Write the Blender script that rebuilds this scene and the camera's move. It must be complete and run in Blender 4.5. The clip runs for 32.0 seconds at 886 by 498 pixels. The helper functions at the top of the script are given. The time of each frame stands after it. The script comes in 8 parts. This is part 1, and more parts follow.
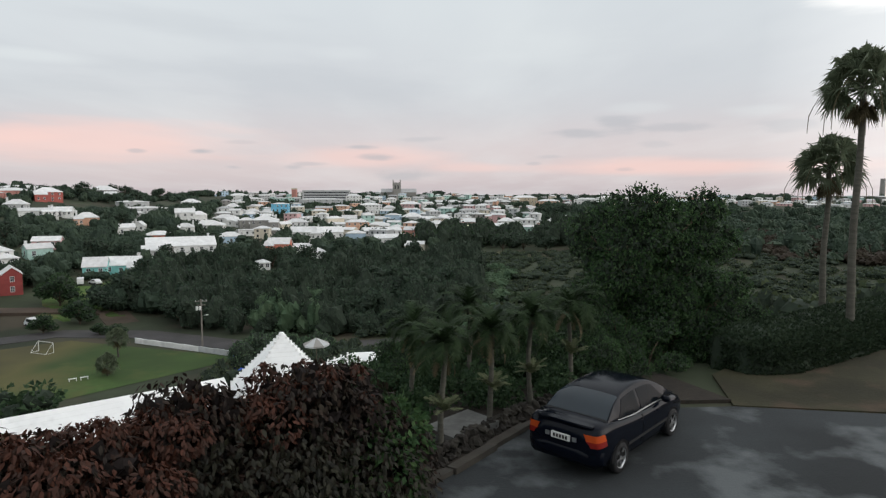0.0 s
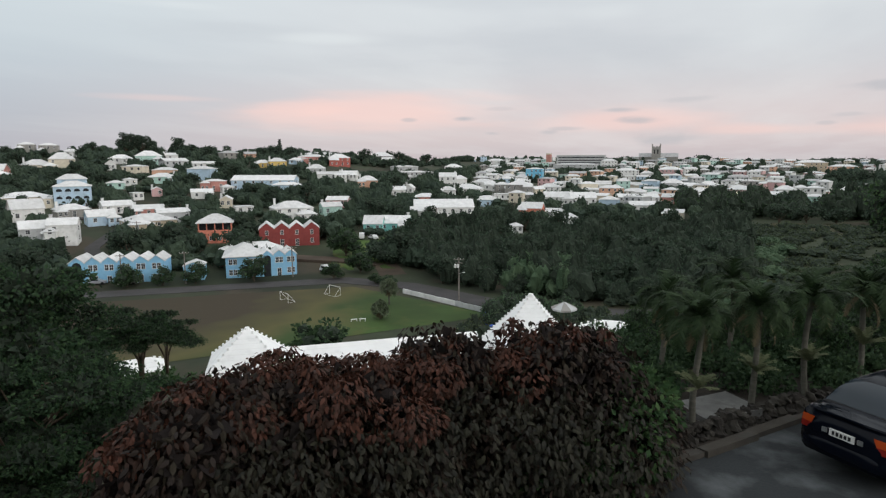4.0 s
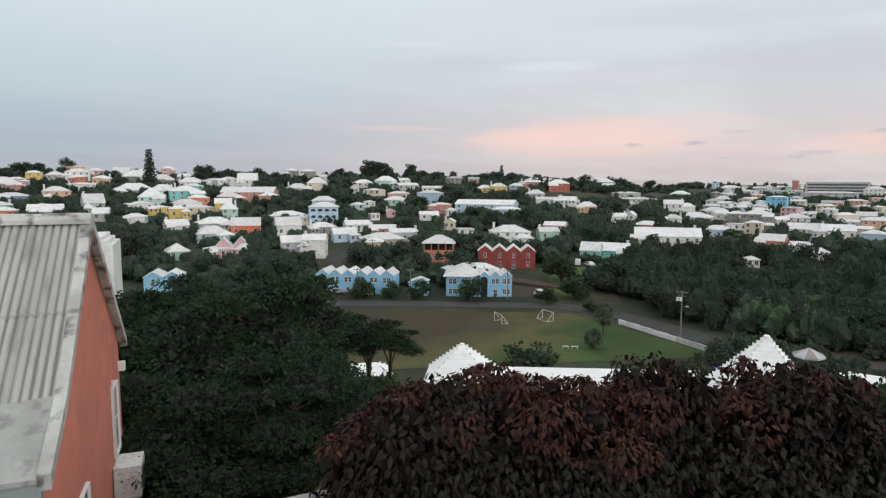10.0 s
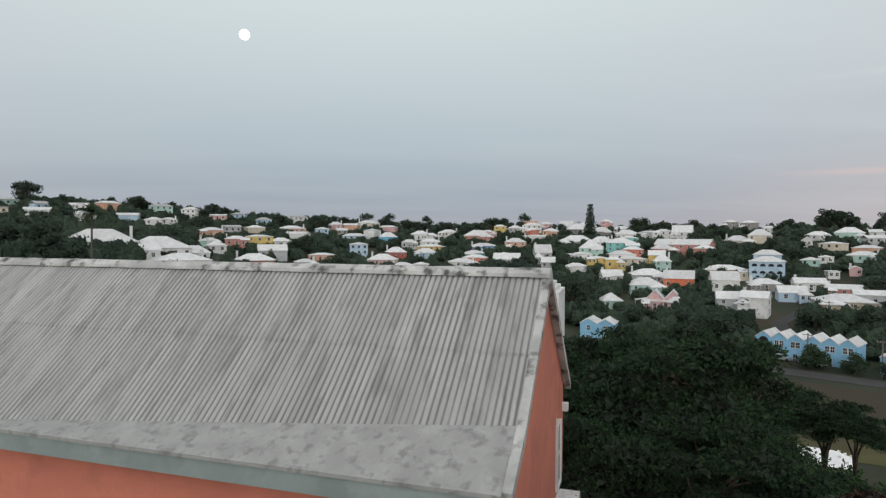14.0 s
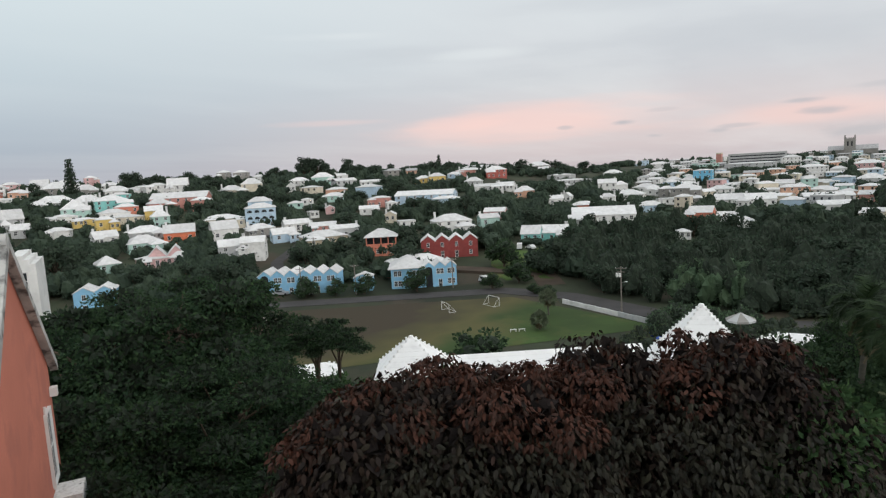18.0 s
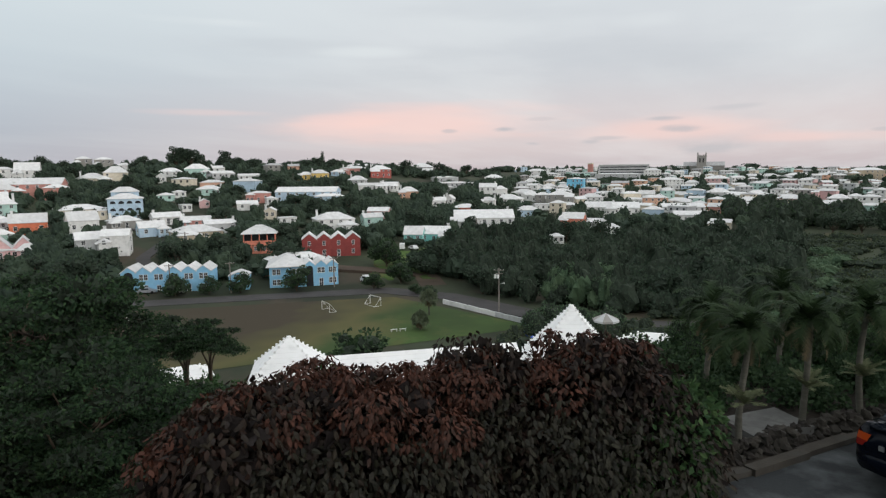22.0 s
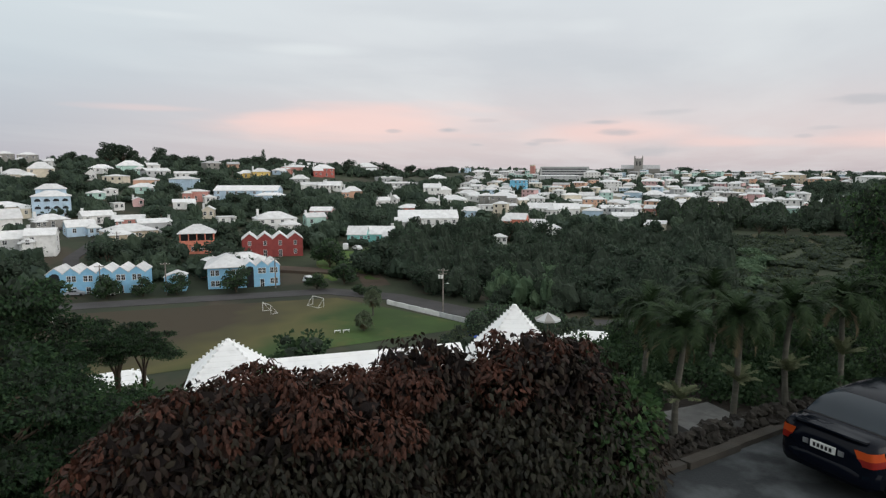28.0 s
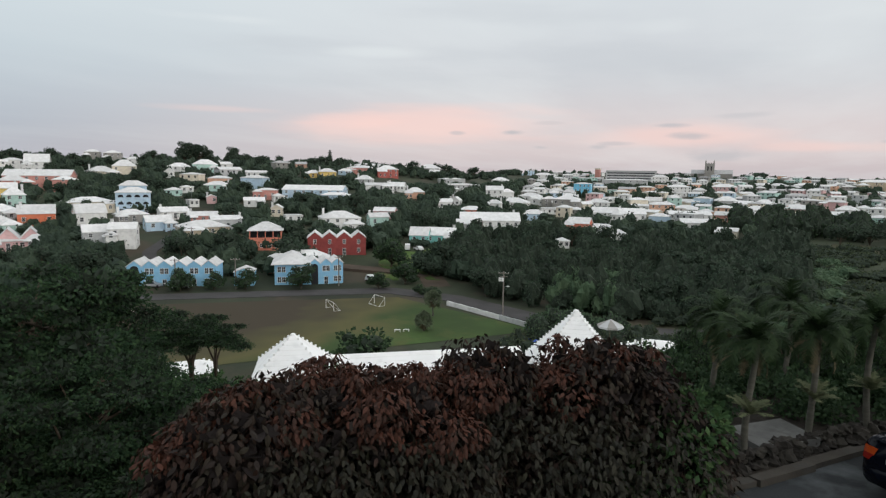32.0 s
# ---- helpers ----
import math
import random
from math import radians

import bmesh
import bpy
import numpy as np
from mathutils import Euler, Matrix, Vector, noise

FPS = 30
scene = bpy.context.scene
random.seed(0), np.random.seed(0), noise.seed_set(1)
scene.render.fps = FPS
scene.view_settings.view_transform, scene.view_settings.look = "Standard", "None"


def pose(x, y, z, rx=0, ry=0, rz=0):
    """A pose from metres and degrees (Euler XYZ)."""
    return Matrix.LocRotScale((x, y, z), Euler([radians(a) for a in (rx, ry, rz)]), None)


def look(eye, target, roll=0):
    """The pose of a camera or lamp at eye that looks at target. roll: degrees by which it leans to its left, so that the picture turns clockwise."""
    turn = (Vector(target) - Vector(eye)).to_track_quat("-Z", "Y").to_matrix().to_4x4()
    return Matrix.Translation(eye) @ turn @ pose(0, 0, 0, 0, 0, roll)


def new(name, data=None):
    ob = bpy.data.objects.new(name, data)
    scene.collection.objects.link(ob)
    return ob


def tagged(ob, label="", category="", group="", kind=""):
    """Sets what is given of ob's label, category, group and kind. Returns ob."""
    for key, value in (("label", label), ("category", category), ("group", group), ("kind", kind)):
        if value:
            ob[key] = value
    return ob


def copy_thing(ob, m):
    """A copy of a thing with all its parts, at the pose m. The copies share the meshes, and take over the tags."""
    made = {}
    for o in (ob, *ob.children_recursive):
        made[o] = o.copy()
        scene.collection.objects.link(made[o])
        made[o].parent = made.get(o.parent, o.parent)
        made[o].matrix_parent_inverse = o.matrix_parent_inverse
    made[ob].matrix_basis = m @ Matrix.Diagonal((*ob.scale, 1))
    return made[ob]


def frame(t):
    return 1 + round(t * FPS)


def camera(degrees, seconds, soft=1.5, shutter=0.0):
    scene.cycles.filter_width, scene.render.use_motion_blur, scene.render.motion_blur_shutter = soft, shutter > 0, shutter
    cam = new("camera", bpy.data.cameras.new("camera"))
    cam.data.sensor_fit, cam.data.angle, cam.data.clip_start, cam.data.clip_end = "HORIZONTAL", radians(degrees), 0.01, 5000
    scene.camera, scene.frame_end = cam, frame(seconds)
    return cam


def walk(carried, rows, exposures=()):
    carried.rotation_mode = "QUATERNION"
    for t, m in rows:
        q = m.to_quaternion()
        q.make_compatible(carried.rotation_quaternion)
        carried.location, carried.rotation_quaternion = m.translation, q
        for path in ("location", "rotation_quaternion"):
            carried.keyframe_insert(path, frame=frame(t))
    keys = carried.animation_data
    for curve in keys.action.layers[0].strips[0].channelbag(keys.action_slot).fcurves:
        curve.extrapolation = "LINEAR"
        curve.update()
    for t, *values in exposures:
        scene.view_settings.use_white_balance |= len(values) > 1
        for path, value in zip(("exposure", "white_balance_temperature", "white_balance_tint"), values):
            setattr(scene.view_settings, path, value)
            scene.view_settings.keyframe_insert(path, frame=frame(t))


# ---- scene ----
cam = camera(70.9, 32.0, soft=1.3)
PATH = [
    (0, (-0.004, -0.086, 4.619), 0.60, -5.21, 0.09),
    (0.5, (0.010, -0.075, 4.606), 4.37, -7.13, 0.83),
    (1, (-0.029, -0.047, 4.593), 7.64, -7.79, -0.78),
    (1.5, (-0.048, -0.071, 4.584), 10.04, -7.20, -0.48),
    (2, (-0.062, -0.103, 4.589), 13.04, -7.16, 0.18),
    (2.5, (-0.069, -0.101, 4.577), 15.92, -7.48, -0.16),
    (3, (-0.053, -0.061, 4.558), 18.97, -7.99, 0.19),
    (3.5, (-0.031, -0.011, 4.548), 21.40, -8.25, -0.10),
    (5.5, (0.029, -0.127, 4.495), 30.47, -7.67, 0.37),
    (6, (-0.023, -0.117, 4.490), 32.95, -7.00, 0.10),
    (6.5, (-0.062, -0.087, 4.468), 34.34, -7.05, 0.54),
    (7, (-0.068, -0.035, 4.467), 35.40, -7.12, 0.25),
    (7.5, (-0.100, 0.018, 4.430), 37.58, -6.57, 0.10),
    (8, (-0.147, 0.047, 4.460), 38.87, -6.52, -0.23),
    (8.5, (-0.142, 0.114, 4.447), 40.03, -6.50, -0.19),
    (9, (-0.129, 0.097, 4.456), 38.90, -5.56, 0.13),
    (9.5, (-0.105, -0.003, 4.459), 39.98, -5.55, 0.83),
    (10, (-0.001, -0.043, 4.446), 43.38, -6.04, 0.19),
    (10.5, (0.006, -0.015, 4.464), 46.95, -6.04, 0.42),
    (11, (0.006, 0.024, 4.497), 48.48, -6.54, 0.35),
    (11.5, (0.014, 0.022, 4.494), 48.56, -6.17, 0.52),
    (12, (-0.009, -0.029, 4.478), 51.65, -5.68, -0.30),
    (12.5, (-0.068, -0.030, 4.472), 59.04, -4.58, -1.15),
    (13, (-0.109, -0.061, 4.463), 68.00, -3.61, -0.55),
    (13.5, (-0.070, -0.190, 4.540), 76.50, -2.15, -0.20),
    (14.5, (0.190, -0.370, 4.625), 83.40, -1.30, 0.40),
    (15.5, (0.450, -0.530, 4.690), 77.05, -1.80, 0.25),
    (16, (0.060, -0.240, 4.540), 67.12, -4.13, -2.10),
    (16.5, (-0.120, -0.050, 4.500), 59.72, -4.98, -2.48),
    (17, (-0.100, 0.035, 4.480), 53.93, -6.45, -2.44),
    (17.5, (-0.020, 0.060, 4.485), 46.08, -7.54, -2.55),
    (18, (0.034, 0.005, 4.502), 38.14, -6.99, -3.24),
    (18.5, (0.088, -0.020, 4.490), 31.45, -7.86, -2.52),
    (19, (0.062, 0.037, 4.491), 24.26, -8.41, -1.59),
    (19.5, (0.025, 0.130, 4.480), 18.55, -8.02, -0.20),
    (20, (0.018, 0.211, 4.481), 18.66, -7.71, -0.02),
    (20.5, (0.021, 0.197, 4.491), 20.92, -7.87, -0.51),
    (21, (0.024, 0.169, 4.484), 23.83, -7.48, -0.53),
    (21.5, (0.047, 0.112, 4.487), 25.48, -7.28, -0.84),
    (22, (0.039, 0.044, 4.514), 27.30, -7.37, -0.62),
    (22.5, (0.044, 0.013, 4.511), 28.67, -7.53, 0.04),
    (23, (0.053, -0.003, 4.508), 29.45, -6.99, 0.72),
    (23.5, (0.111, -0.026, 4.472), 28.20, -7.39, 1.68),
    (24, (0.076, -0.006, 4.489), 25.99, -9.69, 1.61),
    (24.5, (0.051, -0.004, 4.470), 24.87, -12.06, 2.09),
    (25.4, (0.025, -0.008, 4.491), 24.85, -14.69, 1.68),
    (26.5, (-0.006, -0.012, 4.518), 26.15, -9.91, 0.74),
    (27, (0.053, -0.034, 4.503), 25.31, -7.97, 1.13),
    (27.5, (0.063, 0.002, 4.502), 22.47, -7.50, 0.47),
    (28, (0.003, 0.090, 4.515), 22.12, -7.37, 0.07),
    (28.5, (0.012, 0.073, 4.507), 22.81, -6.09, -1.06),
    (29, (0.018, 0.026, 4.512), 23.48, -6.15, -0.32),
    (29.5, (0.013, 0.006, 4.521), 23.40, -6.32, 0.23),
    (30, (-0.003, 0.042, 4.526), 24.11, -6.16, -0.02),
    (30.5, (0.018, -0.011, 4.514), 24.69, -6.21, 0.45),
    (31, (0.008, -0.012, 4.523), 24.78, -6.64, 0.47),
    (31.5, (-0.004, -0.024, 4.530), 26.07, -7.02, 0.64),
    (32, (-0.032, -0.021, 4.525), 27.76, -7.23, 0.81),
]
walk(cam, [(t, Matrix.Translation(eye) @ Euler((radians(90 + pitch), 0, radians(yaw))).to_matrix().to_4x4() @ pose(0, 0, 0, 0, 0, roll)) for t, eye, yaw, pitch, roll in PATH],
     exposures=[(0.0, 0.0), (12.0, 0.0), (13.2, -0.08), (15.4, -0.45), (15.9, -0.35), (16.5, -0.12), (17.2, 0.0), (23.9, 0.0), (24.5, 0.2), (25.5, 0.24), (26.5, 0.18), (27.1, 0.04), (32.0, 0.0)])

# ---- world, light ----
SUN_AZ, SUN_EL = -98.0, 13.0  # degrees left of +y, degrees up


def sky_world():
    world = bpy.data.worlds.new("dusk_sky")
    scene.world = world
    world.use_nodes = True
    nt = world.node_tree
    n, ln = nt.nodes, nt.links
    n.clear()
    out = n.new("ShaderNodeOutputWorld")
    tc = n.new("ShaderNodeTexCoord")
    sep = n.new("ShaderNodeSeparateXYZ")
    ln.new(tc.outputs["Generated"], sep.inputs[0])

    def m(op, a, b=None, c=None):
        node = n.new("ShaderNodeMath")
        node.operation = op
        for i, v in enumerate((a, b, c)):
            if v is None:
                continue
            if isinstance(v, (int, float)):
                node.inputs[i].default_value = v
            else:
                ln.new(v, node.inputs[i])
        return node.outputs[0]

    def ramp(v, stops):
        node = n.new("ShaderNodeValToRGB")
        e = node.color_ramp.elements
        while len(e) > 1:
            e.remove(e[-1])
        for i, (p, c) in enumerate(stops):
            el = e[0] if i == 0 else e.new(p)
            el.position, el.color = p, (*c, 1)
        ln.new(v, node.inputs[0])
        return node.outputs[0]

    def mix(f, a, b, mode="MIX"):
        node = n.new("ShaderNodeMix")
        node.data_type, node.blend_type = "RGBA", mode
        for s, v in ((node.inputs[0], f), (node.inputs[6], a), (node.inputs[7], b)):
            if isinstance(v, (int, float)):
                s.default_value = v
            elif isinstance(v, tuple):
                s.default_value = (*v, 1)
            else:
                ln.new(v, s)
        return node.outputs[2]

    # cloud sheets lie flat overhead: the direction is thrown onto a plane
    flatz = m("ADD", m("MAXIMUM", sep.outputs[2], 0.0), 0.07)
    px, py = m("DIVIDE", sep.outputs[0], flatz), m("DIVIDE", sep.outputs[1], flatz)
    comb = n.new("ShaderNodeCombineXYZ")
    ln.new(px, comb.inputs[0]), ln.new(py, comb.inputs[1])

    def cloud(scale, detail, sx, sy, turn, off):
        mp = n.new("ShaderNodeMapping")
        mp.inputs["Scale"].default_value = (sx, sy, 1)
        mp.inputs["Rotation"].default_value = (0, 0, radians(turn))
        mp.inputs["Location"].default_value = off
        ln.new(comb.outputs[0], mp.inputs[0])
        t = n.new("ShaderNodeTexNoise")
        t.inputs["Scale"].default_value, t.inputs["Detail"].default_value = scale, detail
        t.inputs["Roughness"].default_value = 0.55
        ln.new(mp.outputs[0], t.inputs[0])
        return t.outputs[0]

    # streaks near the horizon run level: bearing and height
    comb2 = n.new("ShaderNodeCombineXYZ")
    ln.new(m("ARCTAN2", sep.outputs[0], sep.outputs[1]), comb2.inputs[0]), ln.new(sep.outputs[2], comb2.inputs[1])

    def streak(su, sv, off, detail=2.0):
        mp = n.new("ShaderNodeMapping")
        mp.inputs["Scale"].default_value, mp.inputs["Location"].default_value = (su, sv, 1), off
        ln.new(comb2.outputs[0], mp.inputs[0])
        t = n.new("ShaderNodeTexNoise")
        t.inputs["Scale"].default_value, t.inputs["Detail"].default_value = 1.0, detail
        ln.new(mp.outputs[0], t.inputs[0])
        return t.outputs[0]

    up = sep.outputs[2]
    # left (west of the ridge) is bluer, right is lighter and pinker
    side = m("MULTIPLY_ADD", sep.outputs[0], 0.55, 0.62)
    clear = ramp(m("MAXIMUM", up, 0.0), SKY_LEFT)
    grey = ramp(m("MAXIMUM", up, 0.0), SKY_RIGHT)
    base = mix(ramp(side, [(0.08, (0, 0, 0)), (0.34, (1, 1, 1))]), clear, grey)
    here = ramp(side, [(0.12, (0.25, 0.25, 0.25)), (0.42, (1, 1, 1))])
    sheet = cloud(0.55, 5.0, 1.0, 0.42, 62, (3.1, 0.4, 0))
    base = mix(m("MULTIPLY", ramp(sheet, [(0.42, (0, 0, 0)), (0.66, (1, 1, 1))]), m("MULTIPLY", here, 0.45)), base, CLOUD_LIGHT)
    dark = cloud(0.8, 4.0, 0.8, 0.35, 62, (9.0, 2.0, 0))
    base = mix(m("MULTIPLY", ramp(dark, [(0.5, (0, 0, 0)), (0.72, (1, 1, 1))]), m("MULTIPLY", here, 0.26)), base, CLOUD_DARK)
    # bearing (degrees left of +y) and height of the sky direction
    deg = 180 / math.pi
    bear = m("MULTIPLY", m("ARCTAN2", m("MULTIPLY", sep.outputs[0], -1.0), sep.outputs[1]), deg)
    high = m("MULTIPLY", m("ARCSINE", up), deg)
    fray = streak(16.0, 60.0, (2.0, 7.0, 0), 5.0)
    drift = streak(4.0, 26.0, (6.0, 3.0, 0), 4.0)

    def bank(az, el, wide, tall, soft=0.9, ragged=1.0, wave=None):
        """One cloud or gap: 1 inside an ellipse of the sky, frayed by noise."""
        u = m("DIVIDE", m("SUBTRACT", bear, az), wide)
        v = m("DIVIDE", m("SUBTRACT", high, el), tall)
        far = m("SQRT", m("ADD", m("MULTIPLY", u, u), m("MULTIPLY", v, v)))
        k = m("SUBTRACT", m("MULTIPLY_ADD", m("SUBTRACT", wave or fray, 0.5), 2.0 * ragged, 1.0), far)
        node = n.new("ShaderNodeMapRange")
        node.interpolation_type = "SMOOTHSTEP"
        node.inputs[1].default_value, node.inputs[2].default_value = -0.15, soft
        ln.new(k, node.inputs[0])
        return node.outputs[0]

    # a faint blush low down, then the lit gaps under the cloud edge
    glow = ramp(up, [(0.0, (0.55, 0.55, 0.55)), (0.03, (1, 1, 1)), (0.07, (0.8, 0.8, 0.8)), (0.125, (0, 0, 0))])
    where = ramp(side, [(0.12, (0, 0, 0)), (0.36, (1, 1, 1)), (0.95, (0.9, 0.9, 0.9))])
    base = mix(m("MULTIPLY", m("MULTIPLY", glow, where), 0.42), base, PINK)
    for az, el, wide, tall, amt in ((28.5, 4.0, 13.5, 1.9, 0.62), (36.0, 4.5, 5.0, 0.9, 0.45), (8.0, 3.1, 9.5, 1.2, 0.5), (-19.0, 2.2, 17.0, 0.9, 0.62), (47.0, 4.9, 6.0, 0.35, 0.25), (-2.0, 2.2, 6.0, 0.6, 0.4)):
        base = mix(m("MULTIPLY", bank(az, el, wide, tall, 0.8, 0.8, drift), amt), base, LIT)
    # grey banks higher up with paler rifts between them
    for az, el, wide, tall, amt in ((14.0, 9.5, 17.0, 2.4, 0.40), (30.0, 8.0, 16.0, 1.0, 0.35), (42.0, 10.6, 9.0, 1.0, 0.32), (-24.0, 10.0, 12.0, 2.5, 0.10), (22.0, 13.5, 14.0, 1.4, 0.28), (44.0, 7.6, 7.0, 0.5, 0.22)):
        base = mix(m("MULTIPLY", bank(az, el, wide, tall, 1.0, 1.3, drift), amt), base, CLOUD_DARK)
    for az, el, wide, tall, amt in ((34.0, 10.2, 4.5, 0.5, 0.5), (46.0, 12.2, 6.0, 0.5, 0.4), (9.0, 12.0, 4.0, 0.7, 0.3), (-10.0, 12.5, 9.0, 1.6, 0.35), (-16.5, 7.2, 2.6, 0.5, 0.28), (-26.0, 6.6, 3.0, 0.6, 0.35)):
        base = mix(m("MULTIPLY", bank(az, el, wide, tall, 1.0, 1.2, drift), amt), base, CLOUD_LIGHT)
    base = mix(bank(-34.5, 15.2, 5.5, 2.2, 0.5, 0.8, drift), base, (1.02, 1.02, 1.0))
    # small dark puffs low over the town, and the longer bank out to the right
    for az, el, wide, tall, amt in ((21.7, 3.45, 1.2, 0.30, 0.85), (26.7, 3.35, 0.75, 0.2, 0.6), (19.2, 2.15, 1.1, 0.22, 0.5), (14.1, 2.2, 1.1, 0.26, 0.55), (6.6, 3.15, 2.3, 0.36, 0.75), (8.0, 4.05, 1.9, 0.26, 0.7),
                                    (4.4, 1.5, 3.0, 0.55, 0.6), (12.6, 2.5, 1.6, 0.2, 0.5), (18.5, 4.3, 1.4, 0.2, 0.3), (2.6, 4.8, 2.6, 0.3, 0.35), (-7.6, 2.6, 0.9, 0.2, 0.45), (-15.5, 2.0, 0.9, 0.22, 0.45), (-9.0, 3.2, 1.4, 0.2, 0.35),
                                    (-12.0, 5.2, 3.4, 0.5, 0.62), (-15.0, 6.1, 2.2, 0.8, 0.6), (-19.5, 5.6, 3.4, 0.5, 0.5), (-28.5, 5.4, 3.6, 0.7, 0.4), (-18.0, 4.2, 1.6, 0.5, 0.3)):
        base = mix(m("MULTIPLY", bank(az, el, wide, tall, 0.8, 0.9), amt * 0.8), base, PUFF)
    # the sun has just gone behind the camera: the sky is brighter on that side
    back = m("ADD", m("MULTIPLY", sep.outputs[0], -math.sin(radians(SUN_AZ))), m("MULTIPLY", sep.outputs[1], math.cos(radians(SUN_AZ))))
    base = mix(ramp(back, [(0.30, (0, 0, 0)), (0.60, (0.35, 0.35, 0.35)), (1.0, (1, 1, 1))]), base, BEHIND, "ADD")
    # more brightness added behind the camera, out of view, to light walls facing it
    rear = m("SUBTRACT", m("MULTIPLY", sep.outputs[0], 0.35), m("MULTIPLY", sep.outputs[1], 0.94))
    base = mix(ramp(rear, [(0.15, (0, 0, 0)), (0.8, (0.20, 0.20, 0.20))]), base, BEHIND, "ADD")
    # a thin share of clear-sky light from behind
    nish = n.new("ShaderNodeTexSky")
    nish.sky_type, nish.sun_disc = "NISHITA", False
    nish.sun_elevation, nish.sun_rotation = radians(SUN_EL), radians(-SUN_AZ)
    b1, b2 = n.new("ShaderNodeBackground"), n.new("ShaderNodeBackground")
    ln.new(base, b1.inputs[0])
    b1.inputs[1].default_value = 1.0
    ln.new(nish.outputs[0], b2.inputs[0])
    b2.inputs[1].default_value = 0.006
    add = n.new("ShaderNodeAddShader")
    ln.new(b1.outputs[0], add.inputs[0]), ln.new(b2.outputs[0], add.inputs[1])
    ln.new(add.outputs[0], out.inputs[0])


SKY_LEFT = [(0.0, (0.42, 0.43, 0.50)), (0.06, (0.39, 0.45, 0.53)), (0.16, (0.54, 0.62, 0.67)), (0.35, (0.76, 0.85, 0.86)), (0.6, (0.86, 0.91, 0.95)), (1.0, (0.98, 1.02, 1.06))]
SKY_RIGHT = [(0.0, (0.50, 0.46, 0.49)), (0.06, (0.62, 0.58, 0.60)), (0.16, (0.64, 0.66, 0.69)), (0.35, (0.69, 0.75, 0.78)), (0.6, (0.86, 0.91, 0.95)), (1.0, (0.98, 1.02, 1.06))]
CLOUD_LIGHT, CLOUD_DARK, PINK, LIT, PUFF, BEHIND = (0.76, 0.80, 0.81), (0.53, 0.56, 0.60), (0.80, 0.66, 0.65), (0.98, 0.66, 0.60), (0.44, 0.46, 0.50), (1.0, 0.94, 0.88)
sky_world()
sun = new("sun", bpy.data.lights.new("sun", "SUN"))
sun.data.energy, sun.data.angle, sun.data.color = 0.45, radians(40), (1.0, 0.96, 0.93)
sa, se = radians(SUN_AZ), radians(SUN_EL)
sun.matrix_world = look((0, 0, 60), (60 * math.sin(sa) * math.cos(se), -60 * math.cos(sa) * math.cos(se), 60 - 60 * math.sin(se)))

# ---- materials ----
def material(name, colour, rough=0.8, vary=0.25, scale=3.0, fine=30.0, bump=0.15, metal=0.0, rnd=0.0, stain=None, stain_amt=0.0, spec=0.3, stretch=(1, 1, 1), dist=0.02):
    m = bpy.data.materials.new(name)
    m.use_nodes = True
    nt = m.node_tree
    n, ln = nt.nodes, nt.links
    b = n["Principled BSDF"]
    b.inputs["Roughness"].default_value, b.inputs["Metallic"].default_value = rough, metal
    b.inputs["Specular IOR Level"].default_value = spec
    tc = n.new("ShaderNodeTexCoord")
    mp = n.new("ShaderNodeMapping")
    mp.inputs["Scale"].default_value = stretch
    ln.new(tc.outputs["Object"], mp.inputs[0])

    def nz(s, d=4.0):
        t = n.new("ShaderNodeTexNoise")
        t.inputs["Scale"].default_value, t.inputs["Detail"].default_value = s, d
        ln.new(mp.outputs[0], t.inputs[0])
        return t.outputs[0]

    def mix(f, a, c, mode="MIX"):
        x = n.new("ShaderNodeMix")
        x.data_type, x.blend_type = "RGBA", mode
        for s, v in ((x.inputs[0], f), (x.inputs[6], a), (x.inputs[7], c)):
            if isinstance(v, (int, float)):
                s.default_value = v
            elif isinstance(v, tuple):
                s.default_value = (*v, 1)
            else:
                ln.new(v, s)
        return x.outputs[2]

    def rng(v, a, c, lo, hi):
        x = n.new("ShaderNodeMapRange")
        for i, k in enumerate((a, c, lo, hi)):
            x.inputs[i + 1].default_value = k
        ln.new(v, x.inputs[0])
        return x.outputs[0]

    big, small = nz(scale), nz(fine, 6.0)
    dark = tuple(c * (1 - vary) for c in colour)
    light = tuple(min(1, c * (1 + vary * 0.7)) for c in colour)
    col = mix(rng(big, 0.35, 0.65, 0, 1), dark, light)
    col = mix(rng(small, 0.3, 0.7, 0, 0.5), col, tuple(c * (1 - vary * 0.8) for c in colour))
    if stain:
        col = mix(rng(nz(scale * 2.3, 8.0), 0.52, 0.66, 0, stain_amt), col, stain)
    if rnd:
        oi = n.new("ShaderNodeObjectInfo")
        hs = n.new("ShaderNodeHueSaturation")
        ln.new(rng(oi.outputs["Random"], 0, 1, 1 - rnd, 1 + rnd), hs.inputs["Value"])
        ln.new(rng(oi.outputs["Random"], 0, 1, 0.5 - rnd * 0.05, 0.5 + rnd * 0.05), hs.inputs["Hue"])
        ln.new(col, hs.inputs["Color"])
        col = hs.outputs[0]
    ln.new(col, b.inputs["Base Color"])
    if bump:
        bp = n.new("ShaderNodeBump")
        bp.inputs["Strength"].default_value, bp.inputs["Distance"].default_value = bump, dist
        ln.new(small, bp.inputs["Height"])
        ln.new(bp.outputs[0], b.inputs["Normal"])
    return m


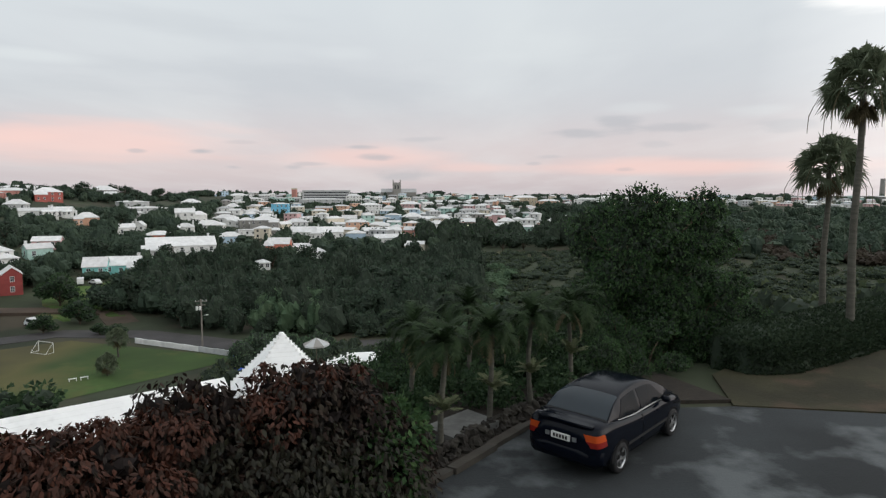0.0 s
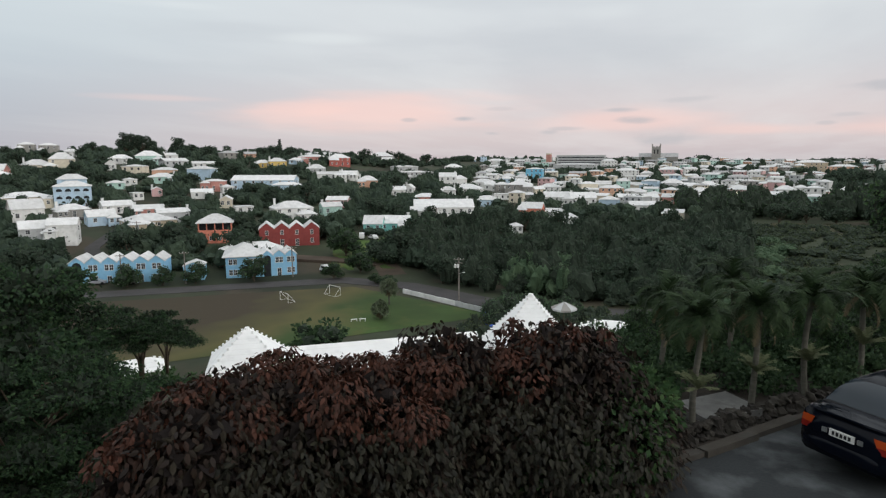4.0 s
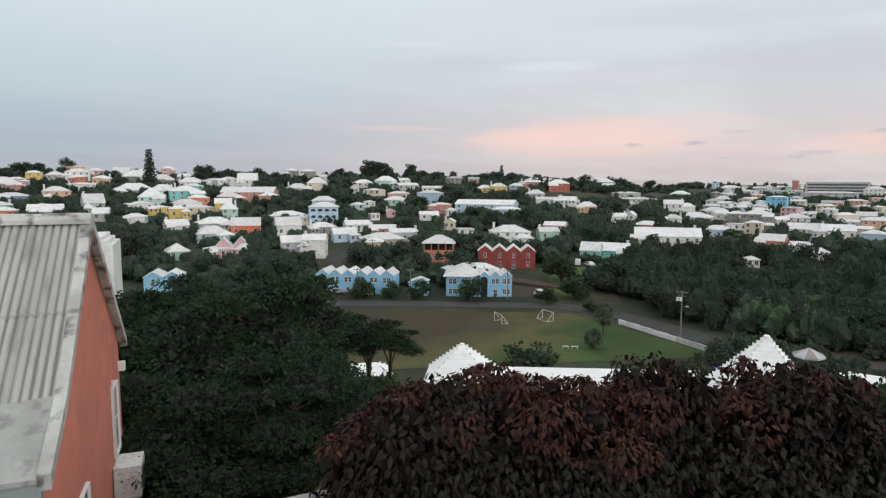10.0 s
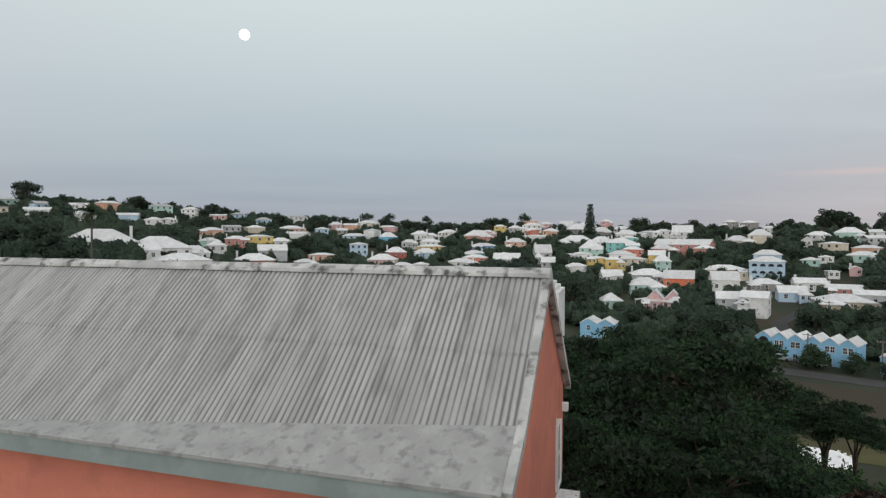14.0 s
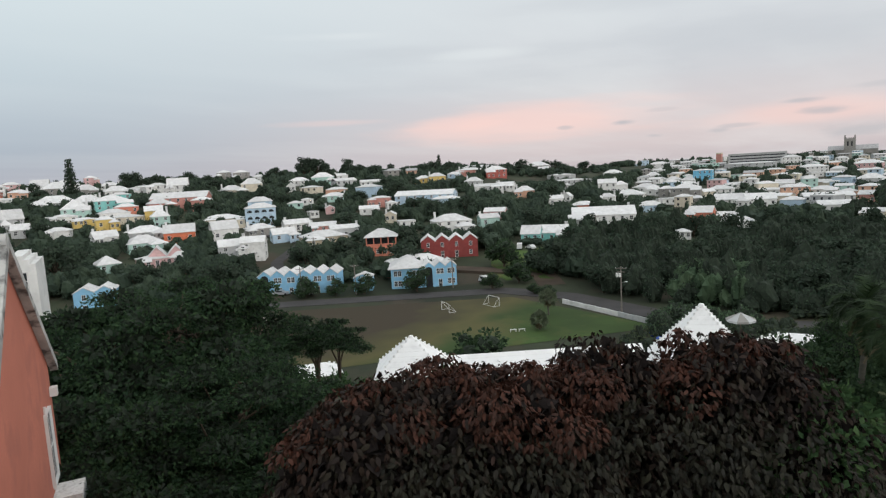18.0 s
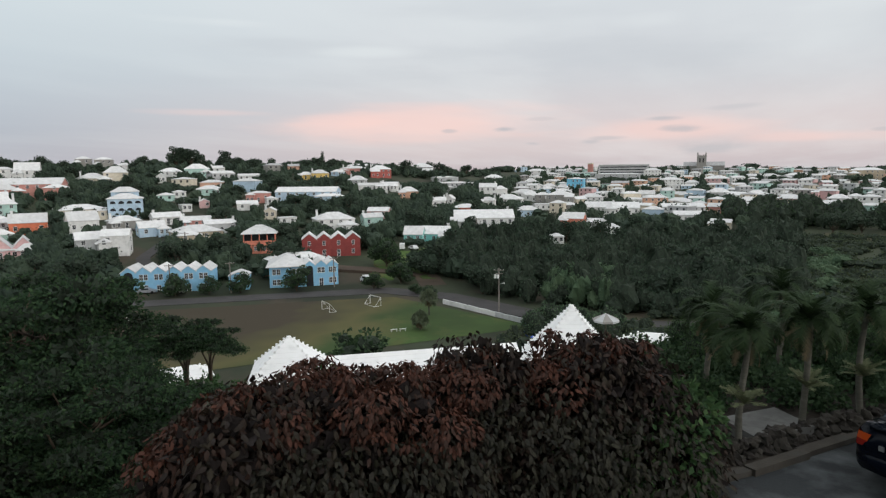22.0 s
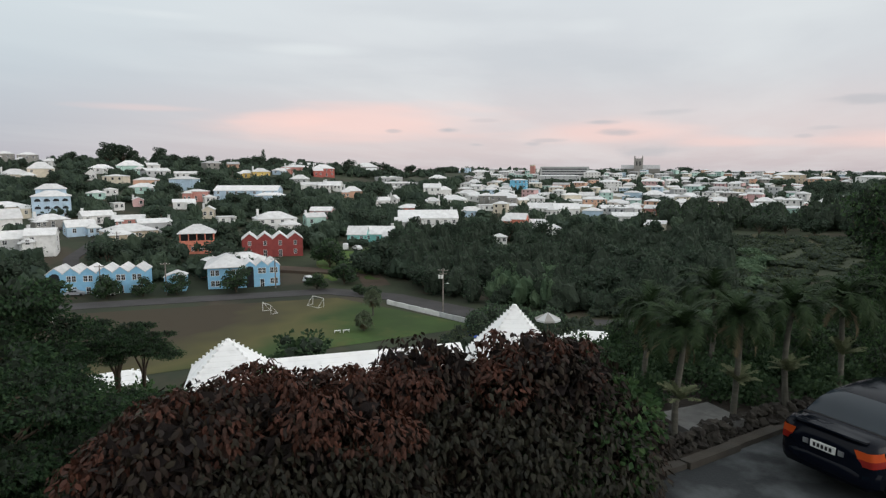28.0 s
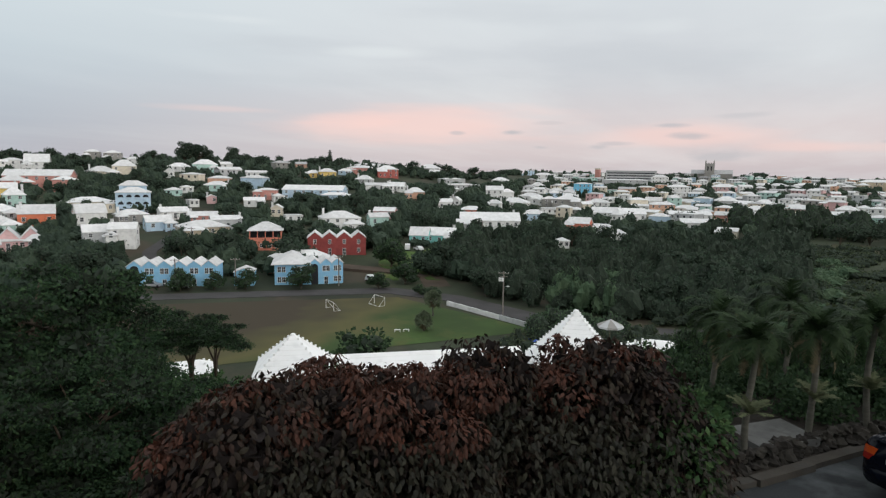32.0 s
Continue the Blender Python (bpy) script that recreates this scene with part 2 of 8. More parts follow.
def leaf_material(name, colours, rough=0.55, trans=0.25):
    """Leaves: the colour wanders from leaf to leaf and from clump to clump."""
    m = material(name, colours[0], rough + 0.1, 0.3, 0.7, 12.0, 0.1, spec=0.1)
    nt = m.node_tree
    n, ln = nt.nodes, nt.links
    b = n["Principled BSDF"]
    geo = n.new("ShaderNodeNewGeometry")
    cr = n.new("ShaderNodeValToRGB")
    e = cr.color_ramp.elements
    while len(e) > 1:
        e.remove(e[-1])
    for i, c in enumerate(colours):
        el = e[0] if i == 0 else e.new(i / max(1, len(colours) - 1))
        el.position, el.color = i / max(1, len(colours) - 1), (*c, 1)
    ln.new(geo.outputs["Random Per Island"], cr.inputs[0])
    was = b.inputs["Base Color"].links[0].from_socket
    x = n.new("ShaderNodeMix")
    x.data_type = "RGBA"
    x.inputs[0].default_value = 0.65
    ln.new(was, x.inputs[6]), ln.new(cr.outputs[0], x.inputs[7])
    ln.new(x.outputs[2], b.inputs["Base Color"])
    tr = n.new("ShaderNodeBsdfTranslucent")
    ln.new(x.outputs[2], tr.inputs[0])
    ms = n.new("ShaderNodeMixShader")
    ms.inputs[0].default_value = trans
    ln.new(b.outputs[0], ms.inputs[1]), ln.new(tr.outputs[0], ms.inputs[2])
    ln.new(ms.outputs[0], n["Material Output"].inputs[0])
    return m


PAINT = {
    "white": (0.72, 0.72, 0.70), "grey": (0.46, 0.47, 0.47), "stone": (0.28, 0.27, 0.25), "cream": (0.62, 0.56, 0.45), "tan": (0.45, 0.38, 0.28),
    "peach": (0.66, 0.40, 0.28), "pink": (0.62, 0.40, 0.39), "salmon": (0.50, 0.24, 0.20), "coral": (0.62, 0.22, 0.15), "orange": (0.66, 0.19, 0.10),
    "red": (0.42, 0.12, 0.10), "yellow": (0.66, 0.48, 0.16), "mint": (0.42, 0.60, 0.54), "teal": (0.24, 0.57, 0.54), "pale_blue": (0.44, 0.57, 0.68),
    "blue": (0.20, 0.32, 0.52), "bright_blue": (0.17, 0.47, 0.66),
}
M = {k: material("paint_" + k, c, 0.85, 0.12, 0.35, 6.0, 0.1, stain=tuple(v * 0.55 for v in c), stain_amt=0.35) for k, c in PAINT.items()}
M["roof"] = material("limewashed_roof", (0.63, 0.63, 0.625), 0.8, 0.12, 0.5, 5.0, 0.1, rnd=0.12, stain=(0.44, 0.44, 0.43), stain_amt=0.45)
M["roof_grey"] = material("weathered_roof", (0.42, 0.42, 0.42), 0.85, 0.2, 0.5, 6.0, 0.1, stain=(0.2, 0.2, 0.2), stain_amt=0.6)
M["glass"] = material("dark_window_glass", (0.03, 0.035, 0.04), 0.12, 0.2, 1.0, 5.0, 0.0, spec=0.6)
M["frame"] = material("white_frame", (0.7, 0.7, 0.68), 0.6, 0.08, 2.0, 20.0, 0.05)
M["bark"] = material("bark", (0.10, 0.075, 0.055), 0.95, 0.35, 2.0, 20.0, 0.6)
M["grass_land"] = material("scrub_ground", (0.036, 0.046, 0.024), 0.95, 0.5, 0.03, 0.6, 0.5, stain=(0.065, 0.048, 0.034), stain_amt=0.7)
M["turf"] = material("worn_turf", (0.060, 0.105, 0.022), 0.95, 0.35, 0.05, 0.9, 0.5, stain=(0.12, 0.10, 0.045), stain_amt=0.8)
M["dry_turf"] = material("bare_turf", (0.10, 0.080, 0.045), 0.95, 0.35, 0.06, 0.9, 0.5, stain=(0.07, 0.08, 0.03), stain_amt=0.7)
M["earth"] = material("bare_earth", (0.075, 0.055, 0.04), 0.95, 0.4, 0.12, 1.4, 0.5)
M["asphalt"] = material("asphalt", (0.055, 0.052, 0.052), 0.9, 0.25, 0.2, 25.0, 0.3)
M["dark_green"] = leaf_material("dark_green_leaves", [(0.026, 0.048, 0.026), (0.046, 0.080, 0.038), (0.072, 0.118, 0.052)])
M["mid_green"] = leaf_material("green_leaves", [(0.028, 0.060, 0.026), (0.050, 0.096, 0.036), (0.086, 0.138, 0.052)])
M["olive"] = leaf_material("olive_leaves", [(0.044, 0.062, 0.034), (0.072, 0.094, 0.048), (0.100, 0.118, 0.060)])
# paler and bluer than the nearer leaves: distance haze put into the colour
M["far_green"] = leaf_material("hazed_far_leaves", [(0.034, 0.052, 0.038), (0.054, 0.080, 0.054), (0.074, 0.104, 0.066)])


M["reed"] = leaf_material("reed_leaves", [(0.055, 0.095, 0.055), (0.080, 0.125, 0.070), (0.105, 0.150, 0.085)])
M["brown_brush"] = leaf_material("brown_brush", [(0.040, 0.032, 0.025), (0.060, 0.046, 0.034), (0.050, 0.048, 0.030)])
M["tan_grass"] = material("tan_grass", (0.075, 0.068, 0.036), 0.95, 0.3, 0.05, 0.8, 0.4, stain=(0.07, 0.07, 0.035), stain_amt=0.6)
M["wood_green"] = leaf_material("wood_leaves", [(0.026, 0.046, 0.032), (0.044, 0.072, 0.048), (0.066, 0.098, 0.060), (0.050, 0.062, 0.042)])
# darker than the outer leaves: shade inside the crowns put into the colour
M["core"] = material("painted_inner_shade", (0.024, 0.036, 0.023), 0.95, 0.4, 2.0, 12.0, 0.4)


# ---- mesh building ----
class Build:
    """Gathers corners and faces for one mesh."""

    def __init__(self):
        self.v, self.f, self.m = [], [], []

    def add(self, verts, faces, slot=0):
        k = len(self.v)
        self.v += [tuple(p) for p in verts]
        self.f += [tuple(i + k for i in f) for f in faces]
        self.m += [slot] * len(faces)
        return self

    def box(self, x0, x1, y0, y1, z0, z1, slot=0):
        return self.add([(x0, y0, z0), (x1, y0, z0), (x1, y1, z0), (x0, y1, z0), (x0, y0, z1), (x1, y0, z1), (x1, y1, z1), (x0, y1, z1)],
                        [(3, 2, 1, 0), (4, 5, 6, 7), (0, 1, 5, 4), (1, 2, 6, 5), (2, 3, 7, 6), (3, 0, 4, 7)], slot)

    def tube(self, pts, radii, sides=8, slot=0, cap=True):
        rings = []
        for i, p in enumerate(pts):
            a = Vector(pts[min(i + 1, len(pts) - 1)]) - Vector(pts[max(i - 1, 0)])
            a = a.normalized() if a.length > 1e-9 else Vector((0, 0, 1))
            u = a.cross(Vector((0.31, 0.95, 0.02)) if abs(a.y) < 0.9 else Vector((1, 0, 0))).normalized()
            w = a.cross(u)
            rings.append([Vector(p) + radii[i] * (math.cos(6.2832 * s / sides) * u + math.sin(6.2832 * s / sides) * w) for s in range(sides)])
        vs = [p for r in rings for p in r]
        fs = [(i * sides + s, i * sides + (s + 1) % sides, (i + 1) * sides + (s + 1) % sides, (i + 1) * sides + s) for i in range(len(pts) - 1) for s in range(sides)]
        if cap:
            fs += [tuple(range(sides))[::-1], tuple(range((len(pts) - 1) * sides, len(pts) * sides))]
        return self.add(vs, fs, slot)

    def mesh(self, name, mats, smooth=False):
        me = bpy.data.meshes.new(name)
        me.from_pydata(self.v, [], self.f)
        for mm in mats if isinstance(mats, (list, tuple)) else [mats]:
            me.materials.append(mm)
        if any(self.m):
            me.polygons.foreach_set("material_index", self.m)
        if smooth:
            me.polygons.foreach_set("use_smooth", [True] * len(me.polygons))
        me.update()
        return me


def part(name, what, mats, parent, label="", at=None, smooth=False):
    me = what.mesh(name, mats, smooth) if isinstance(what, Build) else what
    ob = new(name, me)
    ob.parent = parent
    if at is not None:
        ob.matrix_basis = at
    if label:
        ob["label"] = label
    return ob


def thing(name, label, category, at=None, group="", kind="", data=None):
    ob = new(name, data)
    if data is None:
        ob.empty_display_size = 0.2
    if at is not None:
        ob.matrix_basis = at
    return tagged(ob, label, category, group, kind)


# ---- the land ----
def sm(a, b, v):
    k = min(1.0, max(0.0, (v - a) / (b - a)))
    return k * k * (3 - 2 * k)


def ter(x, y):
    """Height of the land: our hill, the valley with the sports ground, the far slopes."""
    r = math.hypot(x, y)
    az = math.degrees(math.atan2(-x, y))
    if az < -120:
        az += 360
    valley = -26 + 22 * sm(80, 116, az) + 4 * sm(8, -12, az)
    top = 1000 - 520 * sm(14, 28, az)
    rise = 0.021 + 0.009 * sm(-8, 6, az) + 0.075 * sm(14, 38, az) - 0.02 * sm(80, 112, az)
    # near slope
    flat = 9 + 10 * sm(16, -4, az) + 8 * sm(-22, -32, az)
    foot = 78 + 14 * sm(8, -16, az)
    z = -0.95 + (valley + 0.95) * sm(flat, foot, r)
    if az > 50:
        z -= 3.5 * sm(50, 62, az) * sm(9, 16, r) * (1 - sm(30, 70, r))
    if r > 165:
        z += rise * (min(r, top) - 165)
        z -= 0.03 * max(0.0, min(r, top + 600) - top)
        z += 1.6 * sm(175, 260, r) * (noise.noise(Vector((x * 0.012, y * 0.012, 3.0))))
    if r > 1500:
        z += 14 * sm(1500, 2600, r) * (0.6 + noise.noise(Vector((az * 0.06, 1.0, 0))))
    return z



def land():
    rs, r = [0.6], 2.0
    while r < 4600:
        rs.append(r)
        r *= 1.045
    azs = [a * 0.75 for a in range(-80, 200)] + [150 + 6 * k for k in range(25)]
    azs = [a for a in azs if a < 300]
    b = Build()
    vs = [(-r * math.sin(radians(a)), r * math.cos(radians(a)), ter(-r * math.sin(radians(a)), r * math.cos(radians(a)))) for r in rs for a in azs]
    n = len(azs)
    b.add(vs, [(i * n + j, i * n + (j + 1) % n, (i + 1) * n + (j + 1) % n, (i + 1) * n + j)[::-1] for i in range(len(rs) - 1) for j in range(n)])
    b.add([], [])
    thing("ground", "scrubby hillsides with bare patches falling to a valley", "ground", kind="structure", data=b.mesh("ground", M["grass_land"], True))


land()


def strip(name, label, cat, mat, pts, width, lift=0.12, kind="structure"):
    """A band of road or path that follows the land, with a skirt below."""
    b = Build()
    vs, fine = [], []
    for (x0, y0), (x1, y1) in zip(pts, pts[1:]):
        k = max(2, int(math.hypot(x1 - x0, y1 - y0) / 4))
        fine += [(x0 + (x1 - x0) * i / k, y0 + (y1 - y0) * i / k) for i in range(k)]
    fine.append(pts[-1])
    for i, (x, y) in enumerate(fine):
        ax, ay = fine[max(0, i - 1)]
        bx, by = fine[min(len(fine) - 1, i + 1)]
        l = math.hypot(bx - ax, by - ay)
        nx, ny = -(by - ay) / l, (bx - ax) / l
        z = max(ter(x + nx * s * width / 2, y + ny * s * width / 2) for s in (-1, 0, 1)) + lift
        for s in (-1, 1):
            for dz in (0, -1.2):
                vs.append((x + nx * s * width / 2, y + ny * s * width / 2, z + dz))
    fs = []
    for i in range(len(fine) - 1):
        p, q = 4 * i, 4 * i + 4
        fs += [(p, p + 2, q + 2, q)[::-1], (p, q, q + 1, p + 1)[::-1], (p + 2, p + 3, q + 3, q + 2)[::-1]]
    b.add(vs, fs)
    return thing(name, label, cat, kind=kind, data=b.mesh(name, mat))


# ---- houses ----
HOUSES = []  # bearing, half width in degrees, distance, lowest and highest angle
rnd = random.Random(5)
WINDOW = {}


def window_mesh(w, h):
    k = (round(w, 1), round(h, 1))
    if k not in WINDOW:
        w, h = k
        b = Build()
        t = 0.09
        xs = [-w / 2 - t, -w / 2, -0.03, 0.03, w / 2, w / 2 + t]
        zs = [-t, 0, h * 0.48, h * 0.53, h, h + t]
        b.v = [(x, -0.07 if i in (0, 5) or j in (0, 5) else -0.035, z) for j, z in enumerate(zs) for i, x in enumerate(xs)]
        for j in range(5):
            for i in range(5):
                b.f.append((j * 6 + i, j * 6 + i + 1, j * 6 + i + 7, j * 6 + i + 6))
                b.m.append(1 if i in (1, 3) and j in (1, 3) else 0)
        rim = [0, 1, 2, 3, 4, 5, 11, 17, 23, 29, 35, 34, 33, 32, 31, 30, 24, 18, 12, 6]
        k0 = len(b.v)
        b.v += [(b.v[q][0], 0.02, b.v[q][2]) for q in rim]
        for q in range(20):
            b.f.append((rim[q], k0 + q, k0 + (q + 1) % 20, rim[(q + 1) % 20]))
            b.m.append(0)
        WINDOW[k] = b.mesh("window", [M["frame"], M["glass"]])
    return WINDOW[k]


def hip_roof(b, w, d, h, z, over=0.35, slot=0, thick=0.18):
    a, c = w / 2 + over, d / 2 + over
    rl = max(0.15, a - c) if a > c else 0.15
    rc = max(0.15, c - a) if c > a else 0.15
    if a > c:
        top = [(-rl, 0, z + h), (rl, 0, z + h)]
    else:
        top = [(0, -rc, z + h), (0, rc, z + h)]
    low = [(-a, -c, z), (a, -c, z), (a, c, z), (-a, c, z)]
    und = [(x, y, z - thick) for x, y, _ in low]
    vs = und + low + top
    sides = [(0, 1, 5, 4), (1, 2, 6, 5), (2, 3, 7, 6), (3, 0, 4, 7), (3, 2, 1, 0)]
    if a > c:
        fs = [(4, 5, 9, 8), (5, 6, 9), (6, 7, 8, 9), (7, 4, 8)]
    else:
        fs = [(4, 5, 8), (5, 6, 9, 8), (6, 7, 9), (7, 4, 8, 9)]
    return b.add(vs, sides + fs, slot)


def gable_roof(b, w, d, h, z, over=0.3, slot=0, along="x", thick=0.2):
    a, c = (w / 2 + over, d / 2 + over) if along == "x" else (d / 2 + over, w / 2 + over)
    pts = []
    for x in (-a, a):
        pts += [(x, -c, z), (x, 0, z + h), (x, c, z), (x, c, z - thick), (x, 0, z + h - thick), (x, -c, z - thick)]
    if along == "y":
        pts = [(-y, x, zz) for x, y, zz in pts]
    fs = [(0, 6, 7, 1), (1, 7, 8, 2), (2, 8, 9, 3), (3, 9, 10, 4), (4, 10, 11, 5), (5, 11, 6, 0), (0, 1, 4, 5), (1, 2, 3, 4), (6, 11, 10, 7), (7, 10, 9, 8)]
    return b.add(pts, fs, slot)


WORDS = {"pale_blue": "pale blue", "bright_blue": "bright blue", "stone": "bare grey", "teal": "turquoise"}
ROOFS = {"h": "hipped", "g": "gabled", "f": "low flat", "t": "twin-gabled"}


def house(x, y, turn, w, d, h, rh, colour, roof="h", far=False, grey=False):
    """A painted block house with its limewashed roof, windows and chimney, at (x, y) fitted to the camera's view, its
    front turned to the camera.
    """
    z = ter(x, y)
    fl = max(1, round(h / 2.9))
    lab = "%s %s-storey house with a %s %s roof" % (WORDS.get(colour, colour), ("one", "two", "three", "four")[min(fl, 4) - 1], "weathered grey" if grey else "white", ROOFS[roof])
    o = thing("house", lab, "house", pose(x, y, z, 0, 0, turn), group="houses on the slopes")
    sink = 3.0
    b = Build().box(-w / 2, w / 2, -d / 2, d / 2, -sink, h)
    r = Build()
    if roof == "g":
        long = w >= d
        if long:
            b.add([(-w / 2, -d / 2, h), (-w / 2, d / 2, h), (-w / 2, 0, h + rh), (w / 2, -d / 2, h), (w / 2, d / 2, h), (w / 2, 0, h + rh)], [(0, 2, 1), (3, 4, 5)])
            gable_roof(r, w, d, rh, h + 0.12)
        else:
            b.add([(-w / 2, -d / 2, h), (w / 2, -d / 2, h), (0, -d / 2, h + rh), (-w / 2, d / 2, h), (w / 2, d / 2, h), (0, d / 2, h + rh)], [(0, 1, 2), (3, 5, 4)])
            gable_roof(r, w, d, rh, h + 0.12, along="y")
    elif roof == "t":
        for s in (-1, 1):
            k = Build()
            gable_roof(k, w / 2, d, rh, h + 0.12, along="y", over=0.12)
            r.add([(p[0] + s * w / 4, p[1], p[2]) for p in k.v], k.f)
            b.add([(s * w / 4 - w / 4, -d / 2, h), (s * w / 4 + w / 4, -d / 2, h), (s * w / 4, -d / 2, h + rh)], [(0, 1, 2)])
    elif roof == "f":
        r.box(-w / 2 - 0.25, w / 2 + 0.25, -d / 2 - 0.25, d / 2 + 0.25, h, h + 0.22)
        if rh > 0.9:
            hip_roof(r, w * 0.96, d * 0.96, rh * 0.6, h + 0.22, over=0)
    else:
        hip_roof(r, w, d, rh, h + 0.12)
    part("wall", b, M[colour], o)
    part("roof", r, M["roof_grey" if grey else "roof"], o)
    if rnd.random() < (0.35 if far else 0.6) and w > 7:
        # a lower wing or porch pushed out of the front or an end
        s, ww = rnd.choice((-1, 1)), w * rnd.uniform(0.32, 0.5)
        wd, wh = d * rnd.uniform(0.45, 0.7), h * rnd.choice((0.55, 0.72, 0.86)) if h > 4 else h * 0.86
        cx, cy = s * (w / 2 - ww * rnd.uniform(0.2, 0.5)), -d / 2 - wd * 0.28
        part("wing", Build().box(cx - ww / 2, cx + ww / 2, cy - wd / 2, cy + wd / 2, -sink, wh), M[colour], o)
        q = Build()
        (hip_roof if rnd.random() < 0.6 else gable_roof)(q, ww, wd, rh * 0.55, 0)
        part("wing_roof", q, M["roof_grey" if grey else "roof"], o, at=pose(cx, cy, wh + 0.1))
        if not far:
            for i in (-1, 1):
                part("window", window_mesh(0.9, 1.2), None, o, at=pose(cx + i * ww * 0.24, cy - wd / 2, 0.9))
            if h > 4 and wh > 4:
                part("window", window_mesh(0.9, 1.2), None, o, at=pose(cx, cy - wd / 2, 3.6))
    if not far or w > 14:
        n = max(2, min(7, int(w / 3.1)))
        hs = h / fl
        wh = min(1.4, hs * 0.48)
        for k in range(fl):
            for i in range(n):
                if rnd.random() < 0.12:
                    continue
                px = (i + 0.5 - n / 2) * w / n
                if k == 0 and i == n // 2 and n > 2:
                    part("door", window_mesh(0.9, 2.0), None, o, at=pose(px, -d / 2, 0.08))
                else:
                    part("window", window_mesh(1.0, wh), None, o, at=pose(px, -d / 2, k * hs + hs * 0.36))
            if not far:
                m = max(1, int(d / 4))
                for i in range(m):
                    for s in (-1, 1):
                        part("window", window_mesh(1.0, wh), None, o, at=pose(s * w / 2, (i + 0.5 - m / 2) * d / m, k * hs + hs * 0.36, 0, 0, 90 * s))
        if roof in "hg" and rnd.random() < 0.6:
            c = Build().box(-0.4, 0.4, -0.35, 0.35, h, h + rh + 0.9).box(-0.5, 0.5, -0.45, 0.45, h + rh + 0.9, h + rh + 1.05)
            part("chimney", c, M["roof"], o, at=pose(w * rnd.choice((-0.42, 0.42)), d * 0.1, 0))
    dist = math.hypot(x, y)
    az = math.degrees(math.atan2(-x, y))
    HOUSES.append((az, math.degrees(math.atan(w * 0.55 / dist)), dist, math.degrees(math.atan((z - 4.5) / dist)), math.degrees(math.atan((z + h + rh - 4.5) / dist))))
    return o


# positions and sizes are fitted to the camera's view
house(-452.1, 131.6, 65, 9.7, 6.8, 7.2, 0.8, "peach", "f")
house(-449.0, 142.5, 74, 10.5, 7.4, 5.1, 1.7, "pink", "h")
house(-441.2, 129.7, 69, 13.8, 9.7, 5.0, 2.1, "white", "h")
house(-442.6, 167.7, 73, 18.6, 13.0, 3.0, 2.5, "grey", "h")
house(-433.5, 183.1, 71, 8.1, 6.0, 8.1, 2.1, "pink", "f")
house(-407.6, 153.0, 56, 14.9, 10.4, 5.1, 4.0, "stone", "h")
house(-439.5, 155.4, 55, 10.0, 7.0, 4.2, 4.2, "white", "g")
house(-439.8, 169.5, 80, 11.3, 7.9, 4.2, 3.0, "white", "h")
house(-401.7, 166.3, 60, 12.7, 8.9, 3.9, 3.1, "stone", "h")
house(-430.1, 193.4, 57, 12.1, 8.5, 2.6, 2.1, "white", "h")
house(-386.7, 177.2, 81, 15.7, 11.0, 3.4, 3.1, "white", "h")
house(-355.2, 131.5, 69, 20.3, 13.0, 3.4, 3.7, "grey", "h")
house(-347.4, 144.0, 78, 14.5, 10.1, 3.4, 3.4, "grey", "h")
house(-345.9, 160.0, 64, 11.1, 7.8, 5.8, 1.7, "teal", "f")
house(-328.8, 147.4, 70, 15.4, 10.8, 4.8, 2.6, "teal", "h")
house(-307.2, 121.7, 57, 10.8, 7.5, 5.1, 3.6, "mint", "h")
house(-309.9, 145.6, 69, 10.6, 7.4, 3.4, 2.5, "coral", "f")
house(-296.0, 133.0, 78, 12.8, 8.9, 3.2, 2.9, "white", "f")
house(-301.9, 114.1, 70, 11.1, 7.7, 2.9, 1.5, "white", "f")
house(-290.7, 117.9, 76, 9.9, 7.0, 2.6, 1.1, "yellow", "f")
house(-276.1, 120.3, 72, 7.7, 6.0, 4.1, 2.2, "yellow", "f")
house(-284.9, 133.4, 51, 13.4, 9.4, 2.6, 1.7, "cream", "f")
house(-385.7, 191.6, 72, 10.4, 7.2, 4.3, 1.6, "grey", "f")
house(-375.6, 197.3, 65, 11.6, 8.2, 5.7, 2.3, "white", "f")
house(-365.8, 205.1, 54, 11.9, 8.3, 5.7, 4.5, "white", "g")
house(-304.9, 172.0, 46, 27.4, 13.0, 5.9, 2.8, "salmon", "g")
house(-305.7, 160.2, 74, 10.6, 7.5, 4.0, 2.5, "salmon", "h")
house(-286.5, 147.2, 62, 7.7, 6.0, 3.8, 2.3, "yellow", "g")
house(-264.7, 138.5, 69, 7.2, 6.0, 4.6, 3.2, "mint", "h")
house(-299.1, 93.1, 85, 8.1, 6.0, 4.8, 4.0, "grey", "g")
house(-244.8, 121.8, 70, 14.9, 10.4, 2.7, 2.4, "grey", "h")
house(-224.4, 110.2, 77, 11.9, 8.4, 2.9, 2.7, "mint", "h")
house(-226.3, 125.5, 58, 11.0, 7.7, 3.9, 3.0, "orange", "g")
house(-197.1, 99.9, 73, 10.5, 7.4, 2.6, 1.6, "pink", "f")
house(-197.1, 104.1, 60, 11.4, 8.0, 2.8, 3.2, "pink", "t")
house(-247.5, 106.9, 81, 8.5, 6.0, 2.6, 2.4, "white", "g")
house(-202.4, 87.2, 79, 6.6, 6.0, 2.6, 2.4, "mint", "h")
house(-271.6, 100.2, 57, 8.7, 6.1, 2.6, 1.3, "white", "h")
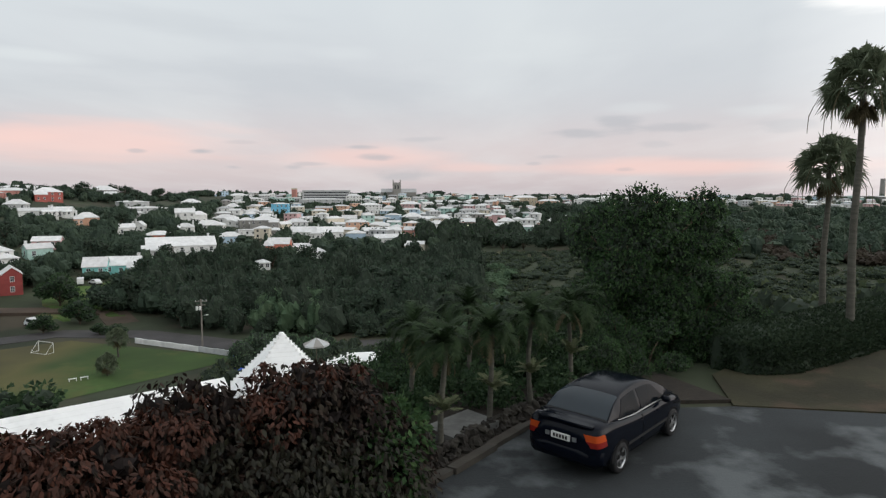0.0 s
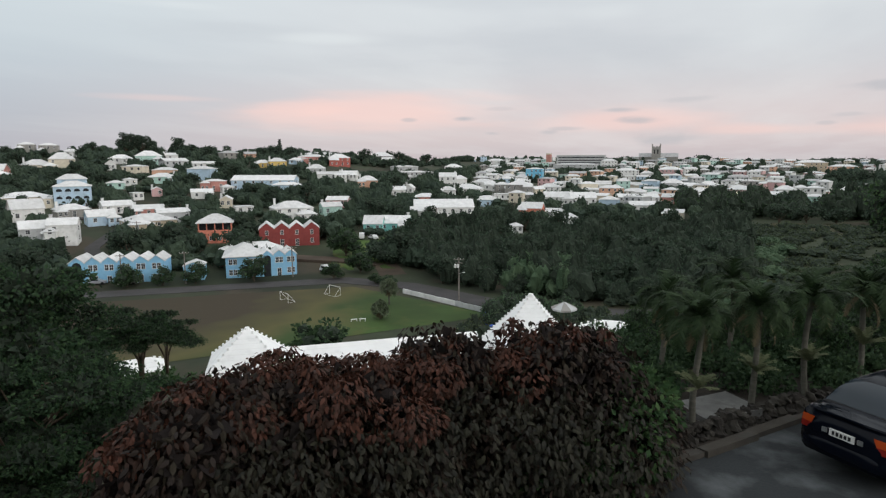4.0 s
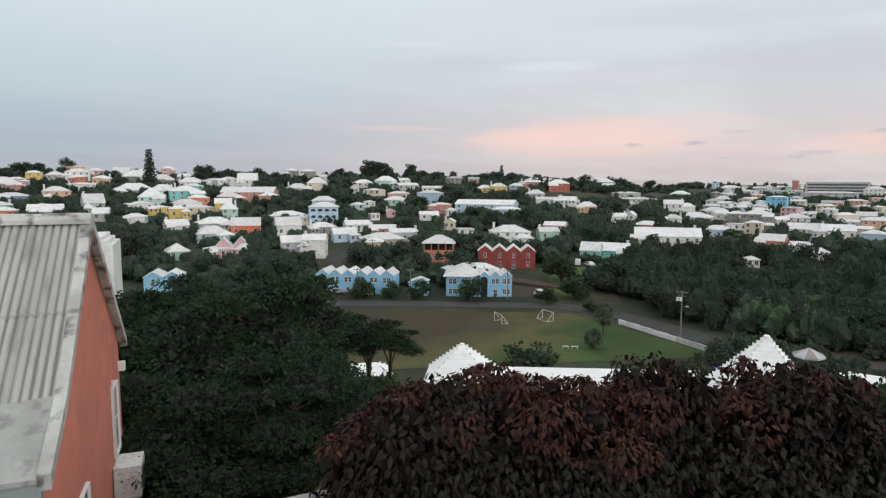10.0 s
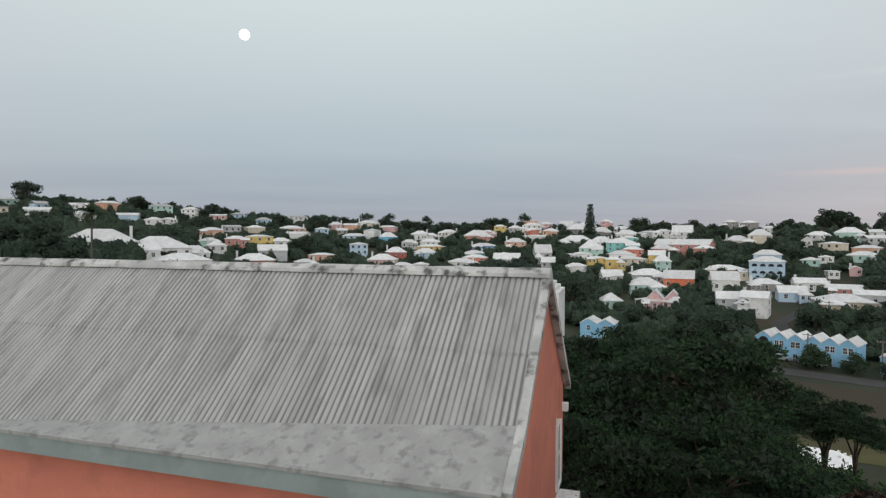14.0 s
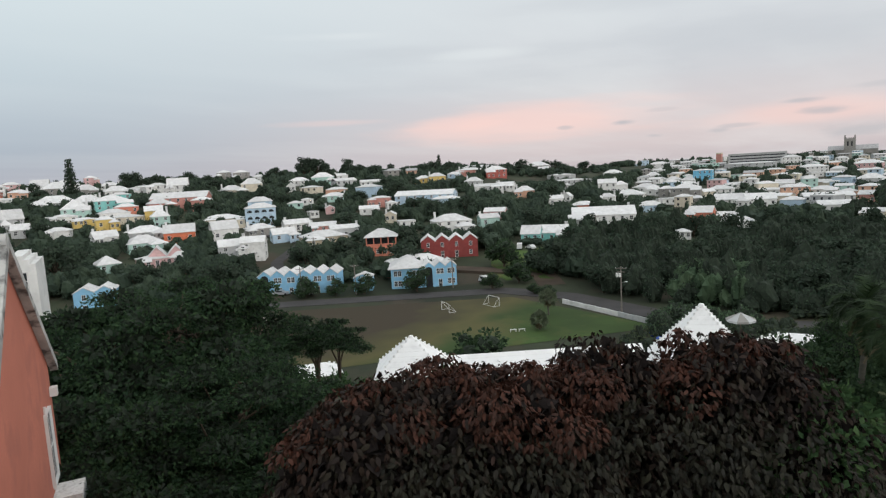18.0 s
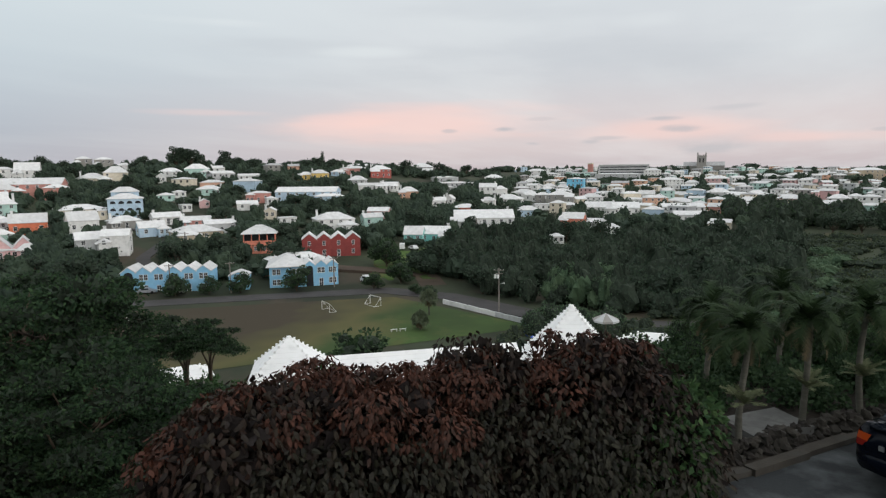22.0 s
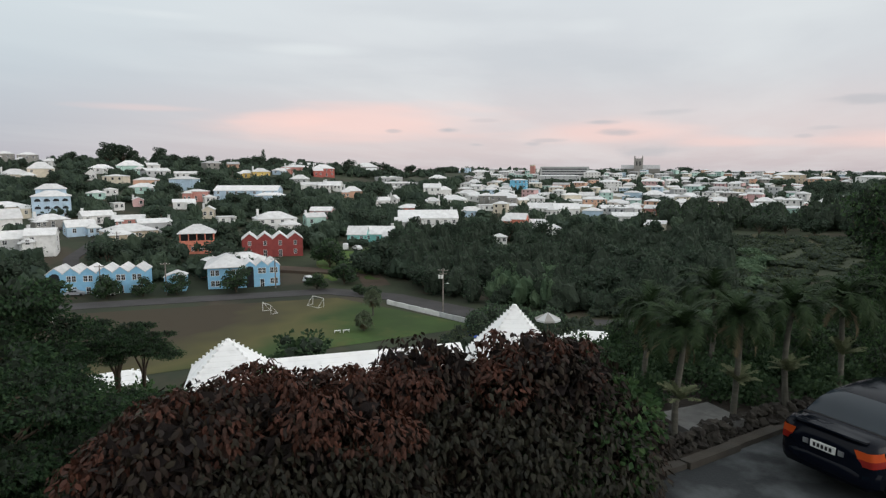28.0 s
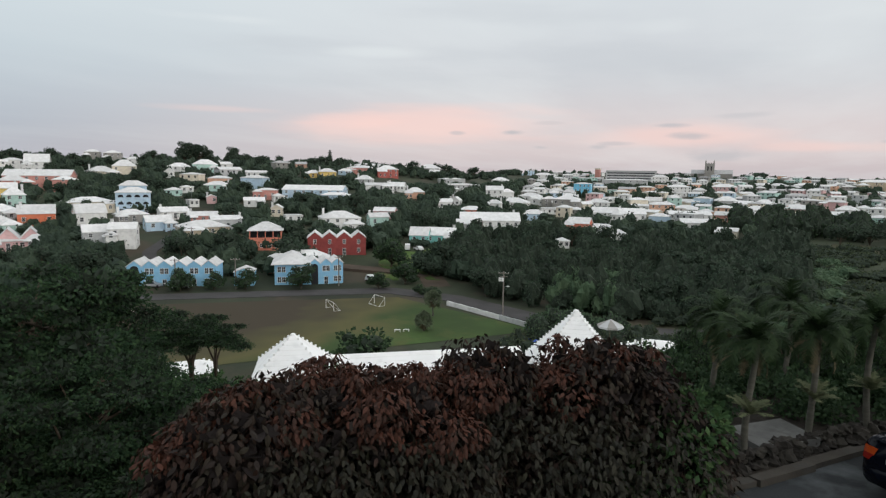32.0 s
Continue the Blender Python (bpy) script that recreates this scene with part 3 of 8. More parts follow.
house(-394.6, 256.5, 45, 8.9, 6.2, 6.8, 2.5, "stone", "f")
house(-388.5, 266.5, 47, 10.5, 7.4, 6.4, 2.5, "stone", "f")
house(-333.7, 221.3, 71, 13.7, 9.6, 3.2, 2.9, "cream", "h")
house(-326.8, 230.7, 53, 12.3, 8.6, 6.1, 3.6, "cream", "h")
house(-381.3, 275.9, 58, 8.9, 6.2, 2.6, 1.7, "white", "h")
house(-328.5, 269.2, 44, 13.1, 9.2, 2.7, 2.3, "white", "h")
house(-319.1, 281.0, 49, 14.9, 10.4, 4.2, 3.1, "mint", "h")
house(-324.8, 303.2, 43, 9.5, 6.7, 2.6, 1.6, "white", "g")
house(-312.0, 248.7, 47, 5.1, 6.0, 3.2, 2.2, "white", "g")
house(-251.6, 229.1, 50, 12.8, 9.0, 2.8, 1.8, "mint", "h")
house(-222.7, 199.1, 51, 4.1, 6.0, 2.6, 1.1, "pink", "g")
house(-221.7, 187.9, 63, 4.0, 6.0, 2.6, 0.8, "white", "f")
house(-256.2, 213.9, 56, 5.7, 6.0, 2.6, 1.2, "white", "f")
house(-241.2, 153.9, 71, 17.0, 11.9, 3.3, 1.8, "cream", "h")
house(-213.5, 136.3, 69, 9.5, 6.7, 4.3, 3.2, "white", "g")
house(-209.6, 149.7, 70, 10.3, 7.2, 2.6, 1.8, "stone", "h")
house(-183.4, 119.1, 62, 8.0, 6.0, 4.5, 2.2, "grey", "g")
house(-176.4, 123.2, 44, 7.7, 6.0, 5.8, 1.9, "white", "g")
house(-191.4, 146.9, 64, 8.7, 6.1, 2.8, 2.2, "pale_blue", "g")
house(-175.1, 152.2, 64, 15.4, 10.7, 2.7, 2.1, "tan", "h")
house(-205.0, 164.3, 64, 10.3, 7.2, 2.6, 1.7, "white", "g")
house(-191.9, 167.2, 51, 10.4, 7.3, 2.6, 1.4, "salmon", "g")
house(-177.8, 165.7, 54, 11.4, 8.0, 3.3, 1.3, "grey", "g")
house(-214.6, 225.3, 34, 9.9, 6.9, 4.2, 1.4, "salmon", "f")
house(-206.4, 224.2, 53, 5.0, 6.0, 2.6, 1.6, "white", "f")
house(-205.2, 207.4, 47, 8.8, 6.1, 2.6, 1.3, "white", "g")
house(-183.7, 198.7, 36, 4.6, 6.0, 3.2, 1.5, "cream", "g")
house(-198.2, 241.5, 25, 29.2, 13.0, 4.5, 2.2, "pale_blue", "g")
house(-169.9, 192.9, 53, 6.6, 6.0, 2.6, 0.9, "white", "f")
house(-139.7, 208.6, 49, 7.7, 6.0, 3.4, 1.6, "mint", "g")
house(-147.9, 226.8, 20, 9.0, 6.3, 2.7, 1.5, "pink", "g")
house(-244.9, 309.5, 48, 10.2, 7.1, 3.9, 2.1, "yellow", "h")
house(-254.2, 307.7, 37, 9.3, 6.5, 2.6, 1.8, "yellow", "h")
house(-251.1, 336.7, 26, 8.3, 6.0, 2.6, 1.5, "pale_blue", "h")
house(-250.8, 355.0, 29, 18.6, 13.0, 4.3, 1.6, "salmon", "h")
house(-235.9, 363.6, 42, 14.1, 9.9, 5.1, 2.7, "red", "h")
house(-273.9, 397.4, 47, 26.4, 13.0, 2.6, 2.2, "white", "f")
house(-214.0, 305.8, 20, 9.6, 6.7, 2.7, 2.4, "grey", "h")
house(-196.3, 293.1, 37, 13.6, 9.5, 2.6, 1.3, "white", "g")
house(-191.4, 305.2, 18, 9.9, 6.9, 2.6, 1.9, "white", "g")
house(-170.4, 290.5, 37, 9.8, 6.9, 3.3, 2.4, "peach", "h")
house(-236.9, 425.3, 24, 16.7, 11.7, 5.7, 3.1, "stone", "h")
house(-201.8, 394.4, 39, 17.4, 12.2, 4.0, 1.2, "grey", "f")
house(-176.8, 359.0, 42, 22.2, 13.0, 5.4, 1.1, "grey", "f")
house(-156.2, 366.1, 23, 10.9, 7.6, 6.1, 2.5, "white", "g")
house(-153.6, 380.3, 38, 7.8, 6.0, 4.8, 2.2, "white", "h")
house(-137.0, 320.7, 17, 9.0, 6.3, 2.6, 1.9, "white", "h")
house(-135.4, 346.9, 8, 17.2, 12.0, 2.6, 2.7, "white", "h")
house(-144.8, 276.4, 31, 7.0, 6.0, 3.4, 1.7, "white", "g")
house(-148.3, 296.1, 12, 4.5, 6.0, 2.6, 2.1, "white", "g")
house(-209.6, 503.4, 13, 14.0, 9.8, 2.9, 2.5, "white", "h", far=True)
house(-127.9, 272.2, 22, 11.6, 8.1, 3.0, 1.6, "coral", "h")
house(-99.8, 229.1, 27, 23.3, 13.0, 6.2, 2.9, "white", "g")
house(-110.3, 191.8, 19, 6.6, 6.0, 2.8, 2.8, "teal", "g")
house(-105.0, 198.3, 13, 10.3, 7.2, 2.8, 2.6, "teal", "g")
house(-146.0, 191.8, 49, 14.3, 10.0, 4.5, 2.4, "white", "h")
house(-199.7, -75.4, 105, 19.8, 13.0, 3.0, 3.8, "mint", "h")
house(-206.8, -61.0, 121, 17.3, 12.1, 3.3, 3.6, "white", "h")
house(-193.8, -50.8, 117, 15.1, 10.6, 2.6, 2.0, "white", "h")
house(-218.4, -52.8, 100, 9.6, 6.7, 2.6, 2.4, "white", "h")
house(-311.5, -67.3, 101, 11.5, 8.0, 3.2, 1.4, "peach", "h")
house(-265.0, -58.2, 103, 7.9, 6.0, 2.6, 1.2, "mint", "h")
house(-287.1, -51.6, 105, 9.8, 6.8, 3.2, 1.3, "salmon", "h")
house(-293.8, -42.6, 101, 11.9, 8.4, 5.3, 1.3, "yellow", "f")
house(-314.0, -35.4, 98, 10.8, 7.6, 2.8, 1.7, "white", "h")
house(-264.6, -33.2, 101, 11.4, 8.0, 3.4, 2.4, "grey", "g")
house(-251.2, -52.8, 116, 6.6, 6.0, 2.6, 1.8, "white", "h")
house(-233.1, -35.7, 99, 14.1, 9.8, 2.6, 2.3, "salmon", "h")
house(-397.5, -37.9, 93, 17.1, 12.0, 2.6, 1.8, "peach", "h")
house(-254.9, -19.2, 101, 8.1, 6.0, 2.6, 1.2, "white", "h")
house(-284.7, -14.1, 84, 10.7, 7.5, 2.8, 1.3, "peach", "f")
house(-443.6, -12.1, 85, 9.2, 6.4, 3.2, 2.0, "pink", "h")
house(-457.7, 10.8, 104, 14.9, 10.4, 4.5, 2.1, "cream", "h")
house(-387.7, 21.4, 87, 11.3, 7.9, 3.9, 2.8, "bright_blue", "h")
house(-371.1, 33.2, 86, 9.3, 6.5, 3.4, 1.7, "grey", "h")
house(-416.1, 44.6, 68, 10.8, 7.6, 3.4, 2.3, "white", "h")
house(-414.7, 51.6, 80, 8.6, 6.0, 3.0, 1.5, "white", "h")
house(-431.2, 66.1, 84, 13.8, 9.7, 2.8, 2.0, "white", "h")
house(-292.0, 13.6, 72, 12.5, 8.8, 3.2, 2.6, "pink", "h")
house(-329.1, 22.3, 90, 10.8, 7.5, 2.6, 2.7, "red", "h")
house(-363.0, 45.2, 87, 16.3, 11.4, 2.6, 1.6, "yellow", "f")
house(-333.1, 38.5, 69, 11.5, 8.1, 2.7, 2.4, "pale_blue", "h")
house(-385.7, 47.7, 87, 12.7, 8.9, 2.6, 1.8, "white", "h")
house(-394.4, 79.5, 77, 17.2, 12.0, 5.1, 3.6, "salmon", "h")
house(-416.6, 90.9, 83, 9.2, 6.4, 4.6, 1.5, "pink", "f")
house(-438.2, 105.0, 72, 8.5, 6.0, 5.3, 2.0, "yellow", "f")
house(-444.8, 117.7, 82, 10.3, 7.2, 2.9, 2.1, "grey", "h")
house(-391.2, 117.4, 81, 16.1, 11.3, 3.7, 0.7, "white", "h")
house(-428.7, 126.5, 58, 7.7, 6.0, 3.2, 2.4, "coral", "f")
house(-413.6, 134.7, 58, 9.7, 6.8, 3.9, 1.6, "peach", "h")
house(-357.7, 75.6, 84, 15.6, 10.9, 3.3, 1.6, "blue", "h")
house(-328.9, 64.5, 94, 10.9, 7.7, 2.7, 1.5, "teal", "h")
house(-306.4, 60.5, 71, 11.8, 8.2, 3.1, 1.4, "coral", "h")
house(-296.0, 52.0, 79, 12.9, 9.0, 2.6, 1.6, "white", "h")
house(-349.5, 92.6, 78, 11.8, 8.3, 5.5, 2.3, "peach", "h")
house(-297.2, 74.6, 70, 12.6, 8.8, 2.6, 3.0, "grey", "g")
house(-317.2, 78.0, 72, 6.2, 6.0, 2.6, 1.8, "white", "f")
house(-281.5, 90.6, 66, 6.1, 6.0, 2.9, 2.4, "grey", "g")
house(-287.2, 31.1, 80, 6.9, 6.0, 2.6, 1.0, "cream", "h")
house(-281.4, 22.1, 88, 9.2, 6.4, 2.6, 1.3, "white", "h")
house(-340.3, -102.1, 100, 8.2, 6.0, 2.6, 1.3, "white", "h")
house(-361.8, -100.7, 102, 8.1, 6.0, 2.6, 1.0, "white", "h")
house(-228.8, 674.5, 27, 21.4, 13.0, 5.8, 3.9, "white", "f", far=True)
house(-210.7, 665.8, 2, 21.0, 13.0, 4.4, 2.5, "white", "f", far=True)
house(-177.9, 509.9, 21, 11.6, 8.1, 3.9, 2.9, "white", "h", far=True)
house(-154.1, 486.8, 25, 10.5, 7.4, 3.2, 2.3, "grey", "h")
house(-143.1, 487.9, 10, 10.1, 7.0, 3.2, 2.8, "white", "h")
house(-133.6, 491.4, 6, 13.1, 9.2, 10.1, 1.4, "bright_blue", "f")
house(-123.7, 377.6, 28, 9.2, 6.5, 5.0, 2.5, "stone", "f")
house(-109.5, 367.5, 8, 15.1, 10.6, 6.9, 2.1, "stone", "h")
house(-143.1, 396.5, 10, 14.4, 10.1, 3.4, 2.3, "white", "h")
house(-133.2, 382.6, 17, 8.4, 6.0, 3.7, 2.2, "white", "h")
house(-106.7, 300.7, 26, 12.3, 8.6, 3.2, 2.0, "pale_blue", "h")
house(-77.2, 279.3, 3, 10.7, 7.5, 3.9, 2.6, "coral", "g")
house(-66.5, 280.3, 8, 7.9, 6.0, 2.6, 1.6, "white", "g")
house(-102.1, 414.1, 9, 14.6, 10.2, 2.6, 2.3, "white", "h")
house(-100.8, 453.5, 23, 18.7, 13.0, 2.6, 1.3, "white", "f")
house(-78.6, 337.0, 11, 14.8, 10.4, 3.7, 2.8, "white", "g")
house(-65.6, 338.0, 22, 13.6, 9.5, 3.7, 2.8, "white", "g")
house(-74.0, 409.1, -0, 17.8, 12.4, 2.6, 1.5, "white", "f")
house(-135.1, 654.7, 6, 44.2, 13.0, 8.4, 1.8, "grey", "f", far=True)
house(-108.8, 706.4, 14, 17.2, 12.0, 9.7, 4.0, "white", "f", far=True)
house(-76.4, 600.7, 20, 20.3, 13.0, 4.9, 2.2, "white", "h", far=True)
house(-56.1, 579.5, 4, 11.0, 7.7, 3.7, 2.1, "white", "h", far=True)
house(-38.3, 601.9, -5, 20.2, 13.0, 6.0, 2.7, "pink", "h", far=True)
house(-84.4, 528.9, -3, 18.4, 12.8, 3.9, 1.9, "cream", "f", far=True)
house(-71.6, 443.9, 10, 10.4, 7.3, 3.2, 2.4, "white", "g")
house(-45.8, 400.7, -3, 13.8, 9.7, 2.9, 1.8, "white", "h")
house(-39.7, 361.7, 16, 21.7, 13.0, 2.6, 1.6, "white", "g")
house(-30.1, 312.5, 16, 16.1, 11.2, 3.7, 1.7, "white", "g")
house(-21.1, 340.9, -7, 7.3, 6.0, 4.3, 1.8, "salmon", "g")
house(-15.7, 289.9, -4, 8.0, 6.0, 3.1, 1.3, "cream", "g")
house(-27.0, 453.4, 13, 14.0, 9.8, 4.1, 2.9, "grey", "h")
house(-55.8, 262.4, 17, 6.0, 6.0, 2.6, 1.7, "white", "h")
house(-68.4, 226.2, 27, 4.0, 6.0, 2.6, 0.9, "white", "h")
house(-3.5, 671.2, -5, 34.6, 13.0, 5.4, 3.6, "white", "f", far=True)
house(13.9, 504.6, -13, 31.1, 13.0, 2.7, 1.8, "white", "f")
house(28.5, 695.0, -9, 25.1, 13.0, 5.0, 3.8, "grey", "f", far=True)
house(85.7, 718.6, 3, 28.0, 13.0, 9.8, 4.0, "tan", "f", far=True)
house(109.7, 695.3, -16, 24.2, 13.0, 6.3, 3.2, "peach", "f", far=True)
house(38.1, 422.1, -10, 10.9, 7.6, 2.6, 2.3, "white", "h")
house(62.8, 476.5, -10, 9.1, 6.4, 2.6, 1.7, "white", "h")
house(61.7, 361.5, -12, 13.5, 9.5, 4.3, 3.6, "cream", "h")
house(150.6, 687.6, -15, 26.6, 13.0, 7.6, 2.5, "white", "f", far=True)
house(189.3, 747.5, -1, 26.5, 13.0, 7.0, 4.0, "white", "f", far=True)
house(177.5, 485.5, -31, 19.5, 13.0, 5.6, 2.8, "white", "f")
house(172.1, 439.5, -37, 27.1, 13.0, 2.6, 1.3, "white", "f")
house(-8.2, 401.1, 15, 11.7, 8.2, 2.6, 2.5, "white", "h")
house(-4.4, 453.6, 13, 11.7, 8.2, 2.6, 2.9, "pale_blue", "h")

# ---- plants ----
def leaf_cloud(b, rng, blobs, count, size, droop=0.3, slot=0, fold=True, shell=0.55):
    """Leaves in and on a set of lumps (x, y, z, rx, ry, rz)."""
    wts = [q[3] * q[4] + q[4] * q[5] + q[3] * q[5] for q in blobs]
    vs, fs = [], []
    for q in rng.choices(blobs, wts, k=count):
        u = Vector((rng.gauss(0, 1), rng.gauss(0, 1), rng.gauss(0, 1))).normalized()
        k = shell + (1 - shell) * rng.random() ** 0.5
        k *= 1 + 0.13 * math.sin(7 * u.x + q[0]) * math.cos(6 * u.z + q[1])
        p = Vector((q[0] + u.x * q[3] * k, q[1] + u.y * q[4] * k, q[2] + u.z * q[5] * k))
        s = size * rng.uniform(0.6, 1.35)
        out = (u + Vector((rng.uniform(-0.8, 0.8), rng.uniform(-0.8, 0.8), rng.uniform(-0.5, 0.9)))).normalized()
        tip = (out + Vector((0, 0, -droop * 2 * rng.random()))).normalized()
        side = tip.cross(Vector((rng.gauss(0, 1), rng.gauss(0, 1), rng.gauss(0, 1)))).normalized()
        nrm = side.cross(tip)
        k = len(vs)
        if fold:
            vs += [p, p + tip * s * 0.45 + side * s * 0.30 + nrm * s * 0.08, p + tip * s, p + tip * s * 0.45 - side * s * 0.30 + nrm * s * 0.08]
            fs += [(k, k + 1, k + 2), (k, k + 2, k + 3)]
        else:
            vs += [p - side * s * 0.4, p + tip * s * 0.5 - side * s * 0.3, p + tip * s, p + side * s * 0.45 + tip * s * 0.3]
            fs += [(k, k + 1, k + 2, k + 3)]
    return b.add(vs, fs, slot)


def lump(b, x, y, z, rx, ry, rz, seed=0, n=10, slot=0, rough=0.2):
    """A dark uneven core that keeps a crown from being seen through everywhere."""
    vs, fs, m = [], [], n * 2
    for i in range(n + 1):
        t = math.pi * i / n
        for j in range(m):
            a = 2 * math.pi * j / m
            u = Vector((math.sin(t) * math.cos(a), math.sin(t) * math.sin(a), math.cos(t)))
            k = 1 + rough * noise.noise(u * 2.2 + Vector((seed * 3.1, seed * 1.7, 0)))
            vs.append((x + u.x * rx * k, y + u.y * ry * k, z + u.z * rz * k))
    for i in range(n):
        for j in range(m):
            fs.append((i * m + j, (i + 1) * m + j, (i + 1) * m + (j + 1) % m, i * m + (j + 1) % m))
    return b.add(vs, fs, slot)


def tree_model(name, label, category, seed, h, r, leaves, size, mat, trunk=0.35, blobs=9, flat=0.7, core=0.62, at=(0, 0, -500)):
    """Tapered trunk with limbs, and a crown of clumped leaves."""
    rng = random.Random(seed)
    o = thing(name, label, category, pose(*at))
    t = Build()
    hb = h * (1 - 0.75 * flat) if flat < 1.2 else h * 0.15
    pts = [(0, 0, -1.0), (0.05 * r, 0, hb * 0.5), (0.1 * r * rng.uniform(-1, 1), 0.1 * r, hb), (0.05 * r, 0, h * 0.72)]
    t.tube(pts, [trunk * h / 10, trunk * h / 12, trunk * h / 15, trunk * h / 40])
    bl = []
    for i in range(blobs):
        a = 2.4 * i + rng.uniform(-0.4, 0.4)
        k = r * (0.18 + 0.62 * (i / blobs) ** 0.6) if i else 0
        z = h * (1 - 0.30 * flat) + rng.uniform(-0.30, 0.22) * h * flat - (k / r) ** 2 * 0.16 * h
        s = r * rng.uniform(0.34, 0.56)
        zz = min(z, h - s * 0.6)
        bl.append((k * math.cos(a), k * math.sin(a), zz, s, s * rng.uniform(0.8, 1.1), s * rng.uniform(0.55, 0.8)))
        t.tube([(0.05 * r, 0, hb * rng.uniform(0.6, 1.0)), (k * 0.5 * math.cos(a), k * 0.5 * math.sin(a), (hb + zz) / 2), (k * math.cos(a), k * math.sin(a), zz)],
               [trunk * h / 28, trunk * h / 40, trunk * h / 90], 5)
    part("trunk", t, M["bark"], o, smooth=True)
    c = Build()
    # dark inner leaves or lumps paint the shade within the crown
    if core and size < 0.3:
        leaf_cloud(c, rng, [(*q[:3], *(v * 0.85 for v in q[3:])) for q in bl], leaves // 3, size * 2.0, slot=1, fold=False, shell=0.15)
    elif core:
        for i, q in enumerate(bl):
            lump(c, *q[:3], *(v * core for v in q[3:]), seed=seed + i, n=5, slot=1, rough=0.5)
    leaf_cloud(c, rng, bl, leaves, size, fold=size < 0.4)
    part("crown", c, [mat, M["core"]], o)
    return o


def spray_model(name, label, seed, h, r, sprays, leaves, size, mat, flat=0.26, low=0.25, at=(0, 0, -500), trunk=0.35, core=0.6):
    """Open crown: forked limbs that end in flat layered sprays of small leaves, with gaps between the layers."""
    rng = random.Random(seed)
    o = thing(name, label, "tree", pose(*at))
    t, bl = Build(), []
    forks = []
    for i in range(4):
        a = i * 1.57 + rng.uniform(-0.4, 0.4)
        k = r * rng.uniform(0.12, 0.3)
        top = (k * math.cos(a), k * math.sin(a), h * rng.uniform(0.42, 0.6))
        t.tube([(0, 0, -1.0), (0.04 * r * math.cos(a), 0.04 * r * math.sin(a), h * 0.18), top], [trunk * h / 12, trunk * h / 16, trunk * h / 26], 7)
        forks.append(top)
    for i in range(sprays):
        a = 2.4 * i + rng.uniform(-0.5, 0.5)
        f = (i + 0.5) / sprays
        k = r * (0.15 + 0.8 * rng.random() ** 0.6)
        z = h * (low + (0.97 - low) * f) - (k / r) ** 2 * 0.20 * h * f
        q = r * rng.uniform(0.20, 0.36)
        bl.append((k * math.cos(a), k * math.sin(a), z, q * rng.uniform(0.9, 1.5), q * rng.uniform(0.9, 1.5), q * flat * rng.uniform(0.7, 1.4)))
        p = min(forks, key=lambda g: (g[0] - bl[-1][0]) ** 2 + (g[1] - bl[-1][1]) ** 2)
        e = bl[-1][:3]
        t.tube([p, ((p[0] + e[0]) / 2, (p[1] + e[1]) / 2, (p[2] + e[2]) / 2 + 0.06 * h * rng.uniform(-1, 1)), e], [trunk * h / 34, trunk * h / 50, trunk * h / 110], 5)
    part("trunk", t, M["bark"], o, smooth=True)
    c = Build()
    # inner leaves carry the crown's shade as a darker colour
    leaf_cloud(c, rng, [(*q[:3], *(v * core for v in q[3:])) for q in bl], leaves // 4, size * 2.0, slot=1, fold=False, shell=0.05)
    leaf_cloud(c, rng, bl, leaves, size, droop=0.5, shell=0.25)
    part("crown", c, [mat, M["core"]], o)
    return o


def pine_model(seed, h, r, at=(0, 0, -500), name="norfolk_pine", label="dark slender conifer standing above the roofs"):
    rng = random.Random(seed)
    o = thing(name, label, "tree", pose(*at))
    part("trunk", Build().tube([(0, 0, -1), (0, 0, h * 0.98)], [h * 0.02, 0.05], 6), M["bark"], o)
    b = Build()
    bl = []
    tiers = 11
    for i in range(tiers):
        z = h * (0.2 + 0.8 * i / tiers)
        rr = r * (1 - 0.72 * i / tiers)
        for k in range(6):
            a = k * 1.047 + i * 0.5
            bl.append((rr * 0.55 * math.cos(a), rr * 0.55 * math.sin(a), z, rr * 0.45, rr * 0.45, h * 0.018 + 0.12))
    leaf_cloud(b, rng, bl, 1500, 0.6, droop=0.0, fold=False, shell=0.2)
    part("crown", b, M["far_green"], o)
    return o


def frond(b, base, az, el, length, width, droop, n=9, slot=0, feather=True, rng=random):
    """One arching feather leaf: a rib with leaflets on both sides."""
    p, pts = Vector(base), []
    e = el
    for i in range(n + 1):
        pts.append(p.copy())
        d = Vector((-math.sin(az) * math.cos(e), math.cos(az) * math.cos(e), math.sin(e)))
        p += d * length / n
        e -= droop / n * (0.5 + i / n)
    side = Vector((math.cos(az), math.sin(az), 0))
    b.tube(pts, [0.018 * length * (1 - 0.85 * i / n) * 0.5 + 0.004 for i in range(n + 1)], 4, slot)
    vs, fs = [], []
    m = n * 3
    for i in range(2, m):
        f = i / m * n
        j = min(int(f), n - 1)
        q = pts[j].lerp(pts[j + 1], f - j)
        ax = (pts[j + 1] - pts[j]).normalized()
        up = side.cross(ax)
        w = width * math.sin(math.pi * (0.12 + 0.83 * i / m)) ** 0.7 * rng.uniform(0.85, 1.1)
        for s in (-1, 1):
            tip = q + (side * s * 0.8 + ax * 0.65 + up * 0.12 + Vector((0, 0, -0.35 * rng.random()))).normalized() * w
            k = len(vs)
            hw = ax * (0.35 * length / m + 0.008)
            vs += [q - hw, q + hw, tip]
            fs.append((k, k + 1, k + 2))
    b.add(vs, fs, slot)


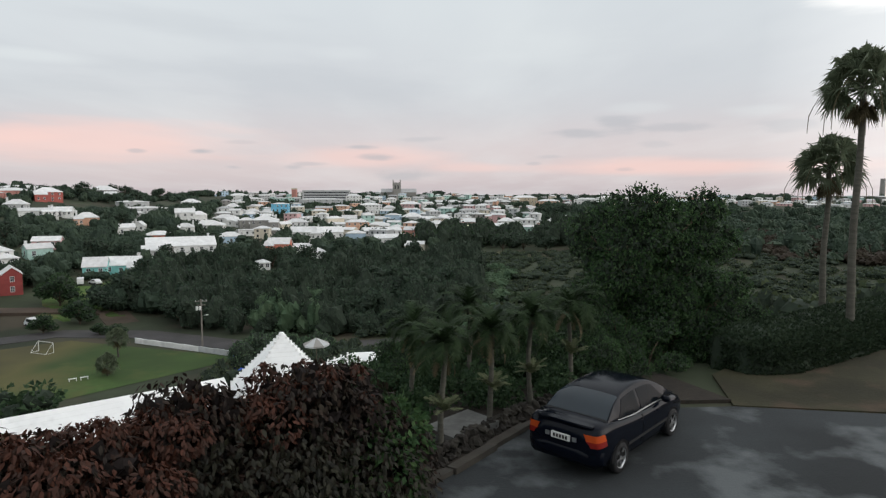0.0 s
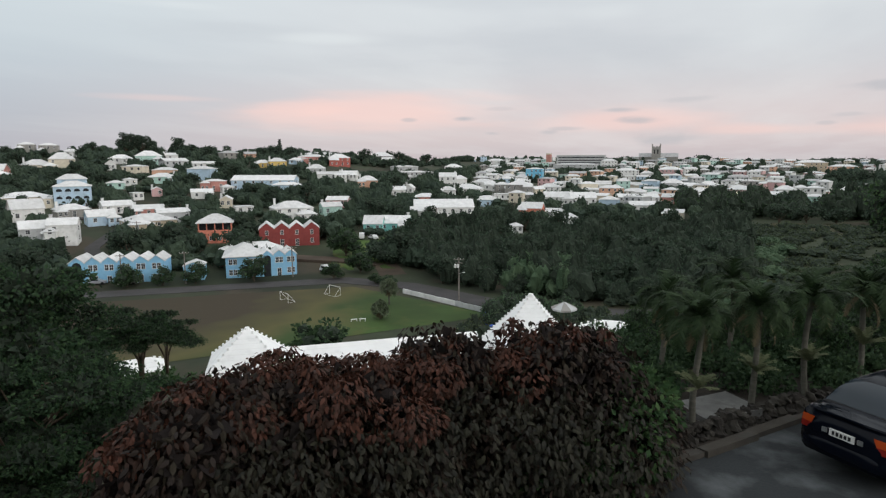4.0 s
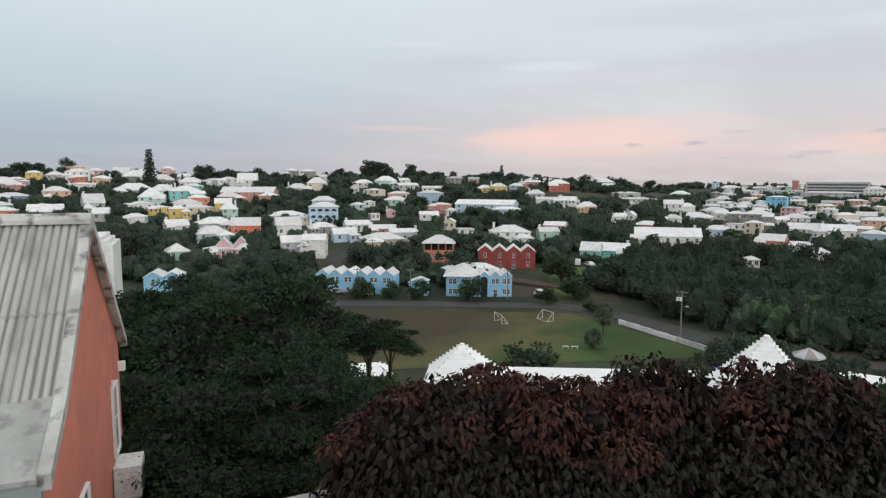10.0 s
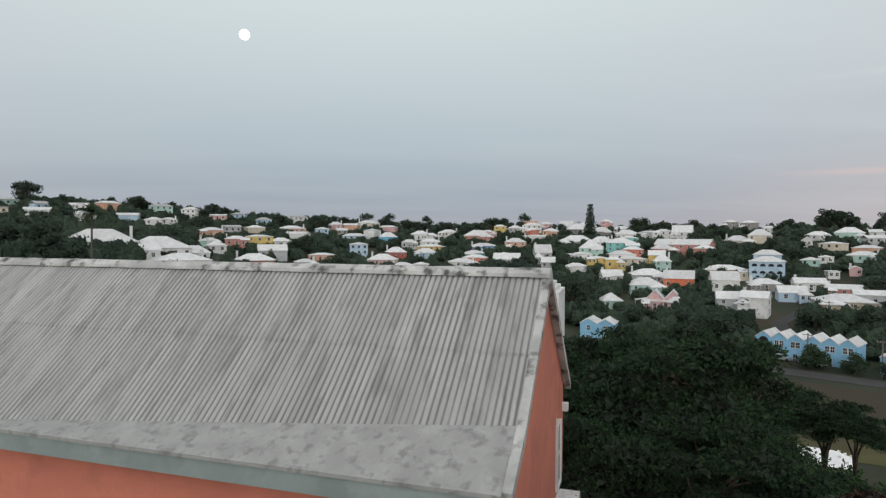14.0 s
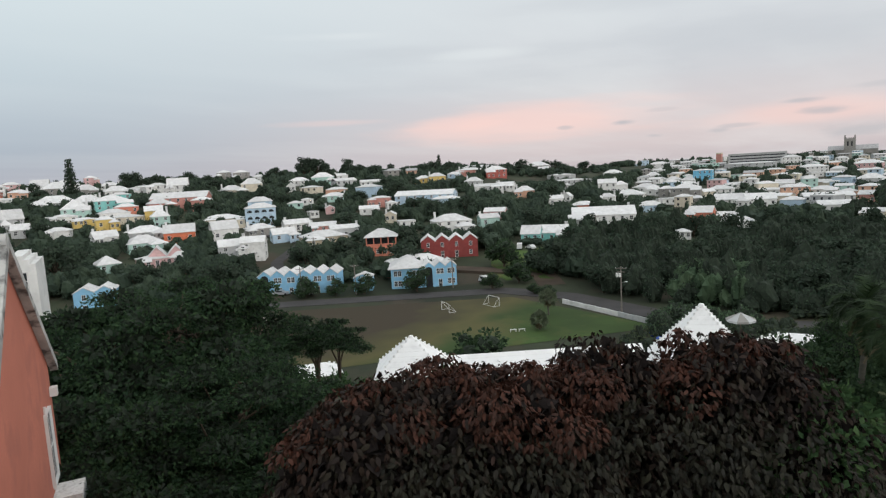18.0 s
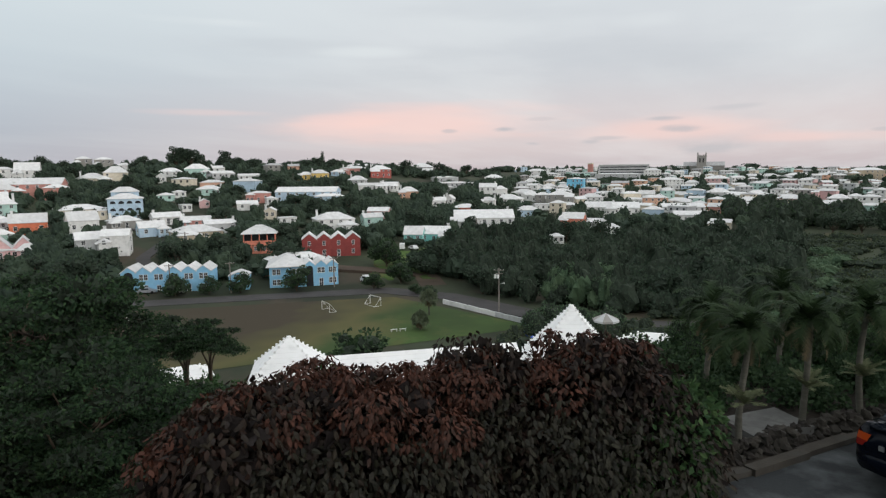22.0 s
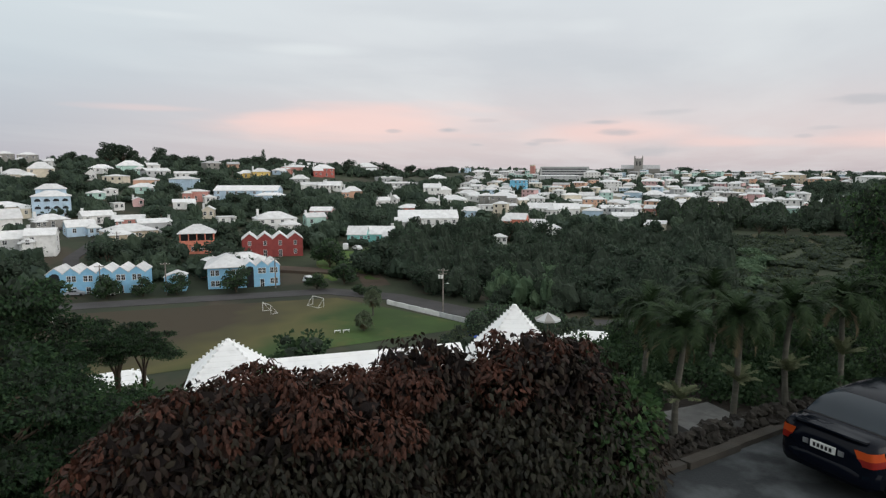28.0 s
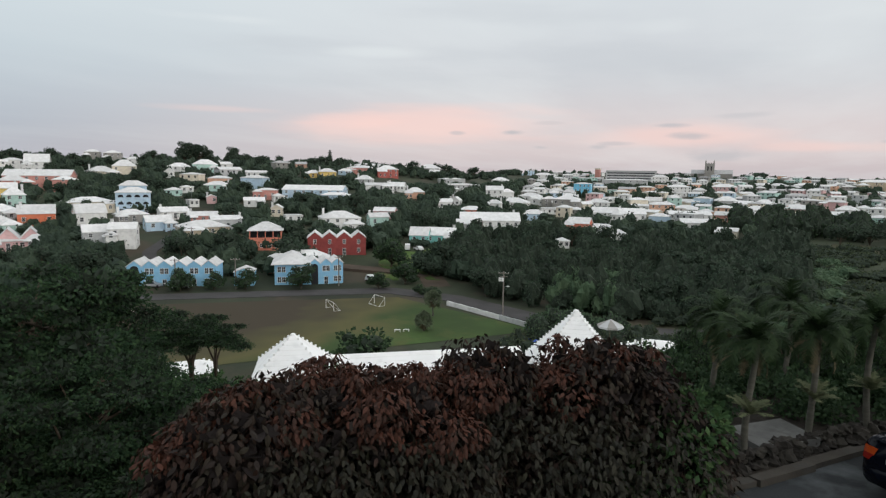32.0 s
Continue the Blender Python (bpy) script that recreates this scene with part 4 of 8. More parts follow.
def fan_leaf(b, base, az, el, stem, radius, rng, slot=0, roll=0.0):
    """A fan palm leaf: a stalk and a pleated half disc of tips that hang."""
    d = Vector((-math.sin(az) * math.cos(el), math.cos(az) * math.cos(el), math.sin(el)))
    side = Vector((math.cos(az), math.sin(az), 0))
    side = Matrix.Rotation(roll, 3, d) @ side
    c = Vector(base) + d * stem
    b.tube([base, Vector(base) + d * stem * 0.6, c], [0.03, 0.022, 0.015], 4, slot)
    nrm = side.cross(d)
    k = 18
    vs, fs = [], []
    for i in range(k):
        a0, a1 = radians(-115 + 230 * i / k), radians(-115 + 230 * (i + 1) / k)
        am = (a0 + a1) / 2
        q = lambda a, r, w: c + (d * math.cos(a) + side * math.sin(a)) * r + nrm * w  # noqa: E731
        tip = q(am, radius * rng.uniform(0.85, 1.1), 0) + Vector((0, 0, -radius * rng.uniform(0.15, 0.5)))
        n = len(vs)
        vs += [c, q(a0, radius * 0.55, 0.02), q(am, radius * 0.6, -0.03), q(a1, radius * 0.55, 0.02), tip]
        fs += [(n, n + 1, n + 2), (n, n + 2, n + 3), (n + 1, n + 4, n + 2), (n + 2, n + 4, n + 3)]
    b.add(vs, fs, slot)


def on_land(az, d, dz=0.0):
    x, y = -d * math.sin(radians(az)), d * math.cos(radians(az))
    return x, y, ter(x, y) + dz


# ---- the valley: sports ground, road, walls ----
def field():
    b = Build()
    corners = [Vector((-122, 88, 0)), Vector((-78, 125, 0)), Vector((-38, 112.5, 0)), Vector((-46, 62, 0)), Vector((-92, 44, 0))]
    # fan of small quads between the two long sides
    n, k = 24, 24
    a0, a1, c1, c0 = corners[0], corners[1], corners[2], corners[4]
    vs = []
    for i in range(n + 1):
        for j in range(k + 1):
            p = a0.lerp(a1, i / n).lerp(c0.lerp(c1, i / n), j / k)
            vs.append((p.x, p.y, max(-25.94, ter(p.x, p.y) + 0.05)))
    b.add(vs, [(i * (k + 1) + j, (i + 1) * (k + 1) + j, (i + 1) * (k + 1) + j + 1, i * (k + 1) + j + 1)[::-1] for i in range(n) for j in range(k)])
    thing("sports_field", "worn green playing field with bare brown turf", "field", kind="structure", data=b.mesh("sports_field", M["field"]))


def field_material():
    m = material("field_turf", (0.042, 0.078, 0.017), 0.95, 0.35, 0.06, 0.9, 0.4, stain=(0.070, 0.080, 0.022), stain_amt=0.7)
    nt = m.node_tree
    n, ln = nt.nodes, nt.links
    b = n["Principled BSDF"]
    was = b.inputs["Base Color"].links[0].from_socket
    tc = n.new("ShaderNodeTexCoord")
    sep = n.new("ShaderNodeSeparateXYZ")
    ln.new(tc.outputs["Object"], sep.inputs[0])
    tn = n.new("ShaderNodeTexNoise")
    tn.inputs["Scale"].default_value = 0.06
    ln.new(tc.outputs["Object"], tn.inputs[0])
    s = n.new("ShaderNodeMath")
    s.operation = "MULTIPLY_ADD"
    s.inputs[1].default_value, s.inputs[2].default_value = 40.0, 0.0
    ln.new(tn.outputs[0], s.inputs[0])
    a = n.new("ShaderNodeMath")
    a.operation = "SUBTRACT"
    ln.new(s.outputs[0], a.inputs[0]), ln.new(sep.outputs[0], a.inputs[1])
    r = n.new("ShaderNodeMapRange")
    r.inputs[1].default_value, r.inputs[2].default_value = 82, 106
    ln.new(a.outputs[0], r.inputs[0])
    x = n.new("ShaderNodeMix")
    x.data_type = "RGBA"
    x.inputs[7].default_value = (0.043, 0.033, 0.019, 1)
    ln.new(r.outputs[0], x.inputs[0]), ln.new(was, x.inputs[6])
    # straw-coloured wear along the edge of the bare part
    u = n.new("ShaderNodeMath")
    u.operation = "PINGPONG"
    u.inputs[1].default_value = 0.5
    ln.new(r.outputs[0], u.inputs[0])
    y = n.new("ShaderNodeMix")
    y.data_type = "RGBA"
    y.inputs[7].default_value = (0.125, 0.100, 0.036, 1)
    ln.new(u.outputs[0], y.inputs[0]), ln.new(x.outputs[2], y.inputs[6])
    ln.new(y.outputs[2], b.inputs["Base Color"])
    return m


M["field"] = field_material()
field()
strip("road", "grey asphalt street past the blue terrace", "road", M["asphalt"], [(-190, 30), (-150, 70), (-124, 97), (-84, 131), (-66, 131), (-36, 119.5), (-10, 124), (30, 140)], 7)
strip("lane", "pale lane climbing between the houses", "road", M["asphalt"], [(-150, 112), (-166, 124), (-182, 148), (-205, 150)], 4)
strip("hill_road", "reddish retaining road below the red terrace", "road", M["earth"], [(-112, 145), (-96, 150), (-84, 152), (-76, 142)], 7)


def boundary_wall():
    o = thing("boundary_wall", "low white block wall beside the field", "wall", pose(0, 0, 0), kind="structure")
    a, c = Vector((-63.8, 123.5, 0)), Vector((-40.4, 113.6, 0))
    n = 12
    for i in range(n):
        p, q = a.lerp(c, i / n), a.lerp(c, (i + 0.985) / n)
        d = (q - p).normalized()
        s = Vector((-d.y, d.x, 0)) * 0.12
        z0, z1 = -27, -24.95 - 0.05 * (i % 2)
        b = Build().add([p - s + Vector((0, 0, z0)), q - s + Vector((0, 0, z0)), q + s + Vector((0, 0, z0)), p + s + Vector((0, 0, z0)),
                         p - s + Vector((0, 0, z1)), q - s + Vector((0, 0, z1)), q + s + Vector((0, 0, z1)), p + s + Vector((0, 0, z1))],
                        [(3, 2, 1, 0), (4, 5, 6, 7), (0, 1, 5, 4), (1, 2, 6, 5), (2, 3, 7, 6), (3, 0, 4, 7)])
        part("panel", b, M["white" if i < 8 else "grey"], o)


boundary_wall()

# ---- the orange house beside us ----
M["terracotta"] = material("terracotta_paint", (0.60, 0.21, 0.145), 0.85, 0.12, 0.5, 14.0, 0.15, stain=(0.42, 0.15, 0.11), stain_amt=0.5)
M["sheet"] = material("weathered_sheet", (0.41, 0.41, 0.40), 0.85, 0.16, 0.8, 7.0, 0.2, stain=(0.20, 0.20, 0.195), stain_amt=0.55, stretch=(2.4, 0.5, 0.5), rnd=0.05)


def trough_dirt(m, pitch):
    """Grime that has settled in the troughs of the corrugations, patchy along them."""
    n, ln = m.node_tree.nodes, m.node_tree.links
    b = n["Principled BSDF"]
    was = b.inputs["Base Color"].links[0].from_socket
    tc = n.new("ShaderNodeTexCoord")
    sep = n.new("ShaderNodeSeparateXYZ")
    ln.new(tc.outputs["Object"], sep.inputs[0])

    def op(kind, a, c):
        k = n.new("ShaderNodeMath")
        k.operation = kind
        for i, v in enumerate((a, c)):
            if isinstance(v, (int, float)):
                k.inputs[i].default_value = v
            else:
                ln.new(v, k.inputs[i])
        return k.outputs[0]

    wave = op("MULTIPLY", op("COSINE", op("MULTIPLY", sep.outputs[0], 2 * math.pi / pitch), 0.0), -1.0)
    mp = n.new("ShaderNodeMapping")
    mp.inputs["Scale"].default_value = (2.2, 0.5, 0.5)
    ln.new(tc.outputs["Object"], mp.inputs[0])
    t = n.new("ShaderNodeTexNoise")
    t.inputs["Scale"].default_value, t.inputs["Detail"].default_value = 1.0, 5.0
    ln.new(mp.outputs[0], t.inputs[0])
    r = n.new("ShaderNodeMapRange")
    r.inputs[1].default_value, r.inputs[2].default_value, r.inputs[3].default_value, r.inputs[4].default_value = 0.15, 0.95, 0.0, 0.9
    ln.new(op("ADD", wave, op("MULTIPLY", op("SUBTRACT", t.outputs[0], 0.5), 1.5)), r.inputs[0])
    x = n.new("ShaderNodeMix")
    x.data_type = "RGBA"
    x.inputs[7].default_value = (0.15, 0.15, 0.145, 1)
    ln.new(r.outputs[0], x.inputs[0]), ln.new(was, x.inputs[6])
    ln.new(x.outputs[2], b.inputs["Base Color"])


trough_dirt(M["sheet"], 0.125)
M["mortar"] = material("lichened_mortar", (0.48, 0.48, 0.46), 0.9, 0.3, 1.4, 9.0, 0.3, stain=(0.10, 0.10, 0.095), stain_amt=1.0)
M["plaster_band"] = material("stained_plaster", (0.33, 0.33, 0.32), 0.9, 0.15, 2.2, 12.0, 0.2, stain=(0.20, 0.20, 0.195), stain_amt=0.8)
M["fascia"] = material("pale_green_fascia", (0.27, 0.32, 0.31), 0.8, 0.15, 0.8, 9.0, 0.1, stain=(0.2, 0.23, 0.22), stain_amt=0.5)
M["teal_wall"] = material("teal_paint", (0.02, 0.24, 0.20), 0.7, 0.12, 1.0, 12.0, 0.1, stain=(0.02, 0.17, 0.15), stain_amt=0.5)
M["coping"] = material("worn_white_coping", (0.68, 0.68, 0.66), 0.85, 0.12, 7.0, 60.0, 0.25, stain=(0.30, 0.29, 0.27), stain_amt=0.55)
M["steel"] = material("galvanised", (0.4, 0.41, 0.42), 0.5, 0.15, 3.0, 20.0, 0.05, metal=0.7)
M["concrete"] = material("stained_concrete", (0.052, 0.046, 0.038), 0.92, 0.3, 1.2, 18.0, 0.4, stain=(0.05, 0.047, 0.042), stain_amt=0.8)

OH = Matrix.Translation((-11.53 - 0.90, 5.62 - 1.84, 0)) @ Matrix(((-0.438, 0.899, 0, 0), (-0.899, -0.438, 0, 0), (0, 0, 1, 0), (0, 0, 0, 1)))


def orange_house():
    """Gabled house: x runs along the ridge from the gable, +y is the near slope."""
    o = thing("gabled_house", "terracotta house with a weathered corrugated grey roof", "house", OH)
    L, zr, sl, yn, yf = 24.0, 3.8, 0.833, 4.07, -3.83
    t = 0.25
    w = Build()
    prof = [(yf + 0.25, -7), (yn - 0.2, -7), (yn - 0.2, 0.62), (2.93, 1.22), (0, zr - 0.14), (yf + 0.25, 0.70)]
    for x0, x1 in ((0.14, 0.14 + t),):
        n = len(prof)
        w.add([(x0, y, z) for y, z in prof] + [(x1, y, z) for y, z in prof],
              [tuple(range(n))[::-1], tuple(range(n, 2 * n))] + [(i, (i + 1) % n, n + (i + 1) % n, n + i) for i in range(n)])
    part("gable_wall", w, M["terracotta"], o)
    part("wall", Build().box(0.39, L, yn - 0.85, yn - 0.6, -7, 0.33), M["terracotta"], o)
    part("soffit", Build().box(0.39, L, yn - 0.85, yn - 0.17, 0.33, 0.37), M["fascia"], o)
    part("wall", Build().box(0.39, L, yf + 0.25, yf + 0.5, -7, 0.65), M["terracotta"], o)
    # corrugated sheets, two courses on the near slope, one plain course behind
    pitch, amp = 0.125, 0.028

    def cut(x):
        return min(3.96, 2.93 + 0.075 * x)

    def sheet(x0, x1, ya, yb, lift, side):
        b, cols = Build(), int((x1 - x0) / pitch * 8)
        vs = []
        for i in range(cols + 1):
            x = x0 + (x1 - x0) * i / cols
            dz = amp * math.cos(2 * math.pi * x / pitch) + lift
            for f in (ya, yb if yb is not None else cut(x)):
                vs.append((x, side * f, zr - sl * f + dz))
        b.add(vs, [(2 * i, 2 * i + 1, 2 * i + 3, 2 * i + 2) if side > 0 else (2 * i, 2 * i + 2, 2 * i + 3, 2 * i + 1) for i in range(cols)])
        return b

    k, wid = 0, pitch * 6
    while 0.1 + k * wid < L - 0.5:
        x0 = 0.1 + k * wid
        jog = 0.004 * (k % 3)
        part("roof_sheet", sheet(x0, x0 + wid + 0.02, 0.1, 1.72 + 0.02 * (k % 2), 0.016 + jog, 1), M["sheet"], o, smooth=True)
        part("roof_sheet", sheet(x0, x0 + wid + 0.02, 1.62, None, 0.0 + jog, 1), M["sheet"], o, smooth=True)
        part("roof_sheet", sheet(x0, x0 + wid + 0.02, 0.1, -yf, 0.0 + jog, -1), M["sheet"], o, smooth=True)
        k += 1
    # plaster band at the near eaves, between the skewed sheet ends and the gutter line
    b = Build()
    n = 24
    vs = []
    for i in range(n + 1):
        x = 0.05 + (L - 0.05) * i / n
        c = cut(x) - 0.05
        zc = zr - sl * c + 0.035
        vs += [(x, c, zc), (x, yn, 0.73), (x, yn, 0.66), (x, c, zc - 0.2)]
    b.add(vs, [(4 * i, 4 * i + 1, 4 * i + 5, 4 * i + 4) for i in range(n)] + [(4 * i + 1, 4 * i + 2, 4 * i + 6, 4 * i + 5) for i in range(n)] + [(0, 3, 2, 1)])
    part("eaves_band", b, M["plaster_band"], o)
    part("fascia", Build().box(0.10, L, yn - 0.16, yn - 0.03, 0.32, 0.656), M["fascia"], o)
    # ridge cap and barge strips
    b = Build()
    n = 60
    vs = []
    for i in range(n + 1):
        x = -0.02 + L * i / n
        e = 0.02 * noise.noise(Vector((x * 1.7, 0, 0)))
        vs += [(x, 0.22, zr - 0.10), (x, 0.20 + e, zr - 0.02 + e), (x, 0.08, zr + 0.085 + e), (x, -0.08, zr + 0.085 + e), (x, -0.2, zr - 0.02), (x, -0.22, zr - 0.10)]
    b.add(vs, [(6 * i + j, 6 * i + j + 1, 6 * i + j + 7, 6 * i + j + 6)[::-1] for i in range(n) for j in range(5)] + [(0, 1, 2, 3, 4, 5)])
    part("ridge_cap", b, M["mortar"], o)
    for side, ye, ze in ((1, 2.93, zr - sl * 2.93), (-1, -yf, zr + sl * yf)):
        b = Build()
        q = [(0, zr), (side * ye, ze)] + ([(yn, 0.73)] if side > 0 else [])
        for (ya, za), (yb, zb) in zip(q, q[1:]):
            b.add([(-0.03, ya, za - 0.16), (0.13, ya, za - 0.16), (0.13, ya, za + 0.05), (-0.03, ya, za + 0.05), (-0.03, yb, zb - 0.16), (0.13, yb, zb - 0.16), (0.13, yb, zb + 0.05), (-0.03, yb, zb + 0.05)],
                  [(0, 1, 2, 3), (7, 6, 5, 4), (0, 4, 5, 1), (1, 5, 6, 2), (2, 6, 7, 3), (3, 7, 4, 0)])
        part("barge_board", b, M["mortar"], o, "white-washed barge strip with lichen")
    # openings on the gable
    for y, z, ww, hh in ((-2.45, -1.55, 0.45, 1.35), (1.4, -2.3, 0.5, 1.5)):
        part("window", window_mesh(ww, hh), None, o, "tall narrow white-framed window", pose(0.14, y, z, 0, 0, -90))
    part("vent", Build().box(-0.02, 0.13, -3.45, -3.25, 0.0, 0.2), M["frame"], o, "small white vent box")
    u = part("air_conditioner", Build().box(-0.42, 0.12, -2.55, -1.75, -2.45, -1.75), M["coping"], o, "white boxed wall air conditioner")
    for i in range(7):
        part("slat", Build().box(-0.435, -0.425, -2.5, -1.8, -2.38 + i * 0.085, -2.335 + i * 0.085), M["steel"], u)
    for y in (-2.5, -1.85):
        part("bracket", Build().box(-0.4, 0.12, y, y + 0.05, -2.52, -2.46), M["steel"], o)
    part("conduit", Build().tube([(0.11, -2.15, -1.7), (0.11, -2.2, 0.1)], [0.03, 0.03], 6), M["frame"], o)


orange_house()


def low_wall():
    o = thing("garden_wall", "terracotta garden wall with a thin grey coping", "wall", pose(0, 0, 0), kind="structure")
    pts = [(-8.65, 2.2), (-7.45, 3.6), (-7.0, 4.8), (-6.9, 6.4)]
    for (x0, y0), (x1, y1) in zip(pts, pts[1:]):
        d = Vector((x1 - x0, y1 - y0, 0))
        l = d.length
        at = Matrix.Translation((x0, y0, 0)) @ Matrix.Rotation(math.atan2(d.y, d.x), 4, "Z")
        part("wall_panel", Build().box(0, l, -0.1, 0.1, -5, 0.03), M["terracotta"], o, at=at)
        part("coping", Build().box(-0.03, l + 0.03, -0.12, 0.12, 0.03, 0.08), M["plaster_band"], o, at=at)


low_wall()


def parapet():
    o = thing("balcony_parapet", "teal balcony parapet with a worn white coping", "parapet", pose(0, 0, 0), kind="structure")
    part("wall", Build().box(-0.98, 5.0, 1.58, 1.80, -1.2, 3.285), M["teal_wall"], o)
    part("coping", Build().box(-1.0, 5.05, 1.575, 1.805, 3.285, 3.30), M["coping"], o)
    at = Matrix.Translation((-1.1, 2.14, 0)) @ Matrix.Rotation(radians(223), 4, "Z")
    part("wall", Build().box(0.0, 1.2, -0.1, 0.1, -1.2, 2.86), M["teal_wall"], o, at=at)
    part("coping", Build().box(-0.02, 1.22, -0.12, 0.12, 2.86, 2.9), M["coping"], o, at=at)
    thing("balcony_floor", "grey concrete balcony floor", "floor", pose(0, 0, 0), kind="structure", data=Build().box(-0.95, 5.0, -4, 1.6, 2.4, 2.55).mesh("balcony_floor", M["concrete"]))


parapet()

# ---- driveway, kerb, planting bed ----
M["tarmac"] = material("worn_driveway", (0.025, 0.029, 0.031), 0.85, 0.45, 0.3, 20.0, 0.35, stain=(0.108, 0.118, 0.122), stain_amt=0.75)
M["lawn"] = material("dry_lawn", (0.034, 0.032, 0.016), 0.95, 0.5, 0.4, 14.0, 0.7, stain=(0.060, 0.040, 0.026), stain_amt=0.8)


M["bed_soil"] = material("dark_bed_soil", (0.026, 0.021, 0.016), 0.95, 0.4, 1.2, 14.0, 0.8, stain=(0.014, 0.013, 0.010), stain_amt=0.8)


def driveway():
    b = Build()
    edge = [(-3.2, 8.2), (-0.8, 10.6), (0.1, 11.7), (1.9, 14.1), (3.6, 15.4), (7.4, 15.7), (11, 15.2), (26, 12.5), (26, -6), (-3.2, -6)]
    b.add([(x, y, -0.90) for x, y in edge] + [(x, y, -1.4) for x, y in edge], [tuple(range(10))[::-1]] + [(i, (i + 1) % 10, 10 + (i + 1) % 10, 10 + i) for i in range(10)])
    thing("driveway", "worn grey driveway with pale patches", "driveway", kind="structure", data=b.mesh("driveway", M["tarmac"]))
    o = thing("kerb", "low stained concrete kerb round the bed", "kerb", pose(0, 0, 0), kind="structure")
    krng = random.Random(6)
    M["rubble"] = material("dark_rubble", (0.032, 0.028, 0.023), 0.95, 0.4, 3.0, 22.0, 0.6, rnd=0.3, stain=(0.02, 0.019, 0.016), stain_amt=0.7)
    line = [(-2.4, 8.95), (-0.8, 10.6), (0.1, 11.7), (1.0, 12.9), (1.9, 14.1), (2.7, 14.9), (3.6, 15.45)]
    for (x0, y0), (x1, y1) in zip(line, line[1:]):
        d = Vector((x1 - x0, y1 - y0, 0))
        at = Matrix.Translation((x0, y0, 0)) @ Matrix.Rotation(math.atan2(d.y, d.x), 4, "Z")
        part("kerb_stone", Build().box(0, d.length - 0.015, 0.0, 0.24, -1.3, -0.80 + krng.uniform(-0.03, 0.03)), M["concrete"], o, at=at @ pose(0, krng.uniform(-0.03, 0.03), 0, krng.uniform(-3, 3), 0, 0))
        # rubble laid dry behind the kerb
        k, u = Build(), 0.0
        while u < d.length - 0.05:
            r = krng.uniform(0.12, 0.2)
            for row in range(2):
                part("rubble_stone", lump(Build(), 0, 0, 0, r * 1.15, r * 0.9, r * krng.uniform(0.6, 0.85), seed=krng.random() * 40, n=5, rough=0.7), M["rubble"], o,
                     at=at @ pose(u + r + 0.05 * row, 0.42 + 0.16 * row + krng.uniform(-0.03, 0.03), -0.82 + 0.17 * row, 0, 0, krng.uniform(0, 90)))
            u += r * 1.9
    b = Build()
    bed = [(-2.6, 9.2), (-0.9, 10.9), (0.0, 12.0), (1.8, 14.4), (3.5, 15.8), (7.5, 16.1), (6.0, 19.5), (0.0, 18), (-4.5, 12)]
    b.add([(x, y, -0.85) for x, y in bed] + [(x, y, -1.6) for x, y in bed], [tuple(range(9))[::-1]] + [(i, (i + 1) % 9, 9 + (i + 1) % 9, 9 + i) for i in range(9)])
    thing("planting_bed", "bare brown soil bed under the palms", "flower bed", kind="structure", data=b.mesh("planting_bed", M["bed_soil"]))
    b = Build()
    lawn = [(7.4, 15.75), (11, 15.3), (26, 12.6), (30, 22), (14, 24), (8.0, 18.5)]
    zz = [-0.885, -0.885, -0.84, -0.3, -0.7, -0.88]
    b.add([(x, y, z) for (x, y), z in zip(lawn, zz)] + [(x, y, -2.5) for x, y in lawn], [(0, 1, 5), (1, 4, 5), (1, 2, 3), (1, 3, 4)] + [(i, (i + 1) % 6, 6 + (i + 1) % 6, 6 + i)[::-1] for i in range(6)])
    thing("lawn", "dry brownish grass bank beside the driveway", "lawn", kind="structure", data=b.mesh("lawn", M["lawn"]))


driveway()

# ---- the parked car ----
M["navy"] = material("dark_navy_car_paint", (0.003, 0.0042, 0.008), 0.14, 0.1, 1.0, 40.0, 0.0, spec=0.12)
M["black"] = material("black_rubber", (0.012, 0.012, 0.013), 0.8, 0.2, 3.0, 40.0, 0.1)
M["car_glass"] = material("tinted_car_glass", (0.018, 0.026, 0.033), 0.08, 0.1, 1.0, 5.0, 0.0, spec=0.3)
M["side_glass"] = material("dark_side_glass", (0.006, 0.008, 0.010), 0.1, 0.1, 1.0, 5.0, 0.0, spec=0.04)
M["alloy"] = material("silver_alloy", (0.45, 0.46, 0.47), 0.35, 0.1, 3.0, 30.0, 0.0, metal=0.8)
M["red_lens"] = material("red_lamp_lens", (0.20, 0.012, 0.008), 0.15, 0.1, 3.0, 30.0, 0.0, spec=0.6)
M["amber_lens"] = material("orange_lamp_lens", (0.42, 0.06, 0.01), 0.15, 0.1, 3.0, 30.0, 0.0, spec=0.6)
M["plate"] = material("white_plate", (0.65, 0.65, 0.63), 0.5, 0.05, 3.0, 30.0, 0.0)


